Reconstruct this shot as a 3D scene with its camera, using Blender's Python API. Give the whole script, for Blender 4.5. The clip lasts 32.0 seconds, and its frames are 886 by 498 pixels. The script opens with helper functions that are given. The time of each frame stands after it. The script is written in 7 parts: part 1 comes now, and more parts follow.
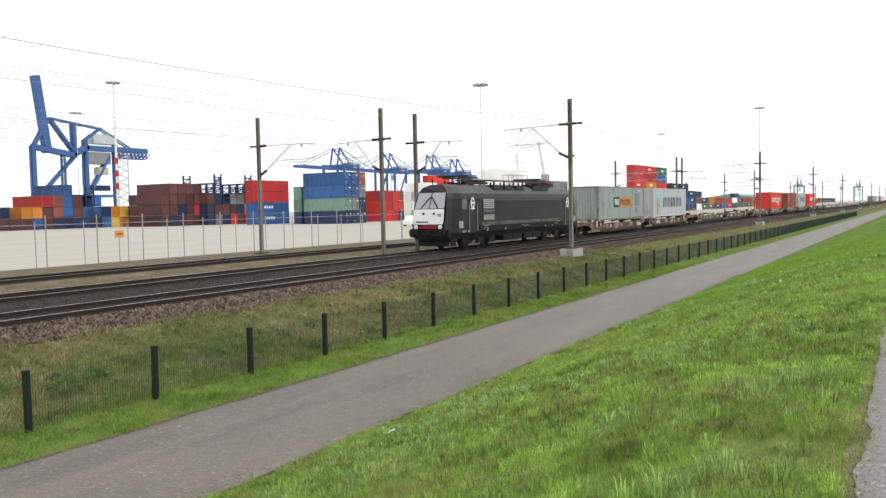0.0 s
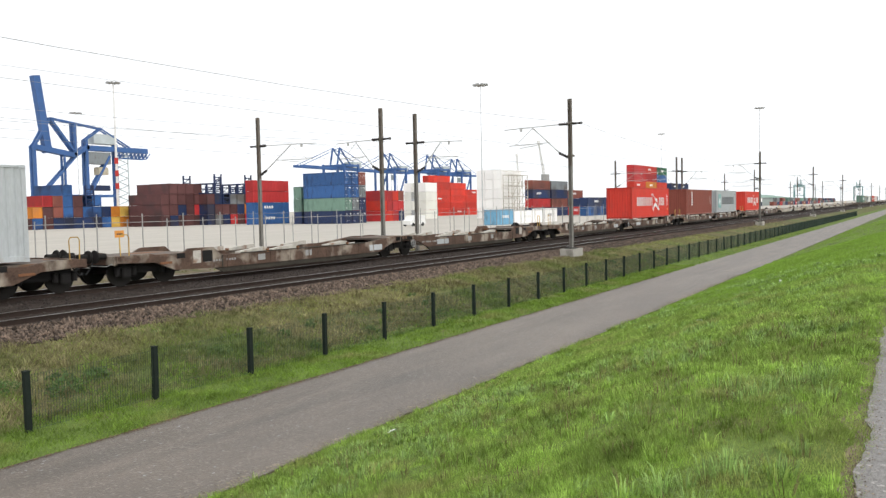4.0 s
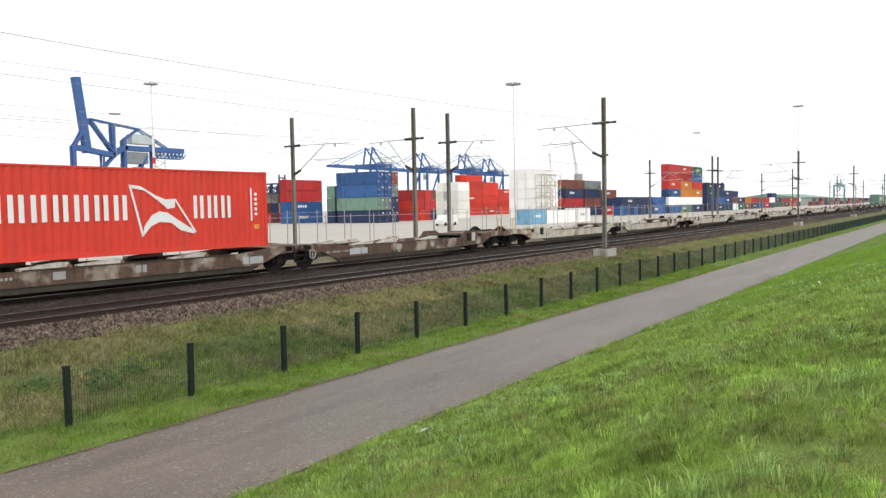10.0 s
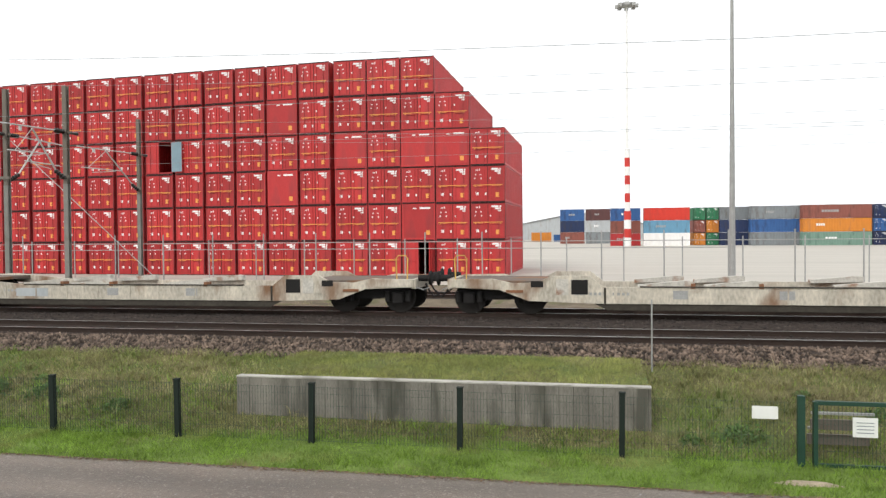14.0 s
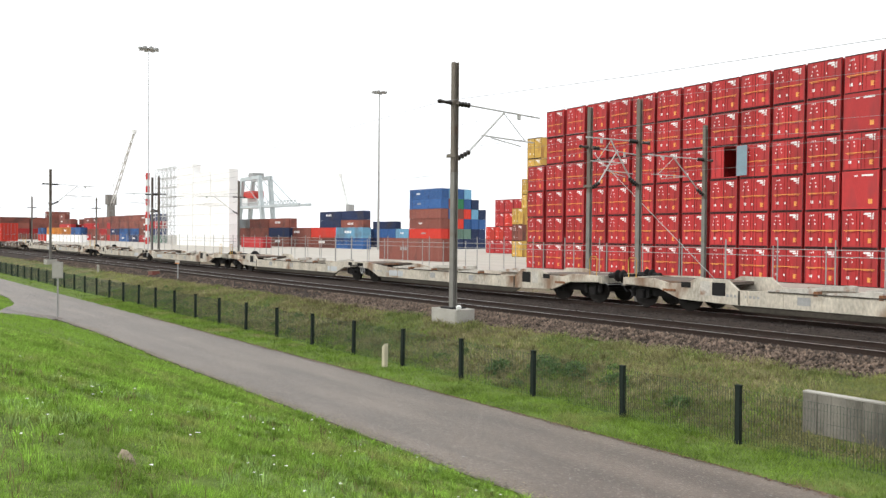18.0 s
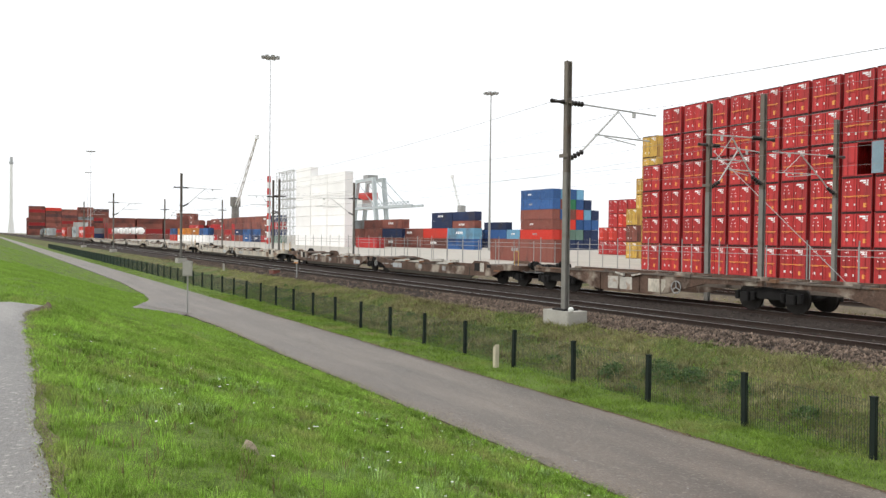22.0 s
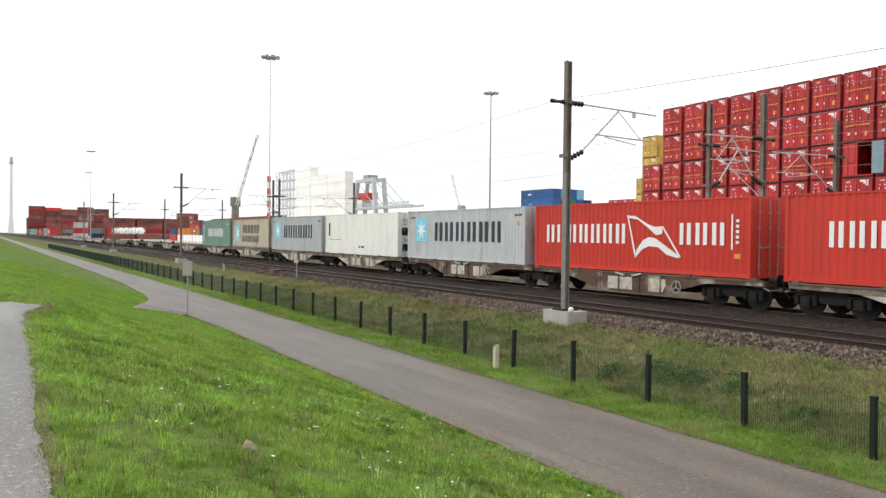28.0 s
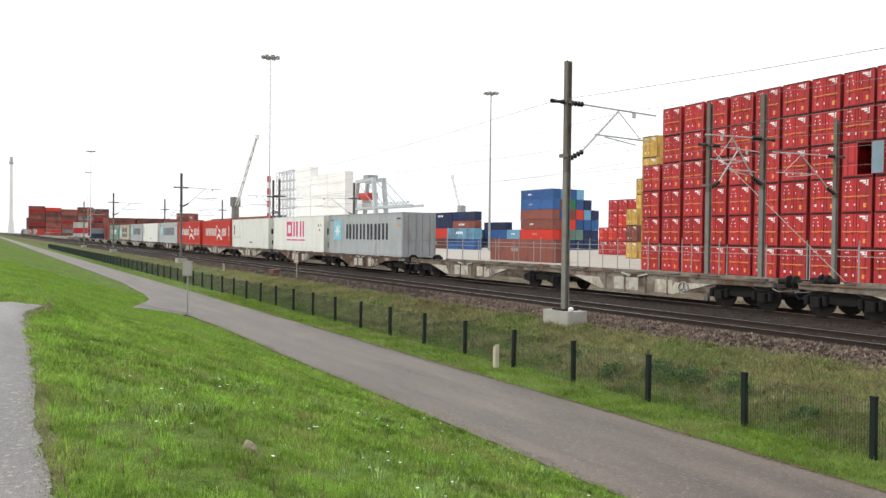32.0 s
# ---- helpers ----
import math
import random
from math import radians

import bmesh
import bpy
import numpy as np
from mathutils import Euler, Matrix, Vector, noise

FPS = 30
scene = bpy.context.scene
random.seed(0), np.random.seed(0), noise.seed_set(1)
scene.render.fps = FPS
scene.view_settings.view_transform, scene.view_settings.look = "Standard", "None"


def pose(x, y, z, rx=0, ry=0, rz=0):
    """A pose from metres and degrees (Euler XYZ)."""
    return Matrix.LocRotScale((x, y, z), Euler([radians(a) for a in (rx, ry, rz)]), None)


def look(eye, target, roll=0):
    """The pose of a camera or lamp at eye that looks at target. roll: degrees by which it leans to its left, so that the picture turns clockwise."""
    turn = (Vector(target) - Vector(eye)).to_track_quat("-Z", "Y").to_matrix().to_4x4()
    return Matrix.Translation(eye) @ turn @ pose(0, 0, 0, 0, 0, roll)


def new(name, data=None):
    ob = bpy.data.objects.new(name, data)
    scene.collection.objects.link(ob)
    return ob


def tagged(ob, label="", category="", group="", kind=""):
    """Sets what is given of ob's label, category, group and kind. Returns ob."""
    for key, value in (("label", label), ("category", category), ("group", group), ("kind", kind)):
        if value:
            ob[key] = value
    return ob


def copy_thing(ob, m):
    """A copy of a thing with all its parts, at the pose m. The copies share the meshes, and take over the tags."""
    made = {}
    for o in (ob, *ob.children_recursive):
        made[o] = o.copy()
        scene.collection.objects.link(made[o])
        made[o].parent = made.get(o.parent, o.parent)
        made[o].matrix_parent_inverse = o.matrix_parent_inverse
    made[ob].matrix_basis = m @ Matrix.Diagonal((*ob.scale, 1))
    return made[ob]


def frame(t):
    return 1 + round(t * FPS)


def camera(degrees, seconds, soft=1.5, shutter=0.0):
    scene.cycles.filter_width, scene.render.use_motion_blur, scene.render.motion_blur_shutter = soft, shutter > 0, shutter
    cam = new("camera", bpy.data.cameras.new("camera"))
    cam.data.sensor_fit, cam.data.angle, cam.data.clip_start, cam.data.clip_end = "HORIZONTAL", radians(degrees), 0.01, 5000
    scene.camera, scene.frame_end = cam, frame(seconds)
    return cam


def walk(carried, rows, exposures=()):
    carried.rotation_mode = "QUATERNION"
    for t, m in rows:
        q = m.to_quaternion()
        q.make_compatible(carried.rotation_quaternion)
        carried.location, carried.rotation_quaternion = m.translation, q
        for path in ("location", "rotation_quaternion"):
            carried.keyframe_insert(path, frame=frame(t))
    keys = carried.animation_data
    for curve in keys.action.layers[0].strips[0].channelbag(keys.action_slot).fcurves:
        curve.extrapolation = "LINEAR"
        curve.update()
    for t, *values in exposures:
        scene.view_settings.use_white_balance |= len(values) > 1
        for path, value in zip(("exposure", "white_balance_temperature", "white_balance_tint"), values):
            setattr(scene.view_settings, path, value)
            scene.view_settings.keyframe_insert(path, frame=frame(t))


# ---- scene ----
cam = camera(59.34, 32.0, soft=1.4, shutter=0.0)
EYE = 3.57

# time, heading to the right of the track's normal, tilt, lean
PAN = (
    (0.0, 58.18, -3.03, -1.19),
    (9.2, 58.18, -3.03, -1.19),
    (9.5, 57.88, -3.02, -1.15),
    (10.0, 55.81, -3.02, -1.11),
    (10.5, 52.02, -2.91, -1.22),
    (11.0, 45.65, -2.72, -1.36),
    (11.5, 36.98, -2.47, -1.30),
    (12.0, 26.79, -2.17, -1.21),
    (12.5, 16.07, -1.84, -1.07),
    (13.0, 5.75, -1.56, -0.93),
    (13.5, -2.90, -1.36, -0.76),
    (14.0, -11.49, -1.20, -0.54),
    (14.5, -19.32, -1.08, -0.24),
    (15.0, -26.69, -0.98, -0.06),
    (15.5, -33.37, -0.98, 0.15),
    (16.5, -43.20, -0.92, 0.36),
    (17.5, -48.95, -0.88, 0.52),
    (18.0, -51.16, -0.89, 0.56),
    (18.5, -53.37, -0.91, 0.61),
    (19.0, -54.98, -0.92, 0.64),
    (19.5, -56.46, -0.91, 0.67),
    (20.0, -57.63, -0.92, 0.72),
    (20.5, -58.44, -0.93, 0.70),
    (21.0, -59.02, -0.91, 0.73),
    (21.6, -59.32, -0.92, 0.66),
    (32.0, -59.32, -0.92, 0.66),
)

def aim(heading, tilt, lean):
    a, b = radians(heading), radians(tilt)
    eye = Vector((0.12 * math.sin(a), 0.12 * math.cos(a), EYE))
    way = Vector((math.sin(a) * math.cos(b), math.cos(a) * math.cos(b), math.sin(b)))
    return look(eye, eye + way, lean)


walk(cam, [(t, aim(h, p, r)) for t, h, p, r in PAN], [(0, 0.0), (12.5, 0.0), (13.5, 0.05), (14.5, 0.28), (15, 0.38), (16.5, 0.32), (18, 0.18), (19.5, 0.05), (21, 0.0), (32, 0.0)])

# ---- light: bright overcast sky ----
world = bpy.data.worlds.new("sky")
scene.world = world
world.use_nodes = True
wn = world.node_tree.nodes
wl = world.node_tree.links
wn.clear()
w_out = wn.new("ShaderNodeOutputWorld")
w_bg = wn.new("ShaderNodeBackground")
w_sky = wn.new("ShaderNodeTexSky")
w_sky.sky_type = "NISHITA"
w_sky.sun_disc = False
w_sky.sun_elevation = radians(42)
w_sky.sun_rotation = radians(200)
w_sky.air_density, w_sky.dust_density = 1.0, 4.0
w_hsv = wn.new("ShaderNodeHueSaturation")
w_hsv.inputs["Saturation"].default_value = 0.12
w_mix = wn.new("ShaderNodeMix")
w_mix.data_type = "RGBA"
w_mix.inputs[0].default_value = 0.85
w_mix.inputs[7].default_value = (9.6, 9.8, 10.0, 1)
w_bg.inputs["Strength"].default_value = 0.13
wl.new(w_sky.outputs[0], w_hsv.inputs["Color"])
wl.new(w_hsv.outputs[0], w_mix.inputs[6])
wl.new(w_mix.outputs[2], w_bg.inputs[0])
wl.new(w_bg.outputs[0], w_out.inputs[0])

sun = new("sun", bpy.data.lights.new("sun", "SUN"))
sun.data.energy, sun.data.angle, sun.data.color = 1.2, radians(14), (1.0, 0.96, 0.9)
sun.matrix_basis = look((-30, -60, 70), (0, 20, 0))

# ---- materials ----
def surface(name, base, rough=0.6, metal=0.0, dark=0.75, light=1.12, scale=4.0, fine=40.0, bump=0.15, spec=0.4, stain=None, stain_at=0.62, rnd=0.0, stretch=(1, 1, 1), island=False, half=0.2, thin=0.0):
    """Colour at two scales, an optional stain, fine relief."""
    m = bpy.data.materials.new(name)
    m.use_nodes = True
    n, l = m.node_tree.nodes, m.node_tree.links
    b = n["Principled BSDF"]
    b.inputs["Roughness"].default_value, b.inputs["Metallic"].default_value = rough, metal
    b.inputs["Specular IOR Level"].default_value = spec
    tc = n.new("ShaderNodeTexCoord")
    mp = n.new("ShaderNodeMapping")
    mp.inputs["Scale"].default_value = stretch
    l.new(tc.outputs["Object"], mp.inputs[0])
    big, small = n.new("ShaderNodeTexNoise"), n.new("ShaderNodeTexNoise")
    big.inputs["Scale"].default_value, small.inputs["Scale"].default_value = scale, fine
    big.inputs["Detail"].default_value, small.inputs["Detail"].default_value = 4, 3
    for q in (big, small):
        l.new(mp.outputs[0], q.inputs["Vector"])
    ramp = n.new("ShaderNodeValToRGB")
    c = base
    ramp.color_ramp.elements[0].position, ramp.color_ramp.elements[1].position = 0.5 - half, 0.5 + half
    ramp.color_ramp.elements[0].color = (c[0] * dark, c[1] * dark, c[2] * dark, 1)
    ramp.color_ramp.elements[1].color = (min(1, c[0] * light), min(1, c[1] * light), min(1, c[2] * light), 1)
    add = n.new("ShaderNodeMath")
    add.operation = "MULTIPLY_ADD"
    add.inputs[1].default_value = 0.45
    l.new(small.outputs["Fac"], add.inputs[0])
    sub = n.new("ShaderNodeMath")
    sub.operation = "MULTIPLY_ADD"
    sub.inputs[1].default_value, sub.inputs[2].default_value = 0.55, 0.0
    l.new(big.outputs["Fac"], sub.inputs[0])
    l.new(sub.outputs[0], add.inputs[2])
    l.new(add.outputs[0], ramp.inputs[0])
    col = ramp.outputs[0]
    if stain:
        st = n.new("ShaderNodeTexNoise")
        st.inputs["Scale"].default_value, st.inputs["Detail"].default_value = scale * 0.7, 6
        l.new(mp.outputs[0], st.inputs["Vector"])
        rr = n.new("ShaderNodeValToRGB")
        rr.color_ramp.elements[0].position, rr.color_ramp.elements[1].position = stain_at - 0.06, stain_at + 0.08
        l.new(st.outputs["Fac"], rr.inputs[0])
        mx = n.new("ShaderNodeMix")
        mx.data_type = "RGBA"
        l.new(rr.outputs[0], mx.inputs[0])
        l.new(col, mx.inputs[6])
        mx.inputs[7].default_value = (*stain, 1)
        col = mx.outputs[2]
    if rnd:
        hs = n.new("ShaderNodeHueSaturation")
        if island:
            src = n.new("ShaderNodeNewGeometry").outputs["Random Per Island"]
        else:
            src = n.new("ShaderNodeObjectInfo").outputs["Random"]
        mr = n.new("ShaderNodeMapRange")
        mr.inputs[3].default_value, mr.inputs[4].default_value = 1 - rnd, 1 + rnd
        l.new(src, mr.inputs[0])
        l.new(mr.outputs[0], hs.inputs["Value"])
        l.new(col, hs.inputs["Color"])
        col = hs.outputs[0]
    l.new(col, b.inputs["Base Color"])
    if thin:
        tr = n.new("ShaderNodeBsdfTranslucent")
        both = n.new("ShaderNodeMixShader")
        both.inputs[0].default_value = thin
        l.new(col, tr.inputs[0])
        l.new(b.outputs[0], both.inputs[1])
        l.new(tr.outputs[0], both.inputs[2])
        l.new(both.outputs[0], n["Material Output"].inputs[0])
    if bump:
        bp = n.new("ShaderNodeBump")
        bp.inputs["Strength"].default_value, bp.inputs["Distance"].default_value = bump, 0.02
        l.new(small.outputs["Fac"], bp.inputs["Height"])
        l.new(bp.outputs[0], b.inputs["Normal"])
    return m


GRIME = (0.10, 0.085, 0.07)
m_grass_soil = surface("grass_ground", (0.125, 0.18, 0.045), 0.95, scale=1.1, fine=18, dark=0.6, light=1.3, bump=0.7, spec=0.1, stain=(0.15, 0.135, 0.06), stain_at=0.64, half=0.16)
m_bank = surface("dry_grass_ground", (0.135, 0.125, 0.06), 0.95, scale=0.6, fine=12, dark=0.55, light=1.35, bump=0.6, spec=0.1, stain=(0.09, 0.125, 0.04), stain_at=0.55, half=0.14)
m_blade = surface("grass_blades", (0.265, 0.39, 0.08), 0.7, scale=1.3, fine=9, dark=0.45, light=1.6, bump=0, spec=0.2, rnd=0.45, island=True, stain=(0.34, 0.36, 0.125), stain_at=0.6, half=0.13, thin=0.35)
m_blade_pale = surface("yellow_green_grass_blades", (0.36, 0.42, 0.13), 0.7, scale=1.4, fine=5, dark=0.65, light=1.3, bump=0, spec=0.2, rnd=0.35, island=True, half=0.14, thin=0.35)
m_blade_rich = surface("rich_green_grass_blades", (0.238, 0.385, 0.062), 0.7, scale=1.3, fine=9, dark=0.5, light=1.55, bump=0, spec=0.2, rnd=0.5, island=True, stain=(0.32, 0.36, 0.11), stain_at=0.62, half=0.13, thin=0.35)
m_blade_even = surface("even_green_grass_blades", (0.24, 0.385, 0.062), 0.7, scale=0.5, fine=4, dark=0.78, light=1.25, bump=0, spec=0.2, rnd=0.22, island=True, half=0.15, thin=0.35)
m_tuft = surface("blue_green_grass_tufts", (0.285, 0.42, 0.125), 0.6, scale=1.8, fine=6, dark=0.6, light=1.4, bump=0, spec=0.3, rnd=0.5, island=True, half=0.15, thin=0.35)
m_straw = surface("withered_grass_blades", (0.21, 0.17, 0.085), 0.8, scale=2, fine=8, dark=0.5, light=1.3, bump=0, spec=0.15, rnd=0.4, island=True, half=0.14, thin=0.2)
m_verge = surface("verge_grass_blades", (0.185, 0.285, 0.046), 0.7, scale=0.9, fine=5, dark=0.55, light=1.4, bump=0, spec=0.2, rnd=0.4, island=True, stain=(0.29, 0.29, 0.11), stain_at=0.6, half=0.14, thin=0.3)
m_dry = surface("dry_grass_blades", (0.28, 0.255, 0.13), 0.8, scale=0.55, fine=6, dark=0.5, light=1.35, bump=0, spec=0.15, rnd=0.45, island=True, stain=(0.16, 0.2, 0.065), stain_at=0.56, half=0.13, thin=0.2)
m_moss = surface("yellow_green_bank_grass", (0.3, 0.32, 0.1), 0.8, scale=0.7, fine=6, dark=0.6, light=1.3, bump=0, spec=0.15, rnd=0.4, island=True, half=0.14, thin=0.25)


def asphalt(name, base, chips, streak):
    """Paving: coarse and fine aggregate, pale chips, long worn streaks and darker mended places."""
    m = surface(name, base, 0.48, scale=0.9, fine=45, dark=0.62, light=1.4, bump=0.7, spec=0.65, half=0.2, stretch=(0.35, 1.0, 1.0))
    n, l = m.node_tree.nodes, m.node_tree.links
    b = n["Principled BSDF"]
    col = b.inputs["Base Color"].links[0].from_socket
    tc = n.new("ShaderNodeTexCoord")
    cell = n.new("ShaderNodeTexVoronoi")
    cell.inputs["Scale"].default_value = 38
    grain = n.new("ShaderNodeTexNoise")
    grain.inputs["Scale"].default_value, grain.inputs["Detail"].default_value = 130, 2
    mp = n.new("ShaderNodeMapping")
    mp.inputs["Scale"].default_value = (0.12, 1.7, 1)
    long_ = n.new("ShaderNodeTexNoise")
    long_.inputs["Scale"].default_value, long_.inputs["Detail"].default_value = 1.0, 3
    l.new(tc.outputs["Object"], cell.inputs["Vector"])
    l.new(tc.outputs["Object"], grain.inputs["Vector"])
    l.new(tc.outputs["Object"], mp.inputs[0])
    l.new(mp.outputs[0], long_.inputs["Vector"])
    for src, lo, hi, at in ((grain.outputs["Fac"], 0.6, 1.45, 0.16), (long_.outputs["Fac"], 1 - streak, 1 + streak, 0.2)):
        mr = n.new("ShaderNodeMapRange")
        mr.inputs[1].default_value, mr.inputs[2].default_value = 0.5 - at, 0.5 + at
        mr.inputs[3].default_value, mr.inputs[4].default_value = lo, hi
        l.new(src, mr.inputs[0])
        hs = n.new("ShaderNodeHueSaturation")
        l.new(mr.outputs[0], hs.inputs["Value"])
        l.new(col, hs.inputs["Color"])
        col = hs.outputs[0]
    pick = n.new("ShaderNodeSeparateColor")
    l.new(cell.outputs["Color"], pick.inputs[0])
    rr = n.new("ShaderNodeMapRange")
    rr.inputs[1].default_value, rr.inputs[2].default_value = 0.9, 0.97
    rr.inputs[3].default_value, rr.inputs[4].default_value = 0.0, 0.55
    l.new(pick.outputs[0], rr.inputs[0])
    mx = n.new("ShaderNodeMix")
    mx.data_type = "RGBA"
    l.new(rr.outputs[0], mx.inputs[0])
    l.new(col, mx.inputs[6])
    mx.inputs[7].default_value = (*chips, 1)
    l.new(mx.outputs[2], b.inputs["Base Color"])
    return m


m_asphalt = asphalt("worn_asphalt", (0.115, 0.091, 0.071), (0.32, 0.28, 0.24), 0.24)
m_toppath = asphalt("pale_asphalt", (0.165, 0.153, 0.14), (0.46, 0.43, 0.39), 0.2)
m_apron = surface("terminal_concrete", (0.47, 0.44, 0.39), 0.9, scale=0.35, fine=3, dark=0.84, light=1.1, stretch=(0.08, 1, 1), bump=0.05, spec=0.2)
m_ballast = surface("ballast", (0.045, 0.035, 0.03), 0.95, scale=3, fine=22, dark=0.45, light=1.5, bump=1.0, spec=0.1)
m_cess = surface("weedy_gravel", (0.16, 0.13, 0.095), 0.95, scale=1.2, fine=16, dark=0.5, light=1.4, bump=0.7, spec=0.1, stain=(0.1, 0.105, 0.045), stain_at=0.62, half=0.15)
# pale base colour stands in for the sky reflected in the glass
m_screen = surface("painted_sky_windscreen", (0.34, 0.37, 0.38), 0.06, 0.0, bump=0, spec=0.8, dark=0.92, light=1.04)
m_stone = surface("ballast_stone", (0.12, 0.087, 0.066), 0.9, scale=3, fine=30, dark=0.45, light=1.5, bump=0.3, rnd=0.75, island=True, half=0.15)
# darker copy of the stone colour: paints the shade around and under the train
m_stone_shade = surface("shaded_track_stone", (0.042, 0.033, 0.028), 0.85, scale=3, fine=30, dark=0.5, light=1.5, bump=0.3, rnd=0.6, island=True, half=0.15)
m_sleeper = surface("concrete_sleeper", (0.055, 0.044, 0.037), 0.9, scale=2, fine=30, rnd=0.2)
m_railside = surface("rusty_rail", (0.04, 0.026, 0.02), 0.8, 0.2, scale=3, fine=40)
m_railtop = surface("polished_rail_head", (0.45, 0.45, 0.45), 0.3, 1.0, bump=0)
m_wood = surface("dark_wood_post", (0.017, 0.024, 0.02), 0.9, scale=5, spec=0.2, fine=40)
m_green = surface("green_painted_steel", (0.015, 0.052, 0.034), 0.5, 0.0, scale=5, fine=40)
m_wire = surface("green_coated_wire", (0.035, 0.06, 0.045), 0.6, 0.0, bump=0)
m_pole = surface("pale_grey_pole", (0.42, 0.43, 0.44), 0.6, bump=0, dark=0.93)
m_galv = surface("galvanised_steel", (0.36, 0.36, 0.35), 0.55, 0.3, scale=3, fine=40, bump=0.05)
m_mast = surface("weathered_steel_mast", (0.18, 0.155, 0.13), 0.75, 0.2, scale=2, fine=30, stain=(0.13, 0.085, 0.06), stain_at=0.6)
m_mastg = surface("grey_steel_mast", (0.235, 0.225, 0.205), 0.7, 0.2, scale=2, fine=30, stain=(0.16, 0.13, 0.1), stain_at=0.62)
m_arm = surface("pale_galvanised_tube", (0.58, 0.58, 0.56), 0.55, 0.2, scale=3, fine=30, bump=0)
m_conc = surface("concrete", (0.42, 0.40, 0.36), 0.9, scale=2, fine=30, bump=0.3, stain=(0.22, 0.21, 0.18), stain_at=0.58)
m_wallconc = surface("weathered_concrete_wall", (0.2, 0.185, 0.16), 0.9, scale=1.2, fine=25, dark=0.55, light=1.25, bump=0.3, stain=(0.085, 0.08, 0.065), stain_at=0.57, stretch=(3, 3, 0.6), rnd=0.1, half=0.17)
m_black = surface("black_rubber", (0.012, 0.012, 0.013), 0.6, bump=0.05)
m_dark = surface("sooty_underframe", (0.013, 0.0115, 0.011), 0.85, 0.1, scale=3, fine=25)
m_wheel = surface("grimy_wheel_steel", (0.03, 0.026, 0.023), 0.7, 0.4, scale=4, fine=30)
m_white = surface("white_paint", (0.78, 0.78, 0.76), 0.5, scale=2, fine=20, dark=0.92, light=1.03, bump=0.03)
m_bars = surface("black_lettering", (0.03, 0.035, 0.045), 0.6, bump=0)
m_whitebars = surface("white_lettering", (0.8, 0.8, 0.79), 0.5, bump=0, dark=0.95, light=1.02)
m_yellow = surface("yellow_lettering", (0.72, 0.31, 0.07), 0.5, bump=0, dark=0.9)
m_sky = surface("sky_blue_panel", (0.22, 0.55, 0.68), 0.5, bump=0, dark=0.92)
m_teal_mark = surface("faded_teal_mark", (0.2, 0.42, 0.4), 0.6, bump=0, dark=0.7, light=1.1, scale=3, half=0.15)
m_pink = surface("magenta_lettering", (0.62, 0.05, 0.2), 0.5, bump=0, dark=0.95)
m_insul = surface("brown_insulator", (0.02, 0.015, 0.013), 0.35, bump=0)
m_wirecu = surface("contact_wire", (0.3, 0.3, 0.3), 0.6, 0.2, bump=0)
m_crane = surface("blue_crane_steel", (0.05, 0.125, 0.32), 0.55, 0.1, scale=0.2, fine=3, bump=0)
m_crane_w = surface("pale_crane_steel", (0.5, 0.55, 0.56), 0.55, 0.1, scale=0.2, fine=3, bump=0)
m_redw = surface("signal_red_paint", (0.55, 0.04, 0.03), 0.5, scale=1, fine=10, bump=0)
m_glass = surface("dark_cab_glass", (0.05, 0.06, 0.07), 0.08, 0.0, bump=0, spec=0.8, dark=0.95, light=1.02)
m_loco = surface("dirty_black_paint", (0.013, 0.0145, 0.0155), 0.45, 0.0, scale=1.2, fine=20, dark=0.75, light=1.4, bump=0.03, spec=0.3, stain=(0.032, 0.028, 0.025), stain_at=0.6)
m_faded = surface("faded_grey_decal", (0.34, 0.34, 0.33), 0.6, scale=2, fine=20, bump=0)
# door rubber, and the painted shade in the gaps between stacked containers
m_gasket_shade = surface("gasket_and_gap_shade", (0.03, 0.014, 0.014), 0.85, bump=0)
m_locoroof = surface("sooty_roof_paint", (0.075, 0.077, 0.078), 0.55, scale=1.0, fine=15, bump=0.03, stain=(0.06, 0.05, 0.042), stain_at=0.55)
m_skirt = surface("dusty_skirt", (0.12, 0.105, 0.09), 0.8, scale=1.5, fine=20, dark=0.6, light=1.3, bump=0.05, stain=(0.05, 0.04, 0.035), stain_at=0.58)
m_noser = surface("dark_red_paint", (0.28, 0.02, 0.03), 0.5, bump=0)
m_lamp = surface("lamp_glass", (0.85, 0.85, 0.8), 0.1, bump=0)
m_wagon = surface("weathered_cream_wagon_paint", (0.56, 0.51, 0.42), 0.75, scale=1.3, fine=14, dark=0.55, light=1.2, bump=0.1, stain=(0.2, 0.11, 0.06), stain_at=0.6, half=0.16, stretch=(1, 1, 0.45))
m_spigot = surface("pale_worn_steel", (0.55, 0.52, 0.46), 0.7, scale=3, fine=20, dark=0.6, light=1.15, bump=0.1, stain=(0.25, 0.12, 0.06), stain_at=0.62)
m_rust = surface("rust_streak", (0.22, 0.1, 0.05), 0.9, scale=4, fine=20, dark=0.6, light=1.4, bump=0.1)
m_lining = surface("blue_grey_door_lining", (0.2, 0.29, 0.34), 0.6, scale=2, fine=12, dark=0.8, light=1.1, bump=0.03)
# grime, with the shade low on the wagon side mixed into the colour
m_sillband = surface("grimy_shaded_sill_flange", (0.05, 0.043, 0.033), 0.85, scale=1.2, fine=12, dark=0.55, light=1.4, bump=0.1)
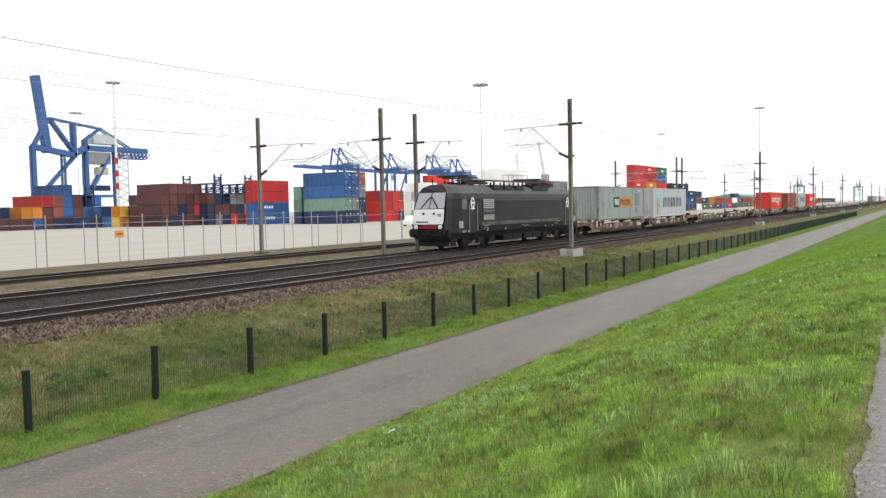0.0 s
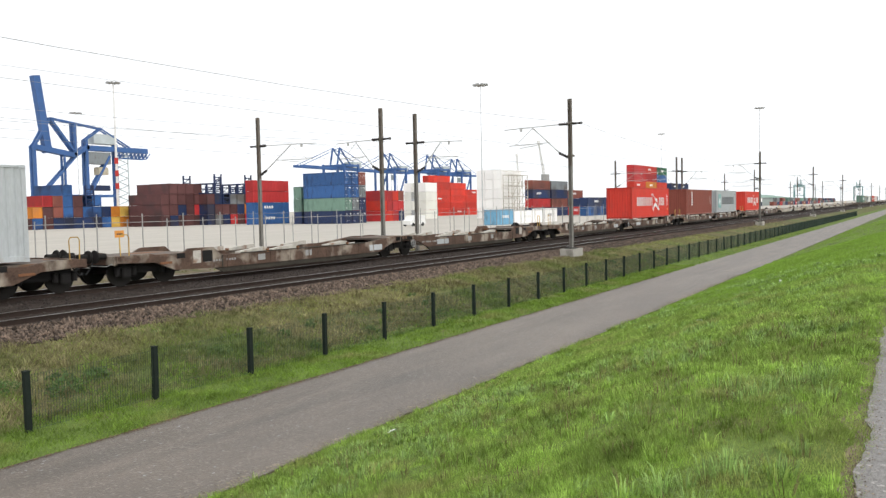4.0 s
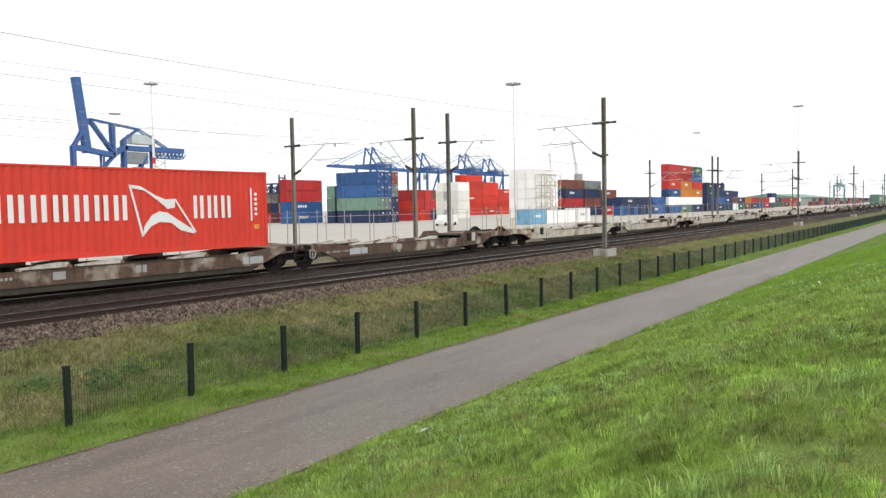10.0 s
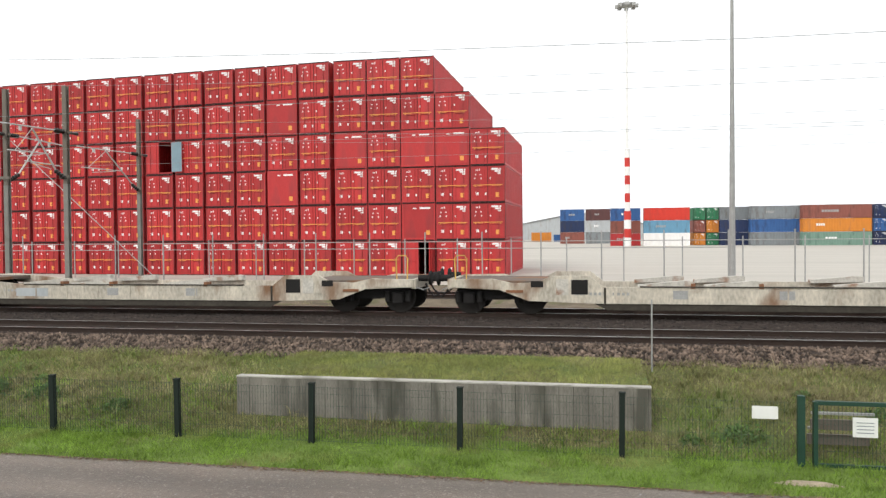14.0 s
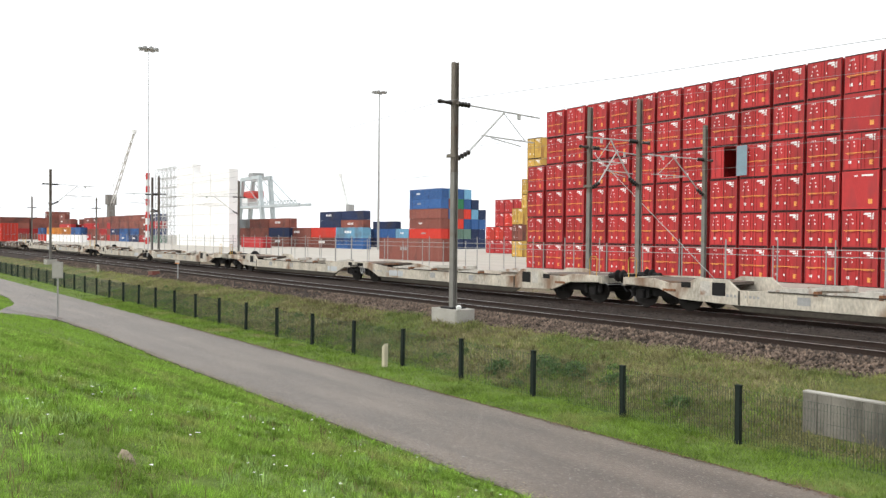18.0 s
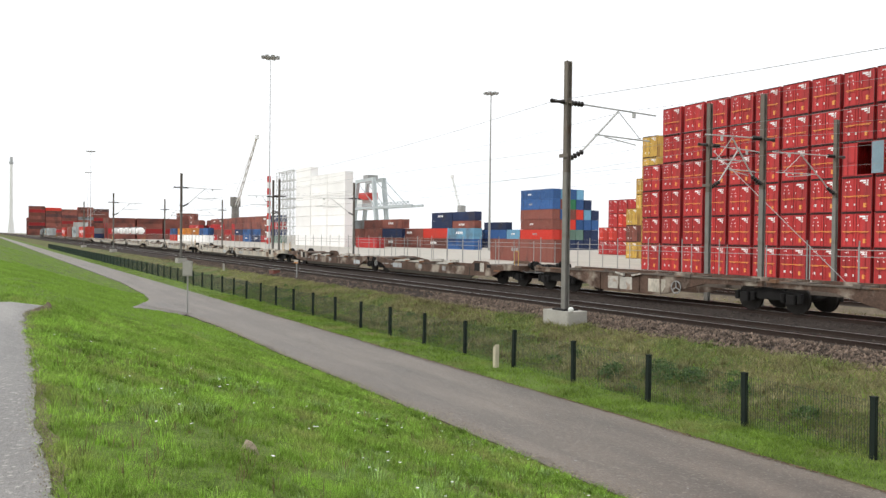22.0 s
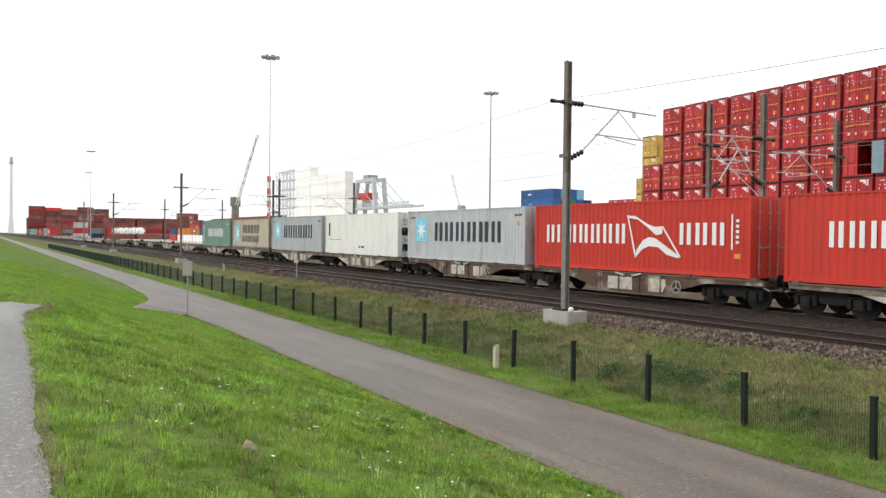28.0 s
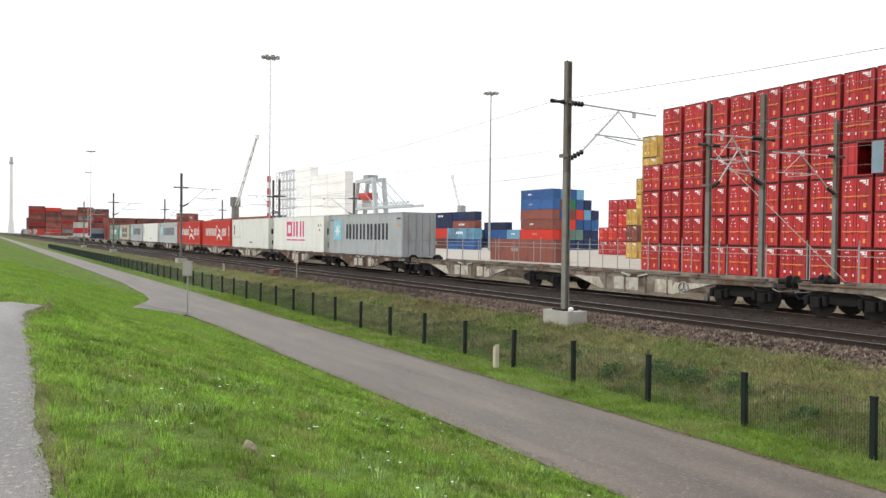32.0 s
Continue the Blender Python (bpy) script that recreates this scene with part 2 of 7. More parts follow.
m_wagonb = surface("rusty_brown_wagon_paint", (0.105, 0.063, 0.044), 0.8, scale=1.5, fine=14, dark=0.5, light=1.4, bump=0.1, stain=(0.36, 0.31, 0.25), stain_at=0.6, half=0.16)
m_deck = surface("grimy_steel_deck", (0.13, 0.105, 0.085), 0.85, scale=1.0, fine=12, dark=0.6, light=1.3, bump=0.15, stain=(0.2, 0.095, 0.045), stain_at=0.6)
m_flat = surface("grimy_grey_wagon_paint", (0.235, 0.2, 0.16), 0.8, scale=1.6, fine=14, dark=0.5, light=1.35, bump=0.1, stain=(0.11, 0.07, 0.045), stain_at=0.55, half=0.16)
m_worn = surface("rust_worn_corner_posts", (0.27, 0.24, 0.2), 0.75, scale=2.5, fine=20, dark=0.6, light=1.2, bump=0.05, stain=(0.14, 0.07, 0.04), stain_at=0.55)

PAINT = {}
FARPAINT = {}


def paint(name, base, stain=GRIME, at=0.62, rnd=0.2):
    PAINT[name] = surface(name + "_container_paint", base, 0.5, 0.0, scale=1.5, fine=14, dark=0.82, light=1.08, bump=0.04, spec=0.3, stain=stain, stain_at=at, rnd=rnd, stretch=(1, 1, 0.3))
    pale = name in ("white", "reefer")
    FARPAINT[name] = surface(name + "_distant_container_paint", base, 0.6, 0.0, scale=0.3, fine=5, dark=0.93 if pale else 0.7, light=1.05 if pale else 1.15, bump=0, spec=0.25, stain=stain, stain_at=0.7 if pale else 0.56, rnd=0.06 if pale else 0.3, island=True)
    return PAINT[name]


paint("red", (0.46, 0.037, 0.038), (0.34, 0.038, 0.04), at=0.58, rnd=0.18)
paint("brightred", (0.6, 0.047, 0.03), (0.48, 0.05, 0.035))
paint("brown", (0.25, 0.085, 0.064), (0.13, 0.055, 0.045))
paint("darkbrown", (0.115, 0.05, 0.048), (0.07, 0.04, 0.04))
paint("rustred", (0.27, 0.072, 0.05), (0.2, 0.06, 0.045))
paint("silver", (0.46, 0.485, 0.495), (0.36, 0.35, 0.32))
paint("aqua", (0.38, 0.45, 0.43), (0.24, 0.25, 0.23))
paint("cream", (0.5, 0.45, 0.34), (0.26, 0.16, 0.09))
paint("teal", (0.165, 0.27, 0.215), (0.09, 0.15, 0.125))
paint("reefer", (0.77, 0.77, 0.71), (0.67, 0.65, 0.57), at=0.66, rnd=0.08)
paint("blue", (0.04, 0.115, 0.3), (0.025, 0.045, 0.11))
paint("navy", (0.022, 0.038, 0.1), (0.04, 0.04, 0.06))
paint("yellow", (0.62, 0.4, 0.09), (0.4, 0.22, 0.06))
paint("orange", (0.55, 0.2, 0.03), (0.4, 0.16, 0.05))
paint("green", (0.03, 0.17, 0.08), (0.04, 0.1, 0.06))
paint("grey", (0.2, 0.22, 0.23), (0.12, 0.11, 0.1))
paint("white", (0.9, 0.89, 0.87), (0.84, 0.82, 0.77))
paint("lightblue", (0.16, 0.36, 0.52), (0.12, 0.2, 0.26))

# ---- mesh tools ----
class Shape:
    """Collects boxes, bars, tubes and sheets into one mesh."""

    def __init__(self):
        self.v, self.f = [], []

    def add(self, verts, faces):
        k = len(self.v)
        self.v += [tuple(p) for p in verts]
        self.f += [tuple(i + k for i in q) for q in faces]
        return self

    def box(self, x0, x1, y0, y1, z0, z1, c=0.0):
        """A box; c bevels its four upright edges."""
        if c:
            ring = [(x0 + c, y0), (x1 - c, y0), (x1, y0 + c), (x1, y1 - c), (x1 - c, y1), (x0 + c, y1), (x0, y1 - c), (x0, y0 + c)]
        else:
            ring = [(x0, y0), (x1, y0), (x1, y1), (x0, y1)]
        return self.prism(ring, z0, z1)

    def prism(self, ring, z0, z1):
        n = len(ring)
        v = [(x, y, z0) for x, y in ring] + [(x, y, z1) for x, y in ring]
        f = [tuple(reversed(range(n))), tuple(range(n, 2 * n))] + [(i, (i + 1) % n, n + (i + 1) % n, n + i) for i in range(n)]
        return self.add(v, f)

    def side(self, ring, y0, y1):
        """An outline in x and z, drawn out along y."""
        n = len(ring)
        v = [(x, y0, z) for x, z in ring] + [(x, y1, z) for x, z in ring]
        f = [tuple(range(n)), tuple(reversed(range(n, 2 * n)))] + [(i, n + i, n + (i + 1) % n, (i + 1) % n) for i in range(n)]
        return self.add(v, f)

    def front(self, ring, x0, x1):
        """An outline in y and z, drawn out along x."""
        n = len(ring)
        v = [(x0, y, z) for y, z in ring] + [(x1, y, z) for y, z in ring]
        f = [tuple(reversed(range(n))), tuple(range(n, 2 * n))] + [(i, (i + 1) % n, n + (i + 1) % n, n + i) for i in range(n)]
        return self.add(v, f)

    def bar(self, p, q, w, h=None, n=4):
        """A bar from p to q, w wide and h high (n=4), or a tube of diameter w."""
        h = h or w
        p, q = Vector(p), Vector(q)
        d = (q - p).normalized()
        up = Vector((0, 0, 1)) if abs(d.z) < 0.95 else Vector((0, 1, 0))
        s = d.cross(up).normalized()
        u = s.cross(d)
        if n == 4:
            offs = [(-w / 2, -h / 2), (w / 2, -h / 2), (w / 2, h / 2), (-w / 2, h / 2)]
        else:
            offs = [(w / 2 * math.cos(2 * math.pi * i / n), h / 2 * math.sin(2 * math.pi * i / n)) for i in range(n)]
        v = [p + s * a + u * b for a, b in offs] + [q + s * a + u * b for a, b in offs]
        f = [tuple(reversed(range(n))), tuple(range(n, 2 * n))] + [(i, (i + 1) % n, n + (i + 1) % n, n + i) for i in range(n)]
        return self.add(v, f)

    def lathe(self, p, axis, rings, n=16):
        """Rings of (distance along the axis, radius) round p."""
        p, d = Vector(p), Vector(axis).normalized()
        up = Vector((0, 0, 1)) if abs(d.z) < 0.95 else Vector((1, 0, 0))
        s = d.cross(up).normalized()
        u = s.cross(d)
        v, f = [], []
        for a, r in rings:
            v += [p + d * a + (s * math.cos(2 * math.pi * i / n) + u * math.sin(2 * math.pi * i / n)) * r for i in range(n)]
        for k in range(len(rings) - 1):
            f += [(k * n + i, k * n + (i + 1) % n, (k + 1) * n + (i + 1) % n, (k + 1) * n + i) for i in range(n)]
        f += [tuple(reversed(range(n))), tuple(range((len(rings) - 1) * n, len(rings) * n))]
        return self.add(v, f)

    def tube(self, pts, r, n=5):
        """A round wire through points."""
        pts = [Vector(p) for p in pts]
        v, f = [], []
        for i, p in enumerate(pts):
            d = (pts[min(i + 1, len(pts) - 1)] - pts[max(i - 1, 0)]).normalized()
            up = Vector((0, 0, 1)) if abs(d.z) < 0.95 else Vector((0, 1, 0))
            s = d.cross(up).normalized()
            u = s.cross(d)
            v += [p + (s * math.cos(2 * math.pi * k / n) + u * math.sin(2 * math.pi * k / n)) * r for k in range(n)]
        for i in range(len(pts) - 1):
            f += [(i * n + k, i * n + (k + 1) % n, (i + 1) * n + (k + 1) % n, (i + 1) * n + k) for k in range(n)]
        return self.add(v, f)

    def mesh(self, name, smooth=False):
        me = bpy.data.meshes.new(name)
        me.from_pydata(self.v, [], self.f)
        me.update()
        bm = bmesh.new()
        bm.from_mesh(me)
        bmesh.ops.recalc_face_normals(bm, faces=bm.faces)
        bm.to_mesh(me)
        bm.free()
        if smooth:
            me.shade_smooth()
        return me


def part(name, shape, material, parent=None, label="", smooth=False):
    """One mesh object, under its thing or part."""
    me = shape if isinstance(shape, bpy.types.Mesh) else shape.mesh(name, smooth)
    ob = new(name, me)
    if not me.materials:
        me.materials.append(material)
    elif me.materials[0] != material:
        ob.material_slots[0].link = "OBJECT"
        ob.material_slots[0].material = material
    if parent:
        ob.parent = parent
    return tagged(ob, label)


def thing(name, m, label, category, group="", kind=""):
    ob = new(name)
    ob.empty_display_size = 0.2
    ob.matrix_basis = m
    return tagged(ob, label, category, group, kind)


def sheet(name, xs, ys, height, material, label="", category="", kind="structure", smooth=True):
    """A grid of ground over xs and ys at height(x, y)."""
    X, Y2 = np.meshgrid(xs, ys, indexing="ij")
    Z = np.vectorize(height)(X, Y2)
    v = np.stack([X, Y2, Z], -1).reshape(-1, 3)
    a, b = len(xs), len(ys)
    i = (np.arange(a - 1)[:, None] * b + np.arange(b - 1)[None, :]).ravel()
    f = np.stack([i, i + b, i + b + 1, i + 1], -1)
    me = bpy.data.meshes.new(name)
    me.from_pydata(v.tolist(), [], f.tolist())
    me.update()
    if smooth:
        me.shade_smooth()
    me.materials.append(material)
    return tagged(new(name, me), label, category, kind=kind)


def spread(name, verts, faces, material, label, category, parent=None):
    """Many small pieces in one mesh of kind stuff."""
    me = bpy.data.meshes.new(name)
    me.vertices.add(len(verts))
    me.vertices.foreach_set("co", np.asarray(verts, np.float32).ravel())
    k = faces.shape[1]
    me.loops.add(faces.size)
    me.loops.foreach_set("vertex_index", faces.astype(np.int32).ravel())
    me.polygons.add(len(faces))
    me.polygons.foreach_set("loop_start", np.arange(0, faces.size, k, dtype=np.int32))
    me.update(calc_edges=True)
    me.materials.append(material)
    ob = new(name, me)
    if parent:
        ob.parent = parent
    return tagged(ob, label, category, kind="stuff")

# ---- the ground: dike, path, verge, bank, ballast, yard ----
PROFILE = [(-400, 0.4), (-40, 0.4), (-14, 0.2), (-5, 1.9), (-3.4, 2.0), (0.65, 2.0), (1.6, 1.83), (7.3, 0.06), (7.7, -0.02), (11.0, -0.02), (11.3, 0.03), (12.6, 0.02),
           (13.4, 0.12), (14.4, 0.42), (16.0, 0.72), (16.9, 0.80), (17.75, 1.0), (20.6, 1.0), (22.5, 1.0), (25.8, 1.0), (26.6, 0.86), (29.2, 0.86), (29.6, 1.0), (32.4, 1.0), (33.6, 0.9), (39.0, 0.9), (42.0, 0.5), (400, 0.45), (3000, 0.45)]
PY, PZ = [a for a, b in PROFILE], [b for a, b in PROFILE]


def ground_z(x, y):
    z = float(np.interp(y, PY, PZ))
    if 1.3 < y < 7.4 or 12.8 < y < 16.5:
        z += 0.05 * noise.noise(Vector((x * 0.35, y * 0.5, 0))) + 0.02 * noise.noise(Vector((x * 1.3, y * 1.5, 3)))
    return z


XS = sorted(set([-2500, -1200, -700, -450, -300, -200, -150] + list(np.arange(-110, -40, 3.0)) + list(np.arange(-40, 60, 0.8)) + list(np.arange(60, 150, 3.0)) + [180, 230, 300, 450, 700, 1200, 2500]))
YS = sorted(set(PY + list(np.arange(0.6, 7.8, 0.4)) + list(np.arange(12.6, 17, 0.4))))
ground = sheet("ground", XS, YS, ground_z, m_grass_soil, "grassy dike and level ground reaching the horizon", "ground")
gm = ground.data
for mm in (m_bank, m_ballast, m_apron, m_cess):
    gm.materials.append(mm)
for p in gm.polygons:
    y = p.center[1]
    p.material_index = 4 if 26.1 < y < 29.45 or 32.9 < y < 41.5 else 1 if 13.2 < y < 16.9 else 2 if 16.9 < y < 33 else 3 if y > 41.5 else 0


def strip(name, outline, z, material, label, category="path"):
    """A paved strip: far edge and near edge points, a few centimetres thick."""
    s = Shape()
    far, near = outline
    n = len(far)
    v = [(x, y, z(x, y)) for x, y in far] + [(x, y, z(x, y)) for x, y in near]
    v += [(x, y, zz - 0.12) for x, y, zz in v]
    f = [(i, n + i, n + i + 1, i + 1) for i in range(n - 1)]
    f += [(i, i + 1, 2 * n + i + 1, 2 * n + i) for i in range(n - 1)] + [(n + i + 1, n + i, 3 * n + i, 3 * n + i + 1) for i in range(n - 1)]
    s.add(v, f)
    return tagged(part(name, s, material), label, category, kind="structure")


def near_edge(x):
    """The dike side of the cycle path, which widens at the junction."""
    y = float(np.interp(x, [-900, -60, -48, -44.5, -35, -29.5, -23, -5], [8.9, 8.68, 8.17, 7.88, 7.76, 7.89, 7.72, 7.62]))
    return y + 0.06 * noise.noise(Vector((x * 0.6, 0, 7))) + 0.06 * noise.noise(Vector((x * 2.3, 0, 5)))


px = [-900, -500, -300, -200, -140] + list(np.arange(-110, -30, 0.6)) + list(np.arange(-30, 40, 0.2)) + list(np.arange(40, 90, 0.6)) + [100, 120, 150, 200, 300, 500, 900]
path = strip("path", ([(x, 11.08 + 0.05 * noise.noise(Vector((x * 0.7, 3, 0))) + 0.05 * noise.noise(Vector((x * 2.7, 3, 6)))) for x in px], [(x, near_edge(x)) for x in px]), lambda x, y: 0.03, m_asphalt, "grey worn asphalt cycle path along the fence")


def ramp_far(x):
    return float(np.interp(x, [-44.5, -29.85], [7.9, 4.7]))


def ramp_near(x):
    return float(np.interp(x, [-44.5, -35.2, -33.5, -29.85], [8.3, 8.1, 6.26, 4.7]))


rx = list(np.linspace(-44.5, -35.2, 16)) + list(np.linspace(-35.0, -29.85, 14))
junction = strip("path_junction", ([(x, ramp_near(x)) for x in rx], [(x, ramp_far(x)) for x in rx]), lambda x, y: max(ground_z(x, y), 0.0) + 0.036, m_asphalt, "asphalt turn-off climbing the dike from the cycle path")
tx = list(np.arange(-19.6, 20, 0.12)) + list(np.arange(20, 40, 0.5)) + [45, 60, 90, 140, 220]


def top_edge(x):
    w = float(np.interp(x, [-19.6, -18.5, -17, -14, -9.5, -6.8, -5, 0, 4.4, 7, 11.6, 16.4, 60], [1.38, 1.2, 0.8, 0.65, 0.55, 0.42, 0.43, 0.38, 0.34, 0.41, 0.47, 0.6, 0.9]))
    return w + 0.06 * noise.noise(Vector((x * 1.3, 1, 2))) + 0.045 * noise.noise(Vector((x * 5.1, 1, 4)))


top_path = strip("top_path", ([(x, min(top_edge(x), 0.62)) for x in tx], [(x, -2.3) for x in tx]), lambda x, y: 2.03, m_toppath, "pale cracked asphalt path on the dike crest")
ox = [x for x in tx if x < -10]
shoulder = strip("top_path_end", ([(x, max(top_edge(x), 0.63)) for x in ox], [(x, 0.62) for x in ox]), lambda x, y: min(2.03, ground_z(x, y) + 0.03), m_toppath, "pale worn asphalt where the crest path widens")

# ---- tracks ----
TRACKS = (19.15, 24.16, 30.85)
RAIL_TOP = 1.14
rail_ring = [(-0.07, 0), (0.07, 0), (0.07, 0.012), (0.012, 0.03), (0.012, 0.115), (0.035, 0.125), (0.035, 0.155), (-0.035, 0.155), (-0.035, 0.125), (-0.012, 0.115), (-0.012, 0.03), (-0.07, 0.012)]
for k, cy in enumerate(TRACKS):
    tr = thing("railway_track", pose(0, cy, 0), "railway track with rusty rails on concrete sleepers in ballast", "track", "tracks", "structure")
    for s in (-0.7525, 0.7525):
        rail = part("rail", Shape().front([(s + y, RAIL_TOP - 0.158 + z) for y, z in rail_ring], -900, 900), m_railside, tr)
        part("rail_head", Shape().box(-900, 900, s - 0.032, s + 0.032, RAIL_TOP - 0.004, RAIL_TOP), m_railtop, rail, "polished running surface")
sl = Shape().side([(-0.13, 0), (0.13, 0), (0.1, 0.2), (-0.1, 0.2)], -1.26, 1.26).mesh("sleeper")
near_sleepers = range(-60, 120)
for k, cy in enumerate(TRACKS):
    owner = [o for o in bpy.data.objects if o.name.startswith("railway_track")][k]
    if k == 0:
        for i in near_sleepers:
            s = part("sleeper", sl, m_sleeper, owner)
            s.location = (i * 0.6, 0, RAIL_TOP - 0.36)
    far = Shape()
    for i in range(-220, 330):
        if k == 0 and i in near_sleepers:
            continue
        x = i * 0.6
        far.side([(x - 0.13, RAIL_TOP - 0.36), (x + 0.13, RAIL_TOP - 0.36), (x + 0.1, RAIL_TOP - 0.16), (x - 0.1, RAIL_TOP - 0.16)], -1.26, 1.26)
    tagged(part("sleepers", far, m_sleeper, owner), kind="stuff")

# ---- containers ----
CL, CW = 12.19, 2.438


def corrugated(shape, x0, x1, y, out, z0, z1, pitch=0.278, depth=0.036):
    """A trapezoid-pressed side wall in the plane y, facing out (-1 or 1)."""
    n = max(1, round((x1 - x0) / pitch))
    p = (x1 - x0) / n
    xs, ys = [x0], [y]
    for i in range(n):
        a = x0 + i * p
        for fx, d in ((0.12, 0), (0.37, depth), (0.62, depth), (0.87, 0)):
            xs.append(a + fx * p)
            ys.append(y - out * d)
    xs.append(x1)
    ys.append(y)
    k = len(xs)
    v = [(a, b, z0) for a, b in zip(xs, ys)] + [(a, b, z1) for a, b in zip(xs, ys)]
    return shape.add(v, [(i, i + 1, k + i + 1, k + i) for i in range(k - 1)])


def end_corrugated(shape, x, out, y0, y1, z0, z1, n=9, depth=0.036):
    p = (y1 - y0) / n
    ys, xs = [y0], [x]
    for i in range(n):
        for fy, d in ((0.12, 0), (0.37, depth), (0.62, depth), (0.87, 0)):
            ys.append(y0 + (i + fy) * p)
            xs.append(x - out * d)
    ys.append(y1)
    xs.append(x)
    k = len(ys)
    v = [(a, b, z0) for a, b in zip(xs, ys)] + [(a, b, z1) for a, b in zip(xs, ys)]
    return shape.add(v, [(i, i + 1, k + i + 1, k + i) for i in range(k - 1)])


CMESH = {}


def container_meshes(length, height, plain):
    key = (length, height, plain)
    if key in CMESH:
        return CMESH[key]
    w, h, e = CW / 2, height, 0.01
    frame_ = Shape()
    for x in (e, length - e - 0.13):
        for y in (-w, w - 0.13):
            frame_.box(x, x + 0.13, y, y + 0.13, 0.1, h - 0.1)
    for y in (-w + 0.01, w - 0.09):
        frame_.box(0.1, length - 0.1, y, y + 0.08, 0.02, 0.17)
        frame_.box(0.1, length - 0.1, y + 0.01, y + 0.07, h - 0.075, h - 0.012)
    for x in (0.02, length - 0.14):
        frame_.box(x, x + 0.12, -w + 0.1, w - 0.1, 0.02, 0.17)
        frame_.box(x, x + 0.12, -w + 0.1, w - 0.1, h - 0.11, h - 0.012)
    for x in (0, length - 0.178):
        for y in (-w, w - 0.162):
            for z in (0, h - 0.118):
                frame_.box(x, x + 0.178, y, y + 0.162, z, z + 0.118)
    wall = Shape()
    for y, o in ((-w + 0.03, -1), (w - 0.03, 1)):
        if plain:
            wall.add([(0.1, y, 0.15), (length - 0.1, y, 0.15), (length - 0.1, y, h - 0.06), (0.1, y, h - 0.06)], [(0, 1, 2, 3)])
        else:
            corrugated(wall, 0.12, length - 0.12, y, o, 0.15, h - 0.06)
    end_corrugated(wall, 0.04, -1, -w + 0.1, w - 0.1, 0.15, h - 0.1)
    closed = Shape()
    closed.v, closed.f = list(wall.v), list(wall.f)
    end_corrugated(closed, length - 0.04, 1, -w + 0.1, w - 0.1, 0.15, h - 0.1)
    roof = Shape().box(0.05, length - 0.05, -w + 0.05, w - 0.05, h - 0.05, h - 0.022)
    roof.box(0.05, length - 0.05, -w + 0.06, w - 0.06, 0.1, 0.15)
    leaf = Shape().box(0, 0.05, 0.0, w - 0.14, 0.17, h - 0.11)
    for z in (0.55, 1.05, 1.6, 2.1):
        leaf.box(0.05, 0.062, 0.06, w - 0.2, z, z + 0.28)
    rods = Shape()
    for y in (0.22, 0.78):
        rods.bar((0.085, y, 0.12), (0.085, y, h - 0.09), 0.034, n=6)
        for z in (0.45, 1.15, 1.75, 2.3):
            rods.box(0.05, 0.11, y - 0.05, y + 0.05, z, z + 0.05)
        rods.bar((0.1, y, 1.1), (0.1, y + 0.3 if y < 0.5 else y - 0.3, 1.1), 0.03, 0.05)
    CMESH[key] = [s.mesh(n) for s, n in ((frame_, "frame"), (wall, "shell"), (roof, "roof"), (leaf, "door"), (rods, "lock_gear"), (closed, "shell"))]
    return CMESH[key]


def container(m, colour, label, length=CL, height=2.896, plain=False, group="", doors=True, turned=False):
    """A shipping container standing on its base at the corner nearest the origin; the doors are at the far x end."""
    meshes = container_meshes(length, height, plain)
    mat = PAINT[colour]
    t = thing("shipping_container", m, label, "container", group)
    part("frame", meshes[0], m_worn if colour in ("aqua", "cream") and doors == "bright" else mat, t)
    part("shell", meshes[1] if doors else meshes[5], mat, t)
    part("roof", meshes[2], mat, t)
    if doors:
        for side in (1, -1):
            d = part("door", meshes[3], mat, t)
            d.matrix_basis = Matrix.Translation((length - 0.07, 0.006 * side, 0)) @ Matrix.Diagonal((1, side, 1, 1))
            part("lock_gear", meshes[4], m_galv if doors == "bright" else mat, d)
    return t


def lettering(t, name, x, z, widths, h, material, y, gap=0.14, label=""):
    """A row of plain bars where a word stands on a side wall."""
    s = Shape()
    for w in widths:
        s.box(x, x + w, y - 0.006, y, z, z + h)
        x += w + gap
    return part(name, s, material, t, label)


def star(t, x, z, size, y, badge=True):
    """A pale blue square with a white seven-pointed star."""
    if badge:
        part("emblem_panel", Shape().box(x, x + size, y - 0.004, y, z, z + size), m_sky, t, "pale blue emblem square")
    c, ring = size / 2, []
    for i in range(14):
        a, r = math.pi * 2 * i / 14 + math.pi / 2, size * (0.43 if i % 2 == 0 else 0.15)
        ring.append((x + c + math.cos(a) * r, z + c + math.sin(a) * r))
    part("emblem_star", Shape().side(ring, y - 0.008, y - 0.004), m_whitebars, t, "white star emblem")


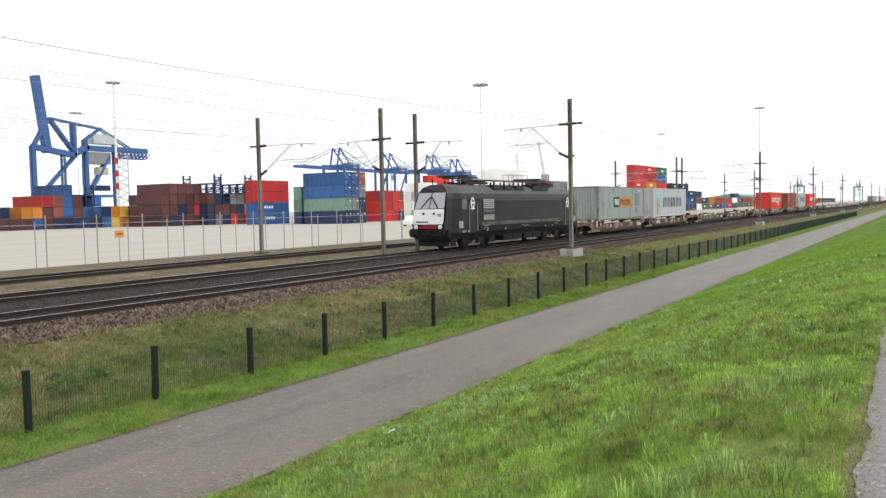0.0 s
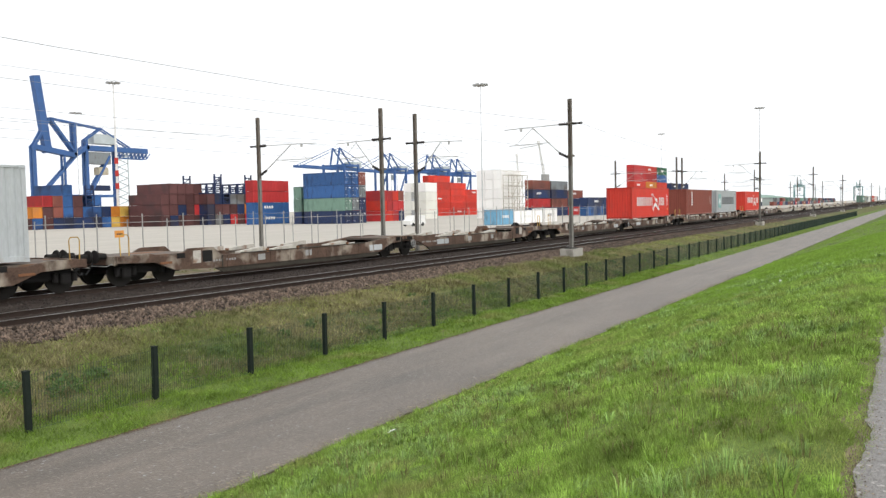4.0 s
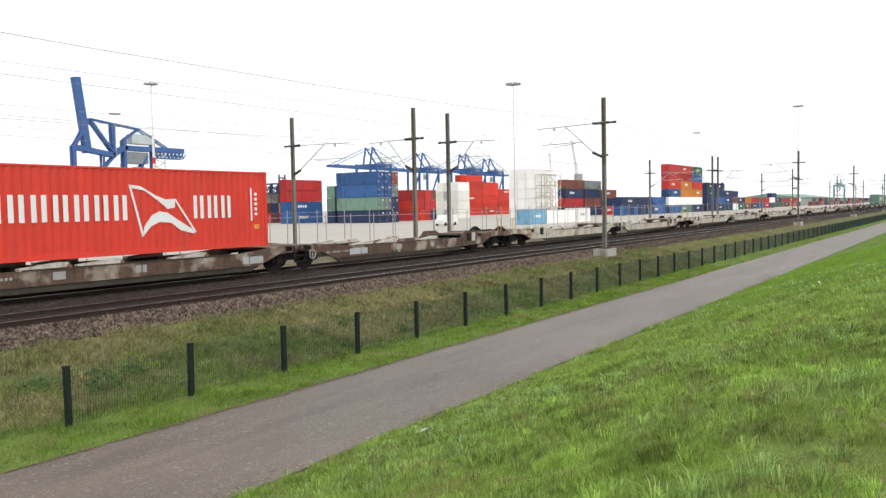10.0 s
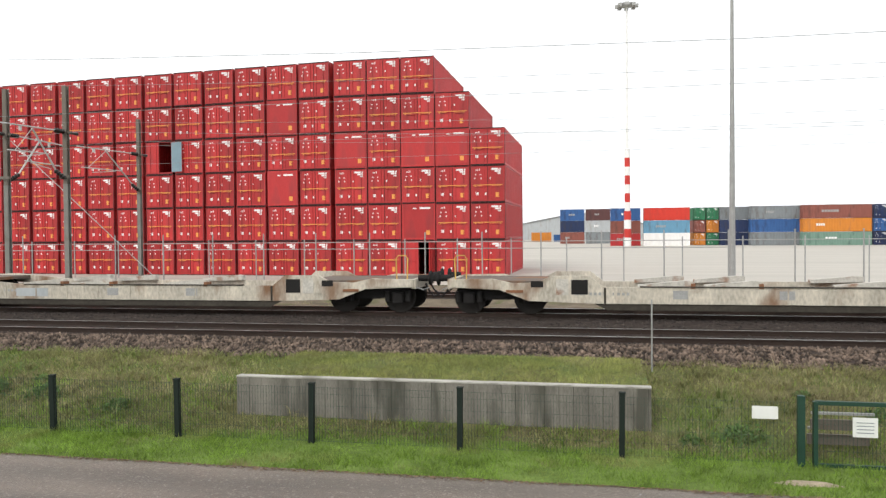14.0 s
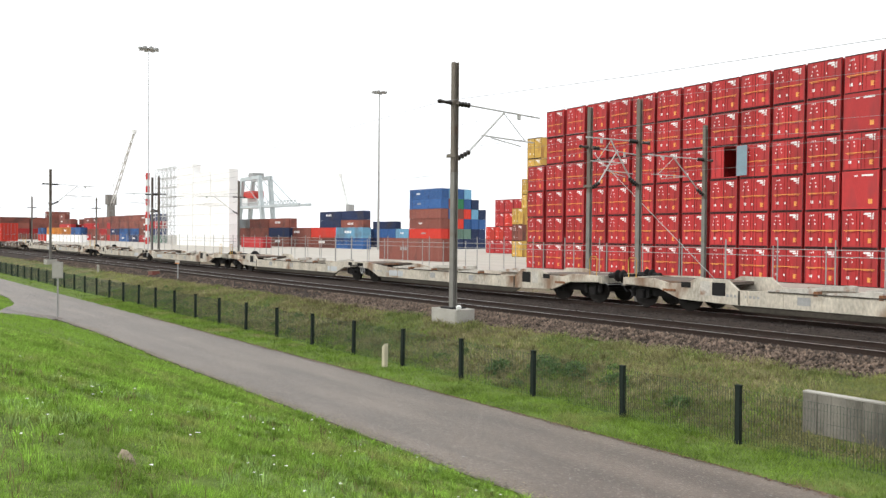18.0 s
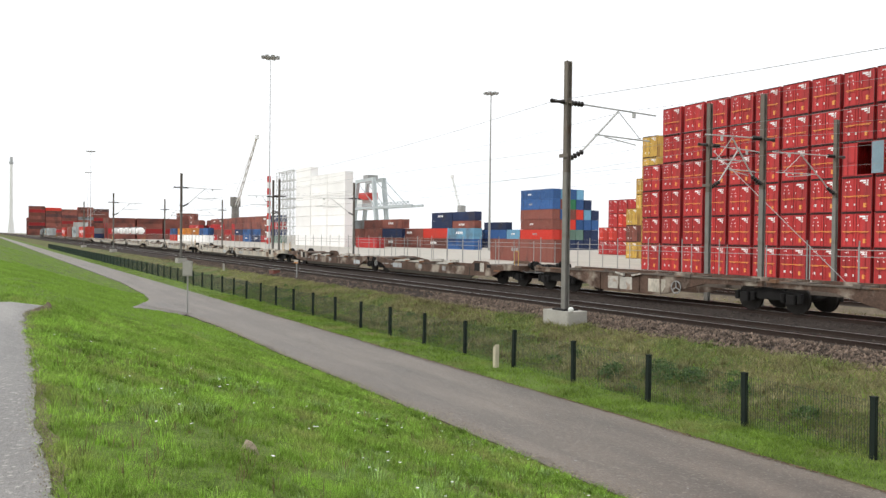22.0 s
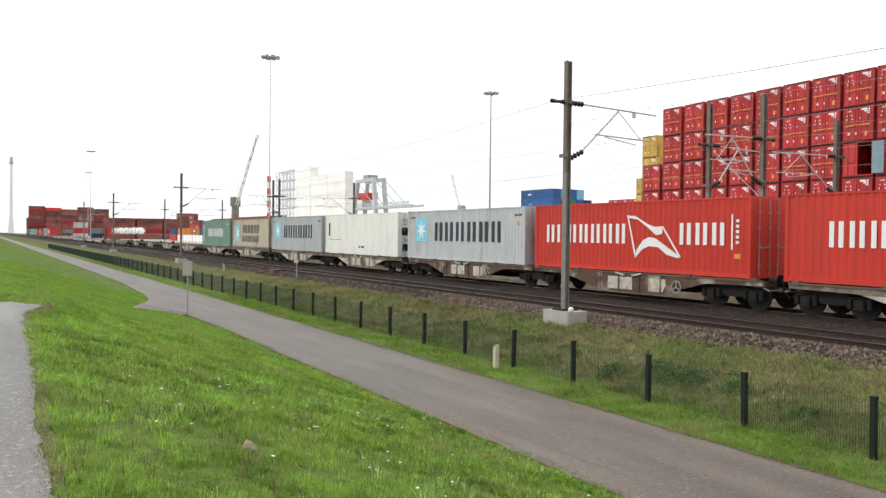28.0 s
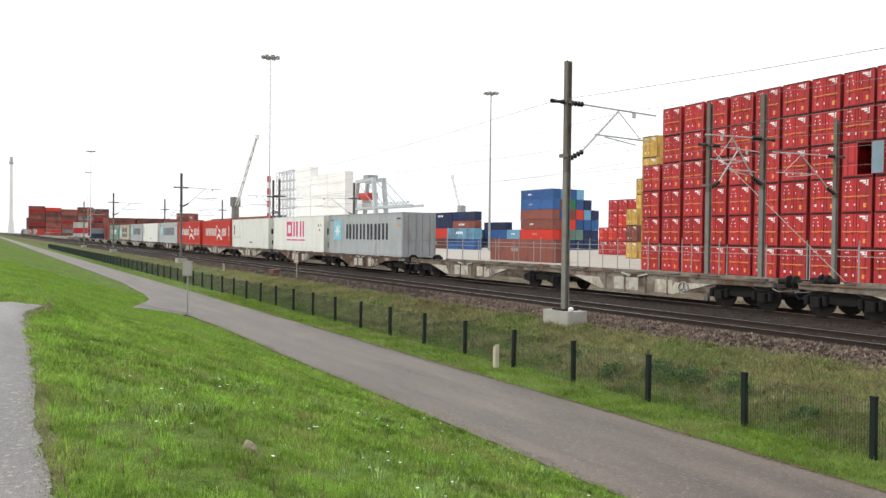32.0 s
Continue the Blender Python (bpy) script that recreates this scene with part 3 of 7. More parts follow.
def bird(t, x, z, w, h, y):
    """The white flag-like emblem of two crossing ribbons and two thin edges."""
    upper = [(0, 1), (0.17, 0.97), (0.39, 0.79), (0.53, 0.72), (0.67, 0.73), (0.67, 0.56), (0.56, 0.53), (0.41, 0.7), (0.22, 0.89), (0.05, 0.93)]
    lower = [(0.17, 0), (0.2, 0.2), (0.32, 0.42), (0.43, 0.49), (0.55, 0.46), (0.78, 0.25), (1, 0.06), (0.95, 0.03), (0.75, 0.1), (0.6, 0.26), (0.43, 0.28), (0.3, 0.2)]
    for ring in (upper, lower, [(0, 1), (0.03, 0.98), (0.195, 0.02), (0.165, 0)], [(0.655, 0.73), (0.685, 0.73), (1, 0.06), (0.965, 0.06)]):
        part("emblem_ribbon", Shape().side([(x + a * w, z + b * h) for a, b in ring], y - 0.008, y), m_whitebars, t, "white ribbon of the emblem")


def word(t, x0, x1, z, h, n, material, y, label):
    """A word as plain upright bars, two to a character."""
    c = (x1 - x0) / n
    for i in range(n):
        s = Shape()
        for f in (0.1, 0.56):
            s.box(x0 + (i + f) * c, x0 + (i + f + 0.24) * c, y - 0.006, y, z, z + h)
        part("lettering", s, material, t, label)


FACE = -CW / 2 + 0.028


def dress(t, kind, h):
    if kind == "star":
        star(t, 1.0, h * 0.36, 1.4, FACE)
        word(t, 3.2, 10.3, h * 0.38, 1.08, 6, m_bars, FACE, "dark blue block lettering")
        for q in (0.35, 11.3):
            lettering(t, "code_mark", q, h * 0.84, (0.12, 0.12, 0.2), 0.1, m_bars, FACE, 0.06)
        part("warning_plate", Shape().box(11.45, 11.65, FACE - 0.006, FACE, h * 0.68, h * 0.75), m_yellow, t, "small yellow plate")
    elif kind == "star_teal":
        part("emblem_panel", Shape().box(1.15, 2.75, FACE - 0.004, FACE, 0.62, 2.4), m_teal_mark, t, "faded teal emblem square")
        star(t, 1.2, 0.72, 1.55, FACE, badge=False)
        word(t, 3.35, 10.75, 1.05, 1.0, 6, m_bars, FACE, "black block lettering")
        lettering(t, "code_mark", 11.2, h * 0.8, (0.12, 0.12, 0.2), 0.1, m_bars, FACE, 0.06)
        part("warning_plate", Shape().box(11.45, 11.6, FACE - 0.006, FACE, h * 0.6, h * 0.67), m_yellow, t, "small yellow plate")
    elif kind == "star_faded":
        part("faded_panel", Shape().box(1.2, 2.3, FACE - 0.004, FACE, 0.25, 2.3), PAINT["cream"], t, "worn pale panel")
        part("worn_emblem", Shape().box(0.95, 2.75, FACE - 0.006, FACE - 0.002, 1.95, 2.3), m_sky, t, "worn blue emblem")
        part("worn_emblem", Shape().box(2.3, 2.8, FACE - 0.006, FACE - 0.002, 0.95, 1.95), m_sky, t, "worn blue emblem")
        word(t, 3.3, 10.4, 0.97, 1.0, 6, m_bars, FACE, "black block lettering")
    elif kind == "two_lines":
        star(t, 1.05, 0.62, 1.65, FACE)
        word(t, 3.55, 9.2, 1.47, 0.83, 6, m_bars, FACE, "black block lettering")
        word(t, 3.5, 9.2, 0.6, 0.62, 7, m_bars, FACE, "black block lettering")
    elif kind in ("serif", "serif_wide"):
        a, b, c, d = (1.5, 6.2, 8.75, 10.5) if kind == "serif" else (0.8, 6.2, 9.0, 11.2)
        word(t, a, b, h * 0.4, 0.82, 7, m_whitebars, FACE, "white serif lettering")
        bird(t, b - 0.05, h * 0.2, c - b + 0.1, 1.75, FACE)
        word(t, c - 0.1, d, h * 0.4, 0.82, 3, m_whitebars, FACE, "white serif lettering")
        lettering(t, "code_mark", 11.35, h * 0.35, (0.07,), 1.25, m_whitebars, FACE)
        part("code_plate", Shape().box(11.5, 11.75, FACE - 0.006, FACE, h * 0.24, h * 0.3), m_yellow, t, "small yellow plate")
        s = Shape()
        for i in range(5):
            s.box(11.55, 11.68, FACE - 0.006, FACE, h * 0.42 + i * 0.19, h * 0.42 + i * 0.19 + 0.11)
        tagged(part("code_marks", s, m_whitebars, t), kind="stuff")
    elif kind == "upright":
        s = Shape()
        for i in range(6):
            s.box(2.3, 2.75, FACE - 0.006, FACE, h * 0.36 + i * 0.27, h * 0.36 + i * 0.27 + 0.18)
        part("lettering", s, m_whitebars, t, "white upright lettering")
        lettering(t, "code_mark", 11.3, h * 0.4, (0.08,), 1.0, m_whitebars, FACE)
    elif kind == "words":
        word(t, 2.7, 5.1, 1.07, 0.9, 5, m_whitebars, FACE, "white lettering")
        word(t, 5.5, 9.3, 1.07, 0.9, 8, m_whitebars, FACE, "white lettering")
        s = Shape()
        for i in range(6):
            s.box(0.55, 0.9, FACE - 0.006, FACE, 0.5 + i * 0.34, 0.72 + i * 0.34)
        part("upright_lettering", s, m_whitebars, t, "white upright characters")
        lettering(t, "code_mark", 10.6, h * 0.82, (0.12, 0.12, 0.3, 0.1), 0.1, m_whitebars, FACE, 0.06)
    elif kind == "panels":
        part("logo_panel", Shape().box(3.85, 5.35, FACE - 0.006, FACE, 1.11, 1.98), PAINT["navy"], t, "dark blue logo panel")
        part("logo_panel", Shape().box(5.4, 8.5, FACE - 0.006, FACE, 1.11, 1.98), PAINT["orange"], t, "faded orange logo panel")
        word(t, 4.0, 5.25, 1.3, 0.5, 3, m_whitebars, FACE - 0.007, "white lettering")
        word(t, 5.5, 8.2, 1.3, 0.5, 8, PAINT["darkbrown"], FACE - 0.007, "dark lettering")
        for x0, x1, z0, z1 in ((9.75, 10.95, 1.2, 2.35), (9.8, 10.25, 0.55, 1.05), (8.6, 8.85, 1.1, 1.4), (1.2, 1.35, 1.3, 1.5)):
            part("repair_patch", Shape().box(x0, x1, FACE - 0.005, FACE, z0, z1), PAINT["grey"], t, "dull dark repair patch")
        lettering(t, "code_mark", 10.6, h * 0.87, (0.12, 0.12, 0.3, 0.1), 0.1, m_whitebars, FACE, 0.06)
        part("worn_post", Shape().box(-0.002, 0.14, FACE - 0.034, FACE - 0.03, 0.1, h - 0.1), m_worn, t, "rust-worn corner post")
    if kind in ("mark", "big"):
        unit = part("cooling_unit", Shape().box(CL - 0.03, CL + 0.012, -1.0, 1.0, 0.3, 2.5), PAINT["reefer"], t, "white cooling unit on the end wall")
        for y0, y1, z0, z1 in ((-0.15, 0.75, 1.35, 1.95), (-0.95, -0.35, 1.4, 1.9), (-0.9, 0.85, 0.4, 0.85)):
            part("grille", Shape().box(CL + 0.012, CL + 0.03, y0, y1, z0, z1), m_dark, unit, "dark grille")
        for z in (0.98, 1.1, 2.1, 2.25, 2.4):
            part("louvre", Shape().box(CL + 0.012, CL + 0.028, -0.9, 0.9, z, z + 0.05), PAINT["silver"], unit)
        part("control_box", Shape().box(CL + 0.012, CL + 0.06, -0.3, 0.05, 1.0, 1.3), m_galv, unit)
        for z in (0.2, 0.27, 0.34):
            part("base_rib", Shape().box(0.14, CL - 0.14, FACE - 0.012, FACE, z, z + 0.03), PAINT["reefer"], t)
    if kind == "big":
        z0, z1 = h * 0.42, h * 0.86
        ring = Shape()
        for q in ((3.5, 3.8, z0, z1), (4.55, 4.85, z0, z1), (3.8, 4.55, z0, z0 + 0.28), (3.8, 4.55, z1 - 0.28, z1)):
            ring.box(q[0], q[1], FACE - 0.006, FACE, q[2], q[3])
        part("lettering", ring, m_pink, t, "large magenta square ring")
        word(t, 5.05, 6.55, z0, z1 - z0, 1, m_pink, FACE, "large magenta bars")
        word(t, 6.65, 8.0, z0, z1 - z0, 1, m_pink, FACE, "large magenta bars")
        lettering(t, "small_lettering", 3.5, h * 0.3, (1.15, 1.5, 1.4), 0.12, m_pink, FACE, 0.2)
        lettering(t, "code_mark", 10.9, h * 0.7, (0.16, 0.12), 0.2, m_bars, FACE, 0.35)
        lettering(t, "code_mark", 11.0, h * 0.58, (0.3,), 0.2, m_yellow, FACE)
    elif kind == "mark":
        lettering(t, "lettering", 0.6, h * 0.45, (0.28,), 1.0, m_bars, FACE, 0.1, "small black upright lettering")
        lettering(t, "stripe", 0.4, h * 0.36, (2.6,), 0.03, m_bars, FACE)
        lettering(t, "code_mark", 6.1, 0.5, (0.25, 0.5), 0.14, m_bars, FACE)


# ---- wagons ----
TY = 24.16
MOVERS = []


def wheelset(s, x, r=0.46):
    for y in (-0.75, 0.75):
        s.lathe((x, y - 0.065, r), (0, 1, 0), [(0, r), (0.1, r), (0.1, r + 0.028), (0.13, r + 0.028)] if y > 0 else [(0, r + 0.028), (0.03, r + 0.028), (0.03, r), (0.13, r)], 20)
    s.bar((x, -0.9, r), (x, 0.9, r), 0.17, n=8)


BOGIE = {}


def bogie(parent, x, base=1.8):
    """A two-axle bogie: side frames with axle boxes and springs, and its wheelsets."""
    if base not in BOGIE:
        f = Shape()
        for y in (-1.06, 0.94):
            f.side([(-base / 2 - 0.35, 0.5), (-base / 2 - 0.35, 0.68), (-base / 2 + 0.3, 0.72), (-0.35, 0.82), (0.35, 0.82), (base / 2 - 0.3, 0.72), (base / 2 + 0.35, 0.68), (base / 2 + 0.35, 0.5), (base / 2 - 0.25, 0.5), (0.3, 0.42), (-0.3, 0.42), (-base / 2 + 0.25, 0.5)], y, y + 0.12)
        for a in (-base / 2, base / 2):
            for y in (-1.2, 1.0):
                f.box(a - 0.17, a + 0.17, y, y + 0.2, 0.32, 0.62, 0.04)
                f.lathe((a - 0.32, y + 0.1, 0.36), (0, 0, 1), [(0, 0.09), (0.3, 0.09)], 8)
                f.lathe((a + 0.32, y + 0.1, 0.36), (0, 0, 1), [(0, 0.09), (0.3, 0.09)], 8)
        f.box(-0.25, 0.25, -1.0, 1.0, 0.55, 0.8)
        w = Shape()
        wheelset(w, 0)
        BOGIE[base] = (f.mesh("bogie_frame"), w.mesh("wheelset"))
    b = part("bogie", BOGIE[base][0], m_dark, parent)
    b.location = (x, 0, 0)
    for a in (-base / 2, base / 2):
        w = part("wheelset", BOGIE[base][1], m_wheel, b)
        w.location = (a, 0, 0)
    return b


def buffers(parent, x, way):
    for y in (-0.875, 0.875):
        part("buffer", Shape().lathe((x, y, 1.05), (way, 0, 0), [(0, 0.1), (0.34, 0.1), (0.34, 0.21), (0.39, 0.23), (0.41, 0.21)], 12), m_dark, parent)
    part("coupling", Shape().bar((x, 0, 1.0), (x + way * 0.45, 0, 1.0), 0.14, 0.2), m_dark, parent)


def hoses(parent, x, way):
    """Brake hoses and the draw hook's screw between two wagons."""
    for y, drop in ((-0.35, 0.42), (0.3, 0.36)):
        pts = [(x + way * 0.1, y, 0.85), (x + way * 0.22, y, 0.62), (x + way * 0.38, y, 0.85 - drop), (x + way * 0.52, y, 0.52)]
        part("brake_hose", Shape().tube(pts, 0.03, 6), m_black, parent)
    part("uncoupling_rod", Shape().tube([(x, -1.25, 0.8), (x + way * 0.2, -1.2, 0.72), (x + way * 0.2, -0.3, 0.72)], 0.018, 5), m_galv, parent)


def twin_wagon(u, brown, label):
    """A two-part low-floor container wagon, 34.6 m over its buffers."""
    paint_ = m_wagonb if brown else m_wagon
    t = thing("container_wagon", pose(0, 0, 0), label, "wagon", "low-floor wagons of the train")
    for x0, x1, ra, rb in ((0.55, 17.2, 3.9, 1.7), (17.4, 34.05, 1.7, 3.9)):
        outer = ra > rb
        top = [(0, 1.04), (1.3, 1.06), (1.9, 0.93), (2.6, 0.95), (3.0, 1.15), (4.1, 1.15), (4.5, 0.83)]
        low_ = [(4.3, 0.36), (2.35, 0.42), (1.5, 0.74), (0, 0.8)]
        inner_top, inner_low = [(rb + 1.6 if outer else ra + 1.6, 0.83), (rb - 1.0 if outer else ra - 1.0, 1.06), (0, 1.04)], [(0, 0.78), (rb - 0.6 if outer else ra - 0.6, 0.72), (rb + 0.35 if outer else ra + 0.35, 0.36)]
        if outer:
            ring = [(x0 + a, z) for a, z in top] + [(x1 - a, z) for a, z in inner_top + inner_low] + [(x0 + a, z) for a, z in low_]
        else:
            ring = [(x1 - a, z) for a, z in top] + [(x0 + a, z) for a, z in inner_top + inner_low] + [(x1 - a, z) for a, z in low_]
        body = Shape()
        for y in (-1.42, 1.30):
            body.side(ring, y, y + 0.12)
        platform = part("platform", body, paint_, t)
        low = Shape()
        low.side([(x0 + ra + 0.3, 0.37), (x0 + ra + 0.7, 0.17), (x1 - rb - 0.7, 0.17), (x1 - rb - 0.3, 0.37)], -1.37, -1.29)
        way_, e0 = (1, x0) if outer else (-1, x1)

        def span_box(p, q, y0, y1, z0, z1):
            return Shape().box(min(e0 + way_ * p, e0 + way_ * q), max(e0 + way_ * p, e0 + way_ * q), y0, y1, z0, z1)

        part("service_panel", span_box(3.15, 3.5, -1.43, -1.42, 0.6, 1.06), m_spigot, platform, "pale service panel")
        # flat dark plate paints the shade inside an opening; nothing is cut out
        part("hatch", span_box(3.58, 4.05, -1.43, -1.42, 0.62, 1.04), m_dark, platform, "dark plate painting the shade of an opening in the side sill")
        part("end_plate", span_box(0.05, 1.25, -1.436, -1.42, 0.8, 1.02), paint_, platform)
        part("tie_bracket", span_box(1.7, 2.2, -1.45, -1.42, 0.66, 0.74), m_rust, platform, "rusty tie-down bracket")
        part("step_seam", span_box(4.5, 4.56, -1.435, -1.42, 0.37, 0.82), m_sillband, platform)
        # dark colour here is grime plus painted shade below the sill
        part("dirty_lower_sill", low, m_sillband, platform, "grimy lower flange with the shade below the sill painted in")
        deck = Shape()
        deck.box(x0, x0 + ra - 0.4, -1.3, 1.3, 0.9, 1.0)
        deck.box(x1 - rb + 0.4, x1, -1.3, 1.3, 0.9, 1.0)
        deck.box(x0 + ra, x1 - rb, -1.3, -0.9, 0.52, 0.6)
        deck.box(x0 + ra, x1 - rb, 0.9, 1.3, 0.52, 0.6)
        for k in range(5):
            a = x0 + ra + (x1 - x0 - ra - rb) * (k + 0.5) / 5
            deck.box(a - 0.12, a + 0.12, -1.3, 1.3, 0.4, 0.56)
        part("deck", deck, m_deck, platform)
        for a in (x0 + ra + 2.3, x0 + ra + 4.1, x1 - rb - 3.6):
            for y in (-1.38, 1.14):
                c = Shape().side([(a - 0.75, 0.9), (a + 0.55, 1.02), (a + 0.75, 1.0), (a + 0.75, 0.84), (a - 0.75, 0.8)], y, y + 0.24)
                part("container_spigot", c, m_spigot, platform, "pale hinged container stop")
            part("hinge", Shape().box(a + 0.68, a + 0.8, -1.435, -1.15, 0.8, 0.94), m_rust, platform, "rust-streaked hinge block")
        plate = Shape().box(x1 - rb - 1.2 if ra > rb else x0 + rb - 0.9, x1 - rb - 0.2 if ra > rb else x0 + rb + 0.3, -1.428, -1.42, 0.45, 0.72)
        part("data_panel", plate, PAINT["silver"], platform, "pale lettered panel")
        marks = Shape()
        for i in range(12):
            if i not in (2, 7):
                marks.box(x0 + ra - 0.2 + i * 0.13, x0 + ra - 0.12 + i * 0.13, -1.4235, -1.42, 0.6, 0.68)
        for q in (6.4, 9.2):
            marks.box(x0 + q, x0 + q + 0.4, -1.4235, -1.42, 0.5, 0.74)
        tagged(part("lettering", marks, m_faded, platform), kind="stuff")
        stif = Shape()
        for q in range(9):
            a = x0 + ra + 0.9 + q * (x1 - x0 - ra - rb - 1.8) / 8
            stif.box(a - 0.02, a + 0.02, -1.435, -1.42, 0.38, 0.81)
        tagged(part("seams", stif, paint_, platform), kind="stuff")
        top = Shape().box(x0 + ra + 1.6, x1 - rb - 1.6, -1.45, -1.28, 0.83, 0.86)
        part("top_flange", top, m_sillband, platform, "grimy upper flange")
        for q in (x0 + 0.3, x0 + ra - 1.3, x1 - rb + 1.2, x1 - 0.5):
            if x0 < q < x1:
                # no hole here either: a dark plate paints the shaded opening
                part("hatch", Shape().box(q - 0.18, q + 0.18, -1.428, -1.42, 0.82, 1.0), m_dark, platform, "dark plate painting the shade of an opening in the raised end")
    bogie(t, 2.0)
    bogie(t, 17.3)
    bogie(t, 32.6)
    for x in (0.55, 34.05):
        part("headstock", Shape().box(x - 0.06, x + 0.06, -1.35, 1.35, 0.75, 1.04), paint_, t)
        a = x + 0.35 if x < 1 else x - 0.35
        hoop = Shape().tube([(a - 0.16, -1.36, 1.0), (a - 0.18, -1.36, 1.65), (a - 0.12, -1.36, 1.75), (a + 0.12, -1.36, 1.75), (a + 0.18, -1.36, 1.65), (a + 0.16, -1.36, 1.0)], 0.02, 6)
        part("handrail", hoop, PAINT["yellow"], t, "pale yellow grab rail")
    lad = Shape()
    for a in (16.9, 17.6):
        lad.bar((a, -1.5, 0.35), (a, -1.5, 1.0), 0.04)
    for z in (0.38, 0.62, 0.85):
        lad.bar((16.9, -1.5, z), (17.6, -1.5, z), 0.04)
    part("step_ladder", lad, m_dark, t)
    hw = Shape().tube([(18.0 + 0.18 * math.cos(q * math.pi / 8), -1.47, 0.62 + 0.18 * math.sin(q * math.pi / 8)) for q in range(17)], 0.025, 5)
    hw.bar((17.82, -1.47, 0.62), (18.18, -1.47, 0.62), 0.035).bar((18.0, -1.47, 0.44), (18.0, -1.47, 0.8), 0.035)
    part("brake_wheel", hw, m_galv, t, "pale hand brake wheel")
    buffers(t, 0.5, -1)
    buffers(t, 34.1, 1)
    hoses(t, 0.5, -1)
    hoses(t, 34.1, 1)
    return t


def flat_wagon(u, dark, label):
    """An articulated 80-foot container flat with deep sills, 26.45 m over its buffers."""
    paint_ = m_wagonb if dark else m_flat
    t = thing("container_wagon", pose(0, 0, 0), label, "wagon", "articulated flats of the train")
    for x0, x1 in ((0.5, 13.15), (13.3, 25.95)):
        body = Shape()
        for y in (-1.3, 1.18):
            body.side([(x0, 0.86), (x0, 1.04), (x1, 1.04), (x1, 0.86), (x1 - 2.4, 0.82), (x1 - 4.4, 0.3), (x1 - 5.0, 0.24), (x0 + 5.0, 0.24), (x0 + 4.4, 0.3), (x0 + 2.4, 0.82)], y, y + 0.12)
        f = part("side_frame", body, paint_, t)
        d = Shape()
        for i in range(7):
            a = x0 + 0.3 + i * (x1 - x0 - 0.6) / 6
            d.box(a - 0.1, a + 0.1, -1.2, 1.2, 0.8, 0.98)
        d.box(x0, x1, -0.25, 0.25, 0.62, 0.95)
        d.box(x0, x1, -1.34, -1.14, 1.0, 1.05)
        tagged(part("cross_beam", d, m_deck, f), kind="stuff")
        for e, way_ in ((x0, 1), (x1, -1)):
            arch = Shape().side([(e + way_ * 2.5, 0.8), (e + way_ * 4.2, 0.78), (e + way_ * 4.5, 0.34), (e + way_ * 4.3, 0.32)], -1.33, -1.302)
            part("sill_gusset", arch, paint_ if dark else m_wagon, f, "sloping gusset plate")
            part("fold_down_stop", Shape().side([(e + way_ * 5.6, 1.05), (e + way_ * 5.6, 1.0), (e + way_ * 6.1, 0.9), (e + way_ * 6.1, 0.98)], -1.4, -1.3), m_spigot, f, "pale folded container stop")
        st = Shape()
        for i in range(4):
            a = x0 + 4.6 + i * (x1 - x0 - 9.2) / 3
            st.box(a - 0.03, a + 0.03, -1.345, -1.3, 0.26, 1.0)
        tagged(part("ribs", st, paint_, f), kind="stuff")
        for a, w in ((x0 + 5.1, 1.4), (x0 + 7.4, 0.9)):
            part("data_panel", Shape().box(a, a + w, -1.31, -1.302, 0.35, 0.86), m_spigot if a < x0 + 6 else m_wagon, f, "pale lettered panel")
        hw = Shape().tube([(x0 + 8.9 + 0.23 * math.cos(q * math.pi / 8), -1.37, 0.6 + 0.23 * math.sin(q * math.pi / 8)) for q in range(17)], 0.025, 5)
        for q in range(3):
            hw.bar((x0 + 8.9, -1.37, 0.6), (x0 + 8.9 + 0.23 * math.cos(q * 2.1 + 1.57), -1.37, 0.6 + 0.23 * math.sin(q * 2.1 + 1.57)), 0.035)
        part("brake_wheel", hw, m_galv, f, "spoked hand brake wheel")
        for a in (x0 + 0.3, x0 + 3.2, x1 - 3.2, x1 - 0.3):
            part("container_spigot", Shape().box(a - 0.12, a + 0.12, -1.38, -1.2, 1.0, 1.12), m_deck, f)
    bogie(t, 1.9)
    bogie(t, 13.22)
    bogie(t, 24.55)
    tank = Shape().lathe((6.0, -0.6, 0.55), (1, 0, 0), [(0, 0.1), (0.05, 0.2), (1.2, 0.2), (1.25, 0.1)], 12)
    part("air_tank", tank, m_dark, t)
    buffers(t, 0.5, -1)
    buffers(t, 25.95, 1)
    hoses(t, 0.5, -1)
    hoses(t, 25.95, 1)
    return t


def travel(ob, u, z):
    MOVERS.append((ob, u, z))
    return ob


first = None
UNITS = [56.6 + 34.6 * k for k in range(10)]
BROWN = (1, 1, 1, 1, 1, 0, 0, 0, 0, 1)
PALE = "weathered cream low-floor container wagon with rust streaks"
RUSTY = "rusty brown low-floor container wagon with pale patches"
made = {}
for u, br in zip(UNITS, BROWN):
    if br not in made:
        made[br] = w = twin_wagon(u, br, RUSTY if br else PALE)
    else:
        w = copy_thing(made[br], pose(0, 0, 0))
    travel(w, u, RAIL_TOP)
FLATS = [402.6 + 26.45 * k for k in range(11)]
made = {}
for k, u in enumerate(FLATS):
    dk = k in (0, 4, 6)
    if dk not in made:
        made[dk] = w = flat_wagon(u, dk, "rust-brown articulated container flat wagon" if dk else "dirty grey-cream articulated container flat wagon")
    else:
        w = copy_thing(made[dk], pose(0, 0, 0))
    travel(w, u, RAIL_TOP)

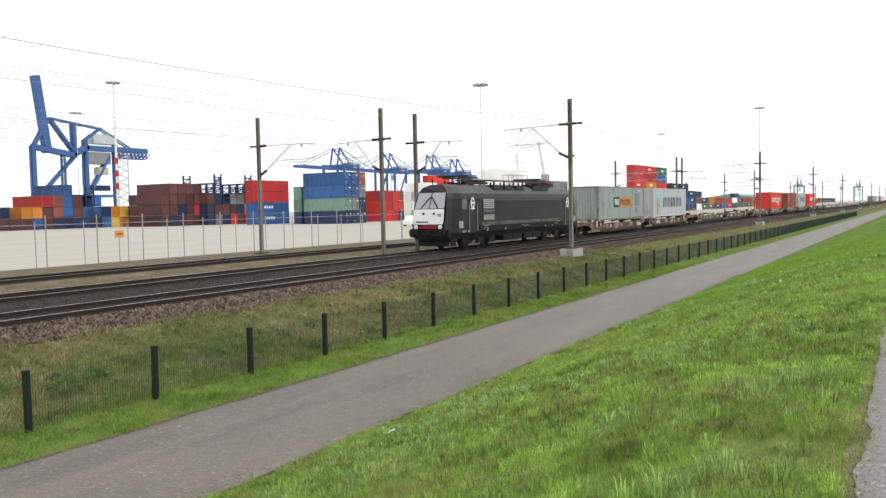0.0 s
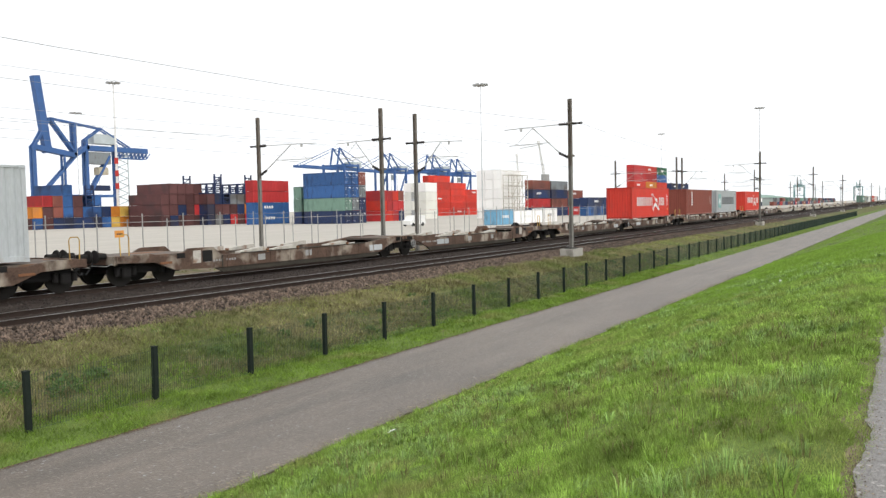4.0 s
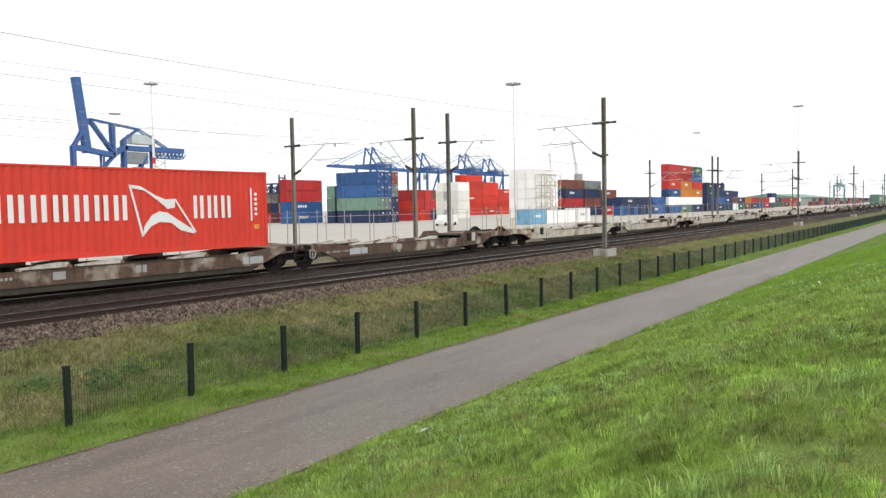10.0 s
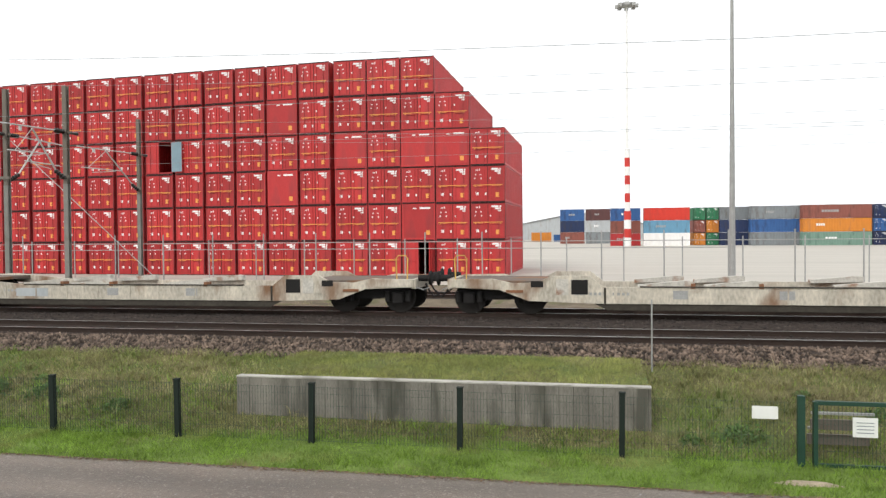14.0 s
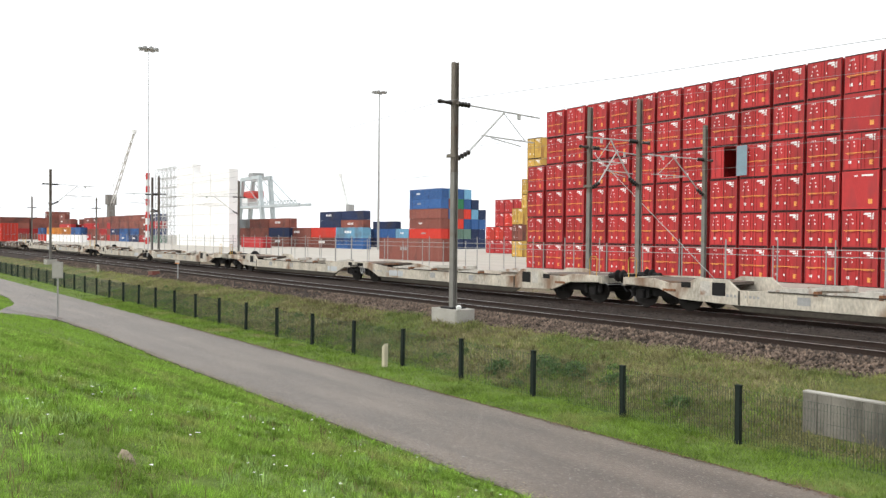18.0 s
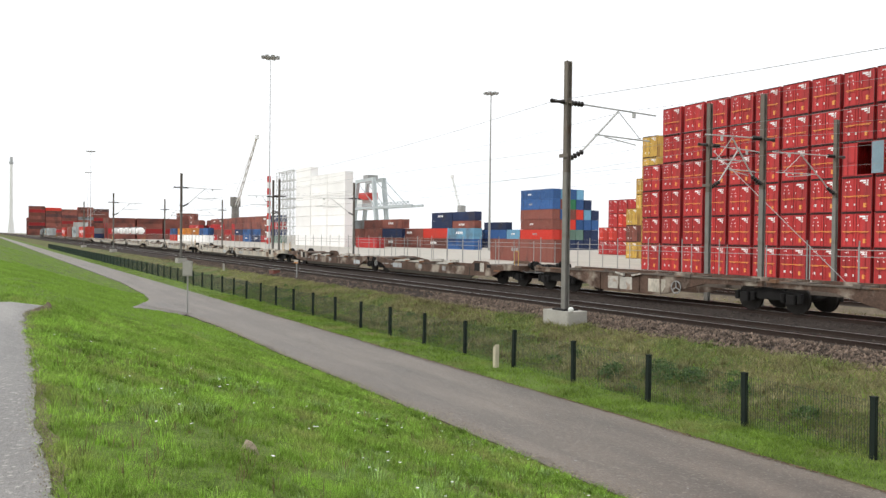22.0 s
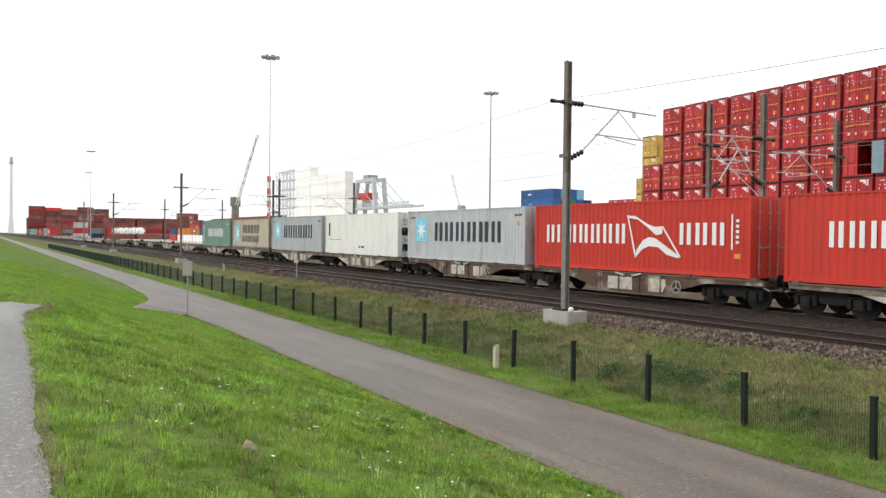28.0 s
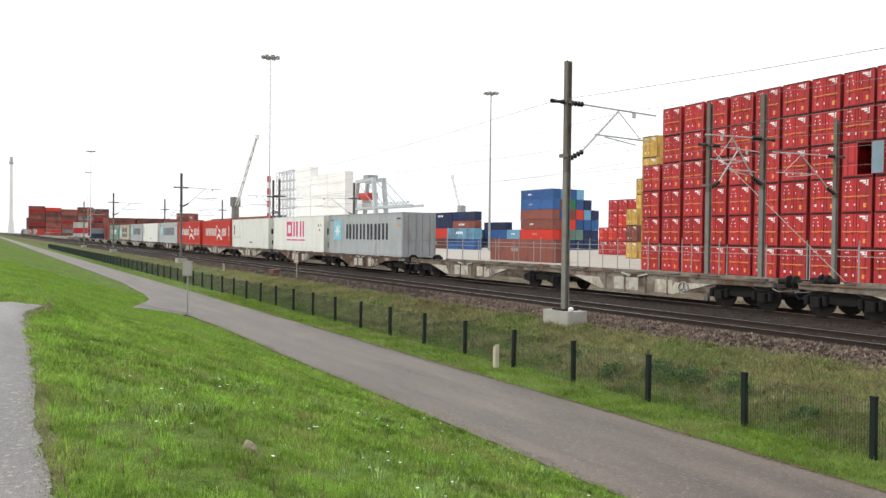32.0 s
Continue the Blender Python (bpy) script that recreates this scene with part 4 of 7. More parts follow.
LOADS = (
    (61.35, "aqua", "panels", 2.896, False, "weathered pale green container with blue and orange logo panels"),
    (76.75, "silver", "star_faded", 2.896, False, "weathered grey container with worn blue emblem and black lettering"),
    (145.55, "brightred", "serif", 2.896, False, "bright red container with white serif lettering"),
    (164.8, "rustred", "upright", 2.896, False, "brown container with upright white lettering"),
    (179.7, "silver", "star_teal", 2.896, False, "light grey container with star emblem and dark lettering"),
    (198.6, "brightred", "serif", 2.896, False, "bright red container with white serif lettering"),
    (456.0, "teal", "words", 2.896, False, "green container with white lettering"),
    (469.1, "cream", "two_lines", 2.896, False, "rust-stained cream container with star emblem and two lines of lettering"),
    (482.1, "silver", "star", 2.896, False, "light grey container with star emblem and dark lettering"),
    (495.1, "reefer", "mark", 2.896, True, "white refrigerated container with smooth sides"),
    (508.6, "silver", "star", 2.896, False, "light grey container with star emblem and dark lettering"),
    (521.6, "brightred", "serif_wide", 2.896, False, "bright red container with white serif lettering"),
    (535.1, "brightred", "serif", 2.896, False, "bright red container with white serif lettering"),
    (548.0, "reefer", "mark", 2.896, True, "white refrigerated container with small black marks"),
    (561.6, "reefer", "big", 2.896, True, "white refrigerated container with large magenta lettering"),
    (574.7, "silver", "star", 2.896, False, "light grey container with star emblem and dark lettering"),
)
for u, colour, kind, h, plain, label in LOADS:
    c = container(pose(0, 0, 0), colour, label, CL, h, plain, "containers on the train", "bright")
    dress(c, kind, h)
    travel(c, u, RAIL_TOP + 1.07)

# ---- the electric locomotive ----
def loco():
    t = thing("electric_locomotive", pose(0, 0, 0), "black electric locomotive with white cab nose and lowered pantographs", "locomotive")
    L = 20.2
    ring = [(-1.32, 0.62), (-1.49, 1.0), (-1.49, 2.95), (-1.38, 3.25), (-1.05, 3.62), (-0.6, 3.78), (0.6, 3.78), (1.05, 3.62), (1.38, 3.25), (1.49, 2.95), (1.49, 1.0), (1.32, 0.62)]

    def nose(z):
        return float(np.interp(z, [0.5, 1.0, 1.5, 2.3, 3.45, 3.65, 3.8], [0.62, 0.5, 0.46, 0.62, 1.08, 1.2, 1.5]))

    st = []
    for x, k in ((0.0, 0.7), (0.55, 0.88), (1.6, 1.0), (L / 2, 1.0), (L - 1.6, 1.0), (L - 0.55, 0.88), (L, 0.7)):
        r = []
        for y, z in ring:
            a = x
            if x < 0.1:
                a = nose(z)
            elif x < 0.6:
                a = nose(z) + 0.25
            elif x < 1.7:
                a = nose(z) + 0.85
            elif x > L - 0.1:
                a = L - nose(z)
            elif x > L - 0.6:
                a = L - nose(z) - 0.25
            elif x > L - 1.7:
                a = L - nose(z) - 0.85
            r.append((a, y * k, z))
        st.append(r)
    n = len(ring)
    body, roof = Shape(), Shape()
    for q in range(len(st) - 1):
        for i in range(n):
            j = (i + 1) % n
            (roof if 3 <= i <= 7 else body).add([st[q][i], st[q + 1][i], st[q + 1][j], st[q][j]], [(0, 1, 2, 3)])
    for r in (st[0], st[-1]):
        body.add(r, [tuple(range(n))])
    part("body", body, m_loco, t)
    part("roof", roof, m_locoroof, t, "dull grey roof")
    for way, x in ((1, 0.0), (-1, L)):
        def at(z, out):
            return x + way * (nose(z) - out)
        ws = Shape().add([(at(2.4, 0.014), -1.0, 2.4), (at(2.4, 0.014), 1.0, 2.4), (at(3.3, 0.014), 0.9, 3.3), (at(3.3, 0.014), -0.9, 3.3)], [(0, 1, 2, 3)])
        part("windscreen", ws, m_screen, t, "windscreen with the sky's reflection painted into its colour")
        for y in (-0.35, 0.35):
            part("wiper", Shape().bar((at(2.45, 0.04), y * 1.6, 2.45), (at(3.05, 0.05), y * 0.15, 3.05), 0.05), m_black, t)
            part("nose_mark", Shape().box(min(at(2.1, 0.02), at(2.1, 0.035)), max(at(2.1, 0.02), at(2.1, 0.035)), y - 0.07, y + 0.07, 2.05, 2.17), m_bars, t)
        part("windscreen_pillar", Shape().bar((at(2.4, 0.02), 0, 2.4), (at(3.3, 0.02), 0, 3.3), 0.04), m_black, t)
        part("front_mark", Shape().box(min(at(2.0, 0.02), at(2.0, 0.03)), max(at(2.0, 0.02), at(2.0, 0.03)), -0.85, -0.6, 1.9, 2.1), m_faded, t)
        part("roof_horn", Shape().lathe((x + way * 1.5, 0.3, 3.75), (0, 0, 1), [(0, 0.03), (0.35, 0.03), (0.36, 0.015), (0.6, 0.01)], 8), m_dark, t)
        part("front_step", Shape().box(min(x + way * 0.75, x + way * 1.15), max(x + way * 0.75, x + way * 1.15), -1.42, -1.3, 0.25, 0.72), m_dark, t)
        ns = Shape()
        rows_ = [(1.5, 0.98), (1.6, 1.03), (1.9, 1.03), (2.3, 1.02), (2.36, 0.98)]
        for (za, wa), (zb, wb) in zip(rows_, rows_[1:]):
            ns.add([(at(za, 0.016), -wa, za), (at(za, 0.016), wa, za), (at(zb, 0.016), wb, zb), (at(zb, 0.016), -wb, zb)], [(0, 1, 2, 3)])
        part("nose_panel", ns, m_white, t, "white cab nose panel")
        rs = Shape().add([(at(1.24, 0.016), -0.6, 1.24), (at(1.24, 0.016), 0.6, 1.24), (at(1.46, 0.016), 0.6, 1.46), (at(1.46, 0.016), -0.6, 1.46)], [(0, 1, 2, 3)])
        part("nose_stripe", rs, m_noser, t, "dark red stripe")
        for y in (-0.82, 0.82):
            part("lamp_frame", Shape().lathe((at(1.35, -0.03), y, 1.35), (-way, 0, 0), [(0, 0.19), (0.05, 0.19)], 14), m_dark, t)
            lp = Shape().lathe((at(1.35, 0.0), y, 1.35), (-way, 0, 0), [(0.02, 0.13), (0.06, 0.12)], 12)
            part("headlight", lp, m_lamp, t, "clear round headlight")
        nb = Shape()
        for i in range(7):
            nb.box(min(at(1.62, 0.02), at(1.62, 0.03)), max(at(1.62, 0.02), at(1.62, 0.03)), 0.0 + i * 0.12, 0.08 + i * 0.12, 1.58, 1.68)
        part("lettering", nb, m_bars, t)
        bb = Shape().box(min(x + way * 0.55, x + way * 0.95), max(x + way * 0.55, x + way * 0.95), -1.3, 1.3, 0.75, 1.18)
        part("buffer_beam", bb, m_dark, t)
        pl = Shape().box(min(x + way * 1.0, x + way * 1.15), max(x + way * 1.0, x + way * 1.15), -1.0, 1.0, 0.22, 0.76)
        part("snow_plough", pl, m_black, t)
        for y in (-0.875, 0.875):
            bf = Shape().lathe((x + way * 0.6, y, 1.05), (-way, 0, 0), [(0, 0.13), (0.26, 0.13)], 14)
            head = [(y - 0.3, 0.92), (y - 0.24, 0.86), (y + 0.24, 0.86), (y + 0.3, 0.92), (y + 0.3, 1.18), (y + 0.24, 1.24), (y - 0.24, 1.24), (y - 0.3, 1.18)]
            bf.front(head, min(x + way * 0.27, x + way * 0.35), max(x + way * 0.27, x + way * 0.35))
            part("buffer", bf, m_dark, t)
        part("coupling", Shape().bar((x + way * 0.6, 0, 1.0), (x + way * 0.2, 0, 1.0), 0.15, 0.2), m_dark, t)
    W = -1.49
    for i in range(11):
        z = 1.66 + i * 0.115
        lou = Shape()
        lou.add([(4.2, W - 0.06, z), (16.1, W - 0.06, z), (16.1, W - 0.004, z + 0.1), (4.2, W - 0.004, z + 0.1), (4.2, W - 0.004, z), (16.1, W - 0.004, z)], [(0, 1, 2, 3), (4, 5, 1, 0)])
        part("louvre", lou, m_loco, t)
    pan = Shape()
    for i in range(11):
        z = 1.66 + i * 0.115
        pan.add([(4.3, W - 0.065, z), (5.65, W - 0.065, z), (5.65, W - 0.014, z + 0.09), (4.3, W - 0.014, z + 0.09)], [(0, 1, 2, 3)])
    tagged(part("owner_panel", pan, m_faded, t, "faded grey panel on the louvres"), kind="stuff")
    own = Shape()
    for i in range(5):
        own.box(4.36 + i * 0.25, 4.54 + i * 0.25, W - 0.074, W - 0.066, 1.98, 2.16)
        own.box(4.36 + i * 0.25, 4.54 + i * 0.25, W - 0.074, W - 0.066, 2.24, 2.33)
    tagged(part("owner_lettering", own, m_bars, t), kind="stuff")
    text = Shape()
    for i, q in enumerate((4.3, 4.55, 4.8, 9.6, 9.9, 10.2, 10.5, 14.9, 15.3)):
        text.box(q, q + 0.17, W - 0.03, W - 0.021, 1.12 + 0.06 * (i % 2), 1.17 + 0.06 * (i % 2))
    for q in (1.0, 1.25, 1.6, 3.9, 6.3, 12.4, 13.6):
        text.box(q + 0.8, q + 0.95, W - 0.03, W - 0.021, 0.98, 1.1)
    tagged(part("small_lettering", text, m_faded, t), kind="stuff")
    for x in (2.65, 16.9):
        d = part("cab_door", Shape().box(x, x + 0.72, W - 0.012, W, 0.95, 3.0), m_loco, t)
        part("door_window", Shape().box(x + 0.14, x + 0.58, W - 0.018, W - 0.012, 2.2, 2.8), m_glass, d)
        for a in (x - 0.12, x + 0.84):
            part("handrail", Shape().bar((a, W - 0.07, 1.0), (a, W - 0.07, 2.6), 0.035, n=6), m_galv, d)
    for x in (1.8, 17.9):
        part("cab_side_window", Shape().box(x, x + 0.55, W - 0.012, W, 2.3, 2.9), m_glass, t)
    for x in (3.01, 17.26):
        oval = [(x + 0.22 * math.cos(q * math.pi / 10), 2.68 + 0.34 * math.sin(q * math.pi / 10)) for q in range(20)]
        hole = [(x + 0.12 * math.cos(q * math.pi / 10), 2.68 + 0.24 * math.sin(q * math.pi / 10)) for q in range(20)]
        part("emblem", Shape().side(oval, W - 0.024, W - 0.019), m_whitebars, t, "white oval emblem")
        part("emblem_core", Shape().side(hole, W - 0.028, W - 0.0245), m_loco, t)
        part("emblem_bar", Shape().box(x - 0.28, x + 0.28, W - 0.031, W - 0.0285, 2.64, 2.73), m_whitebars, t)
        part("emblem_foot", Shape().box(x - 0.26, x + 0.26, W - 0.024, W - 0.019, 2.32, 2.38), m_whitebars, t)
    for x, w, h2 in ((1.45, 0.45, 0.4), (4.4, 0.7, 0.12), (7.4, 0.22, 0.2), (15.2, 0.6, 0.12), (18.35, 0.4, 0.36)):
        part("notice_plate", Shape().box(x, x + w, W - 0.01, W, 1.25 if w > 0.3 else 1.02, 1.25 + h2 if w > 0.3 else 1.02 + h2), m_faded, t)
    part("side_skirt", Shape().box(3.8, 16.4, W - 0.02, W + 0.1, 1.0, 1.3), m_dark, t)
    part("skirt_strip", Shape().box(4.1, 16.1, W - 0.035, W + 0.1, 1.34, 1.54), m_skirt, t, "dusty grey strip below the louvres")
    for x in (4.4, 15.8):
        b = part("bogie", Shape().side([(x - 1.9, 0.45), (x - 1.9, 0.7), (x - 0.6, 0.9), (x + 0.6, 0.9), (x + 1.9, 0.7), (x + 1.9, 0.45), (x + 0.9, 0.5), (x, 0.38), (x - 0.9, 0.5)], -1.2, -1.02), m_dark, t)
        part("far_side_frame", Shape().side([(x - 1.9, 0.45), (x - 1.9, 0.7), (x + 1.9, 0.7), (x + 1.9, 0.45)], 1.02, 1.2), m_dark, b)
        for a in (x - 1.3, x + 1.3):
            w = Shape()
            wheelset(w, a, 0.62)
            part("wheelset", w, m_wheel, b)
            bx = Shape().box(a - 0.24, a + 0.24, -1.3, -1.18, 0.4, 0.85, 0.05)
            bx.lathe((a - 0.45, -1.15, 0.5), (0, 0, 1), [(0, 0.12), (0.5, 0.12)], 10)
            bx.lathe((a + 0.45, -1.15, 0.5), (0, 0, 1), [(0, 0.12), (0.5, 0.12)], 10)
            part("axle_box", bx, m_dark, b)
    bl = Shape()
    for x in (7.2, 8.6, 10.2, 11.6):
        bl.box(x, x + 1.25, -1.35, 1.35, 0.3, 0.98)
    part("underfloor_gear", bl, m_dark, t)
    gear = Shape()
    for x in (2.1, 3.9, 5.4, 13.3, 15.3, 17.4):
        gear.box(x, x + 0.75, -1.32, -1.1, 0.28, 0.9, 0.05)
    for x in (3.1, 5.7, 14.5, 17.1):
        gear.bar((x, -1.25, 0.3), (x + 0.35, -1.25, 0.95), 0.1)
    gear.bar((1.2, -1.3, 0.82), (19.0, -1.3, 0.82), 0.09, n=6)
    tagged(part("brake_gear", gear, m_dark, t), kind="stuff")
    for x in (2.3, 16.6):
        st2 = Shape()
        for z in (0.35, 0.65, 0.92):
            st2.box(x + 0.3, x + 0.95, -1.5, -1.3, z, z + 0.04)
        part("cab_steps", st2, m_dark, t)
    for x0, x1 in ((3.1, 6.9), (13.3, 17.1)):
        base = Shape().box(x1 - 1.6, x1 - 0.6, -0.6, 0.6, 3.86, 4.05)
        base = part("pantograph", base, m_black, t, "folded dark pantograph")
        for y in (-0.575, 0.575):
            part("base_rail", Shape().box(x0 + 0.6, x1 - 0.4, y - 0.075, y + 0.075, 3.86, 3.98), m_black, base)
        for y in (-0.55, 0.55):
            part("upper_arm", Shape().bar((x0, y, 4.2), (x1 - 1.2, y * 0.6, 4.24), 0.11), m_black, base)
            part("lower_arm", Shape().bar((x1 - 1.2, y * 0.6, 4.1), (x0 + 1.0, y * 0.5, 4.08), 0.09), m_black, base)
        for k in range(2):
            part("contact_strip", Shape().bar((x0 + k * 0.45, -0.95, 4.3), (x0 + k * 0.45, 0.95, 4.3), 0.09), m_black, base)
    ins = Shape()
    for x in (3.2, 4.8, 6.3, 7.6, 9.0, 10.4, 11.8, 13.2, 14.6, 16.2):
        for y in (-0.5, 0.5):
            part("roof_insulator", Shape().lathe((x, y, 3.74), (0, 0, 1), [(0, 0.05), (0.05, 0.09), (0.1, 0.05), (0.15, 0.09), (0.2, 0.05), (0.25, 0.08), (0.3, 0.05)], 8), m_insul, t)
    ins.bar((5.5, -0.5, 4.1), (14.5, -0.5, 4.1), 0.09)
    ins.bar((6.0, 0.45, 4.16), (14.0, 0.45, 4.16), 0.09)
    tagged(part("roof_cable", ins, m_insul, t), kind="stuff")
    for x in (6.2, 7.7, 9.4, 12.0, 13.3):
        part("roof_hatch", Shape().box(x, x + 1.2, -1.22, 1.22, 3.5, 3.8), m_loco, t)
    return t


travel(loco(), 36.9, RAIL_TOP)

# ---- the terminal: stacked containers ----
YARD_Z = 0.47
RY, RP, RH = 54.0, 2.497, 2.591
END_MESH = {}


def end_marks():
    """White and yellow lettering bars, door seals and painted gap shade on a container's doors, built once."""
    if not END_MESH:
        w, y, o = Shape(), Shape(), Shape()
        for a, b, z, h in ((-0.85, 0.16, 2.2, 0.1), (-0.62, 0.06, 2.2, 0.14), (-0.9, 0.1, 1.9, 0.07), (-0.55, 0.1, 1.9, 0.07), (0.2, 0.72, 2.24, 0.13), (0.5, 0.4, 2.1, 0.12), (0.7, 0.2, 1.95, 0.12), (-0.85, 0.2, 0.5, 0.2), (-0.2, 0.1, 0.5, 0.16), (-0.95, 0.07, 1.62, 0.1), (-0.5, 0.07, 1.62, 0.1), (0.14, 0.08, 1.6, 0.12)):
            w.box(0.055, 0.067, a, a + b, z, z + h)
        y.box(0.108, 0.118, -1.05, 1.05, 1.18, 1.23)
        y.box(0.066, 0.07, -0.95, -0.4, 1.1, 1.17)
        y.box(0.066, 0.07, 0.15, 0.9, 1.1, 1.16)
        o.box(0.064, 0.07, 0.55, 0.82, 0.36, 0.68)
        g = Shape()
        for b, w_ in ((-1.225, 0.03), (-0.02, 0.035), (1.195, 0.03)):
            g.box(0.05, 0.064, b, b + w_, 0.12, 2.47)
        # bars at foot and head paint the shade in the gaps between tiers
        for z, h_ in ((0.0, 0.075), (2.52, 0.065)):
            g.box(0.05, 0.0755, -1.2, 1.2, z, z + h_)
        END_MESH["g"] = g.mesh("door_gasket")
        END_MESH["w"], END_MESH["y"], END_MESH["o"] = w.mesh("white_mark"), y.mesh("yellow_band"), o.mesh("orange_plate")
    return END_MESH


def red_box(x, row, rear, group, back=0.0, turn=0.0):
    """A red container whose end faces the railway. x: its right edge; back: how far its row has receded."""
    m = pose(x, RY + back, YARD_Z + row * (RH + 0.012), 0, 0, turn) @ pose(-CW / 2, CL + random.uniform(-0.05, 0.05), 0, 0, 0, -90)
    c = container(m, "red", "red container with white and yellow door lettering in a high stack", CL, RH, False, group, doors=not rear)
    em = end_marks()
    if rear:
        wall = Shape().box(0, 0.06, -1.1, 1.1, 0.17, RH - 0.11)
        e = part("end_panel", wall, PAINT["red"], c)
        e.location = (CL - 0.07, 0, 0)
        k = Shape().box(0, 0.012, 0.1, 0.85, 2.2, 2.32).box(0, 0.012, -0.4, -0.15, 2.2, 2.28)
        tagged(part("white_mark", k, m_whitebars, c), kind="stuff").location = (CL - 0.012, 0, 0)
        part("orange_plate", em["o"], m_yellow, c).location = (CL - 0.07, 0, 0)
    else:
        part("door_gasket", em["g"], m_gasket_shade, c).location = (CL - 0.07, 0, 0)
        tagged(part("white_mark", em["w"], m_whitebars, c), kind="stuff").location = (CL - 0.07, 0, 0)
        part("yellow_band", em["y"], m_yellow, c).location = (CL - 0.07, 0, 0)
        part("orange_plate", em["o"], m_yellow, c).location = (CL - 0.07, 0, 0)
    return c


def open_leaf(c, swung):
    """Open the right-hand door of a red container; swung: laid flat against its neighbour."""
    for o in list(c.children):
        if o.name.startswith(("yellow_band", "white_mark", "orange_plate")):
            bpy.data.objects.remove(o)
    leaf = [o for o in c.children if o.name.startswith("door") and o.matrix_basis[1][1] > 0][0]
    c["label"] = "red container with one door standing open"
    hinge = Vector((CL - 0.02, CW / 2 - 0.1, 0))
    turn = Matrix.Translation(hinge) @ Matrix.Rotation(radians(170 if swung else 86), 4, "Z") @ Matrix.Translation(-hinge)
    leaf.matrix_basis = turn @ leaf.matrix_basis
    if swung:
        lin = Shape().box(-0.02, 0.0, 0.02, CW / 2 - 0.16, 0.19, RH - 0.13)
        part("door_lining", lin, m_lining, leaf, "blue-grey inner face of the open door")


for col in range(5):
    for row in range(4 if col == 0 else 5 if col == 1 else 6):
        b = red_box(-6.53 - col * RP, row, (col, row) in {(4, 3), (2, 3), (1, 3), (2, 1)}, "containers of the red stack")
        if (col, row) == (2, 0):
            open_leaf(b, False)
for col in range(14):
    for row in range(4 if col == 13 else 6):
        run = 2.6 * col + 0.0093 * col * (col - 1)
        b = red_box(-19.3 - run, row, (col, row) in {(1, 2), (1, 4)}, "containers of the red stack", run * 0.079, -4.5)
        if (col, row) == (5, 3):
            open_leaf(b, True)


FAR = []


def yard(x, y, cols, tiers, along=True, length=CL, height=2.591, group="stacked containers of the terminal", gap=0.25, joined=None):
    """A block of containers; tiers: per column, from the ground, a string of colour letters."""
    key = {"r": "red", "h": "brightred", "b": "brown", "s": "silver", "w": "white", "u": "blue", "n": "navy", "y": "yellow", "o": "orange", "g": "green", "G": "grey", "l": "lightblue", "t": "teal", "a": "aqua", "c": "cream", "e": "reefer", "B": "darkbrown"}
    words = {"r": "red", "h": "bright red", "b": "brown", "s": "light grey", "w": "white", "u": "blue", "n": "dark blue", "y": "yellow", "o": "orange", "g": "green", "G": "grey", "l": "light blue", "t": "dark green", "a": "pale green", "c": "cream", "e": "off-white", "B": "dark brown"}
    if joined is None:
        joined = math.hypot(x, y) > 186
    for i in range(cols):
        tier = tiers[i % len(tiers)]
        for k, ch in enumerate(tier):
            if ch == " ":
                continue
            if joined:
                FAR.append((x + (i * (length + gap) if along else i * (CW + 0.08)), y, YARD_Z + k * (height + 0.012), length, height, along, key[ch]))
                continue
            z = YARD_Z + k * (height + 0.012)
            if along:
                m = pose(x + i * (length + gap), y + CW / 2 + random.uniform(-0.06, 0.06), z)
            else:
                m = Matrix.Translation((x + (i + 0.5) * (CW + 0.16), y + length, z)) @ Matrix.Rotation(radians(-90), 4, "Z")
            c = container(m, key[ch], words[ch] + " container stacked in the terminal yard", length, height, False, group, doors=not along)
            if not along:
                part("door_gasket", end_marks()["g"], m_gasket_shade, c).location = (length - 0.07, 0, 0)
                tagged(part("white_mark", END_MESH["w"], m_whitebars, c), kind="stuff").location = (length - 0.07, 0, 0)
            if along and random.random() < 0.55:
                w = random.choice((0.35, 0.5))
                lettering(c, "lettering", length * random.uniform(0.2, 0.4), height * 0.45, (w * 0.8,) * random.randint(3, 6), 0.45, m_faded if random.random() < 0.4 else m_whitebars, FACE, 0.12)


# far rows seen across the open apron
yard(-10.2, 200, 1, ["bnu"], length=6.06, height=2.896, joined=False)
yard(-3.8, 200, 1, ["GsB"], length=6.06, height=2.896, joined=False)
yard(1.9, 165, 1, ["rbu"], length=6.06)
yard(-21.0, 240, 1, ["o"], length=6.06, height=2.896, joined=True)
yard(-14.2, 240, 1, ["u"], length=6.06, height=2.2, joined=True)
yard(8.6, 165, 1, ["wlh"], length=9.1)
yard(18.6, 168, 2, ["obg", "gog"], along=False)
yard(23.7, 166, 1, ["nnG"], length=6.06)
yard(29.0, 163, 1, ["GuG"], length=9.2)
yard(37.9, 160, 1, ["tob"])
yard(50.6, 161, 2, ["nun", "gnn"], along=False)
yard(54.5, 158, 1, ["bnn"])
yard(67.0, 158, 1, ["rGn"], length=6.06)
yard(66.3, 159, 2, ["wGo", "bGo"], along=False)
yard(74.5, 166, 1, ["bn"])
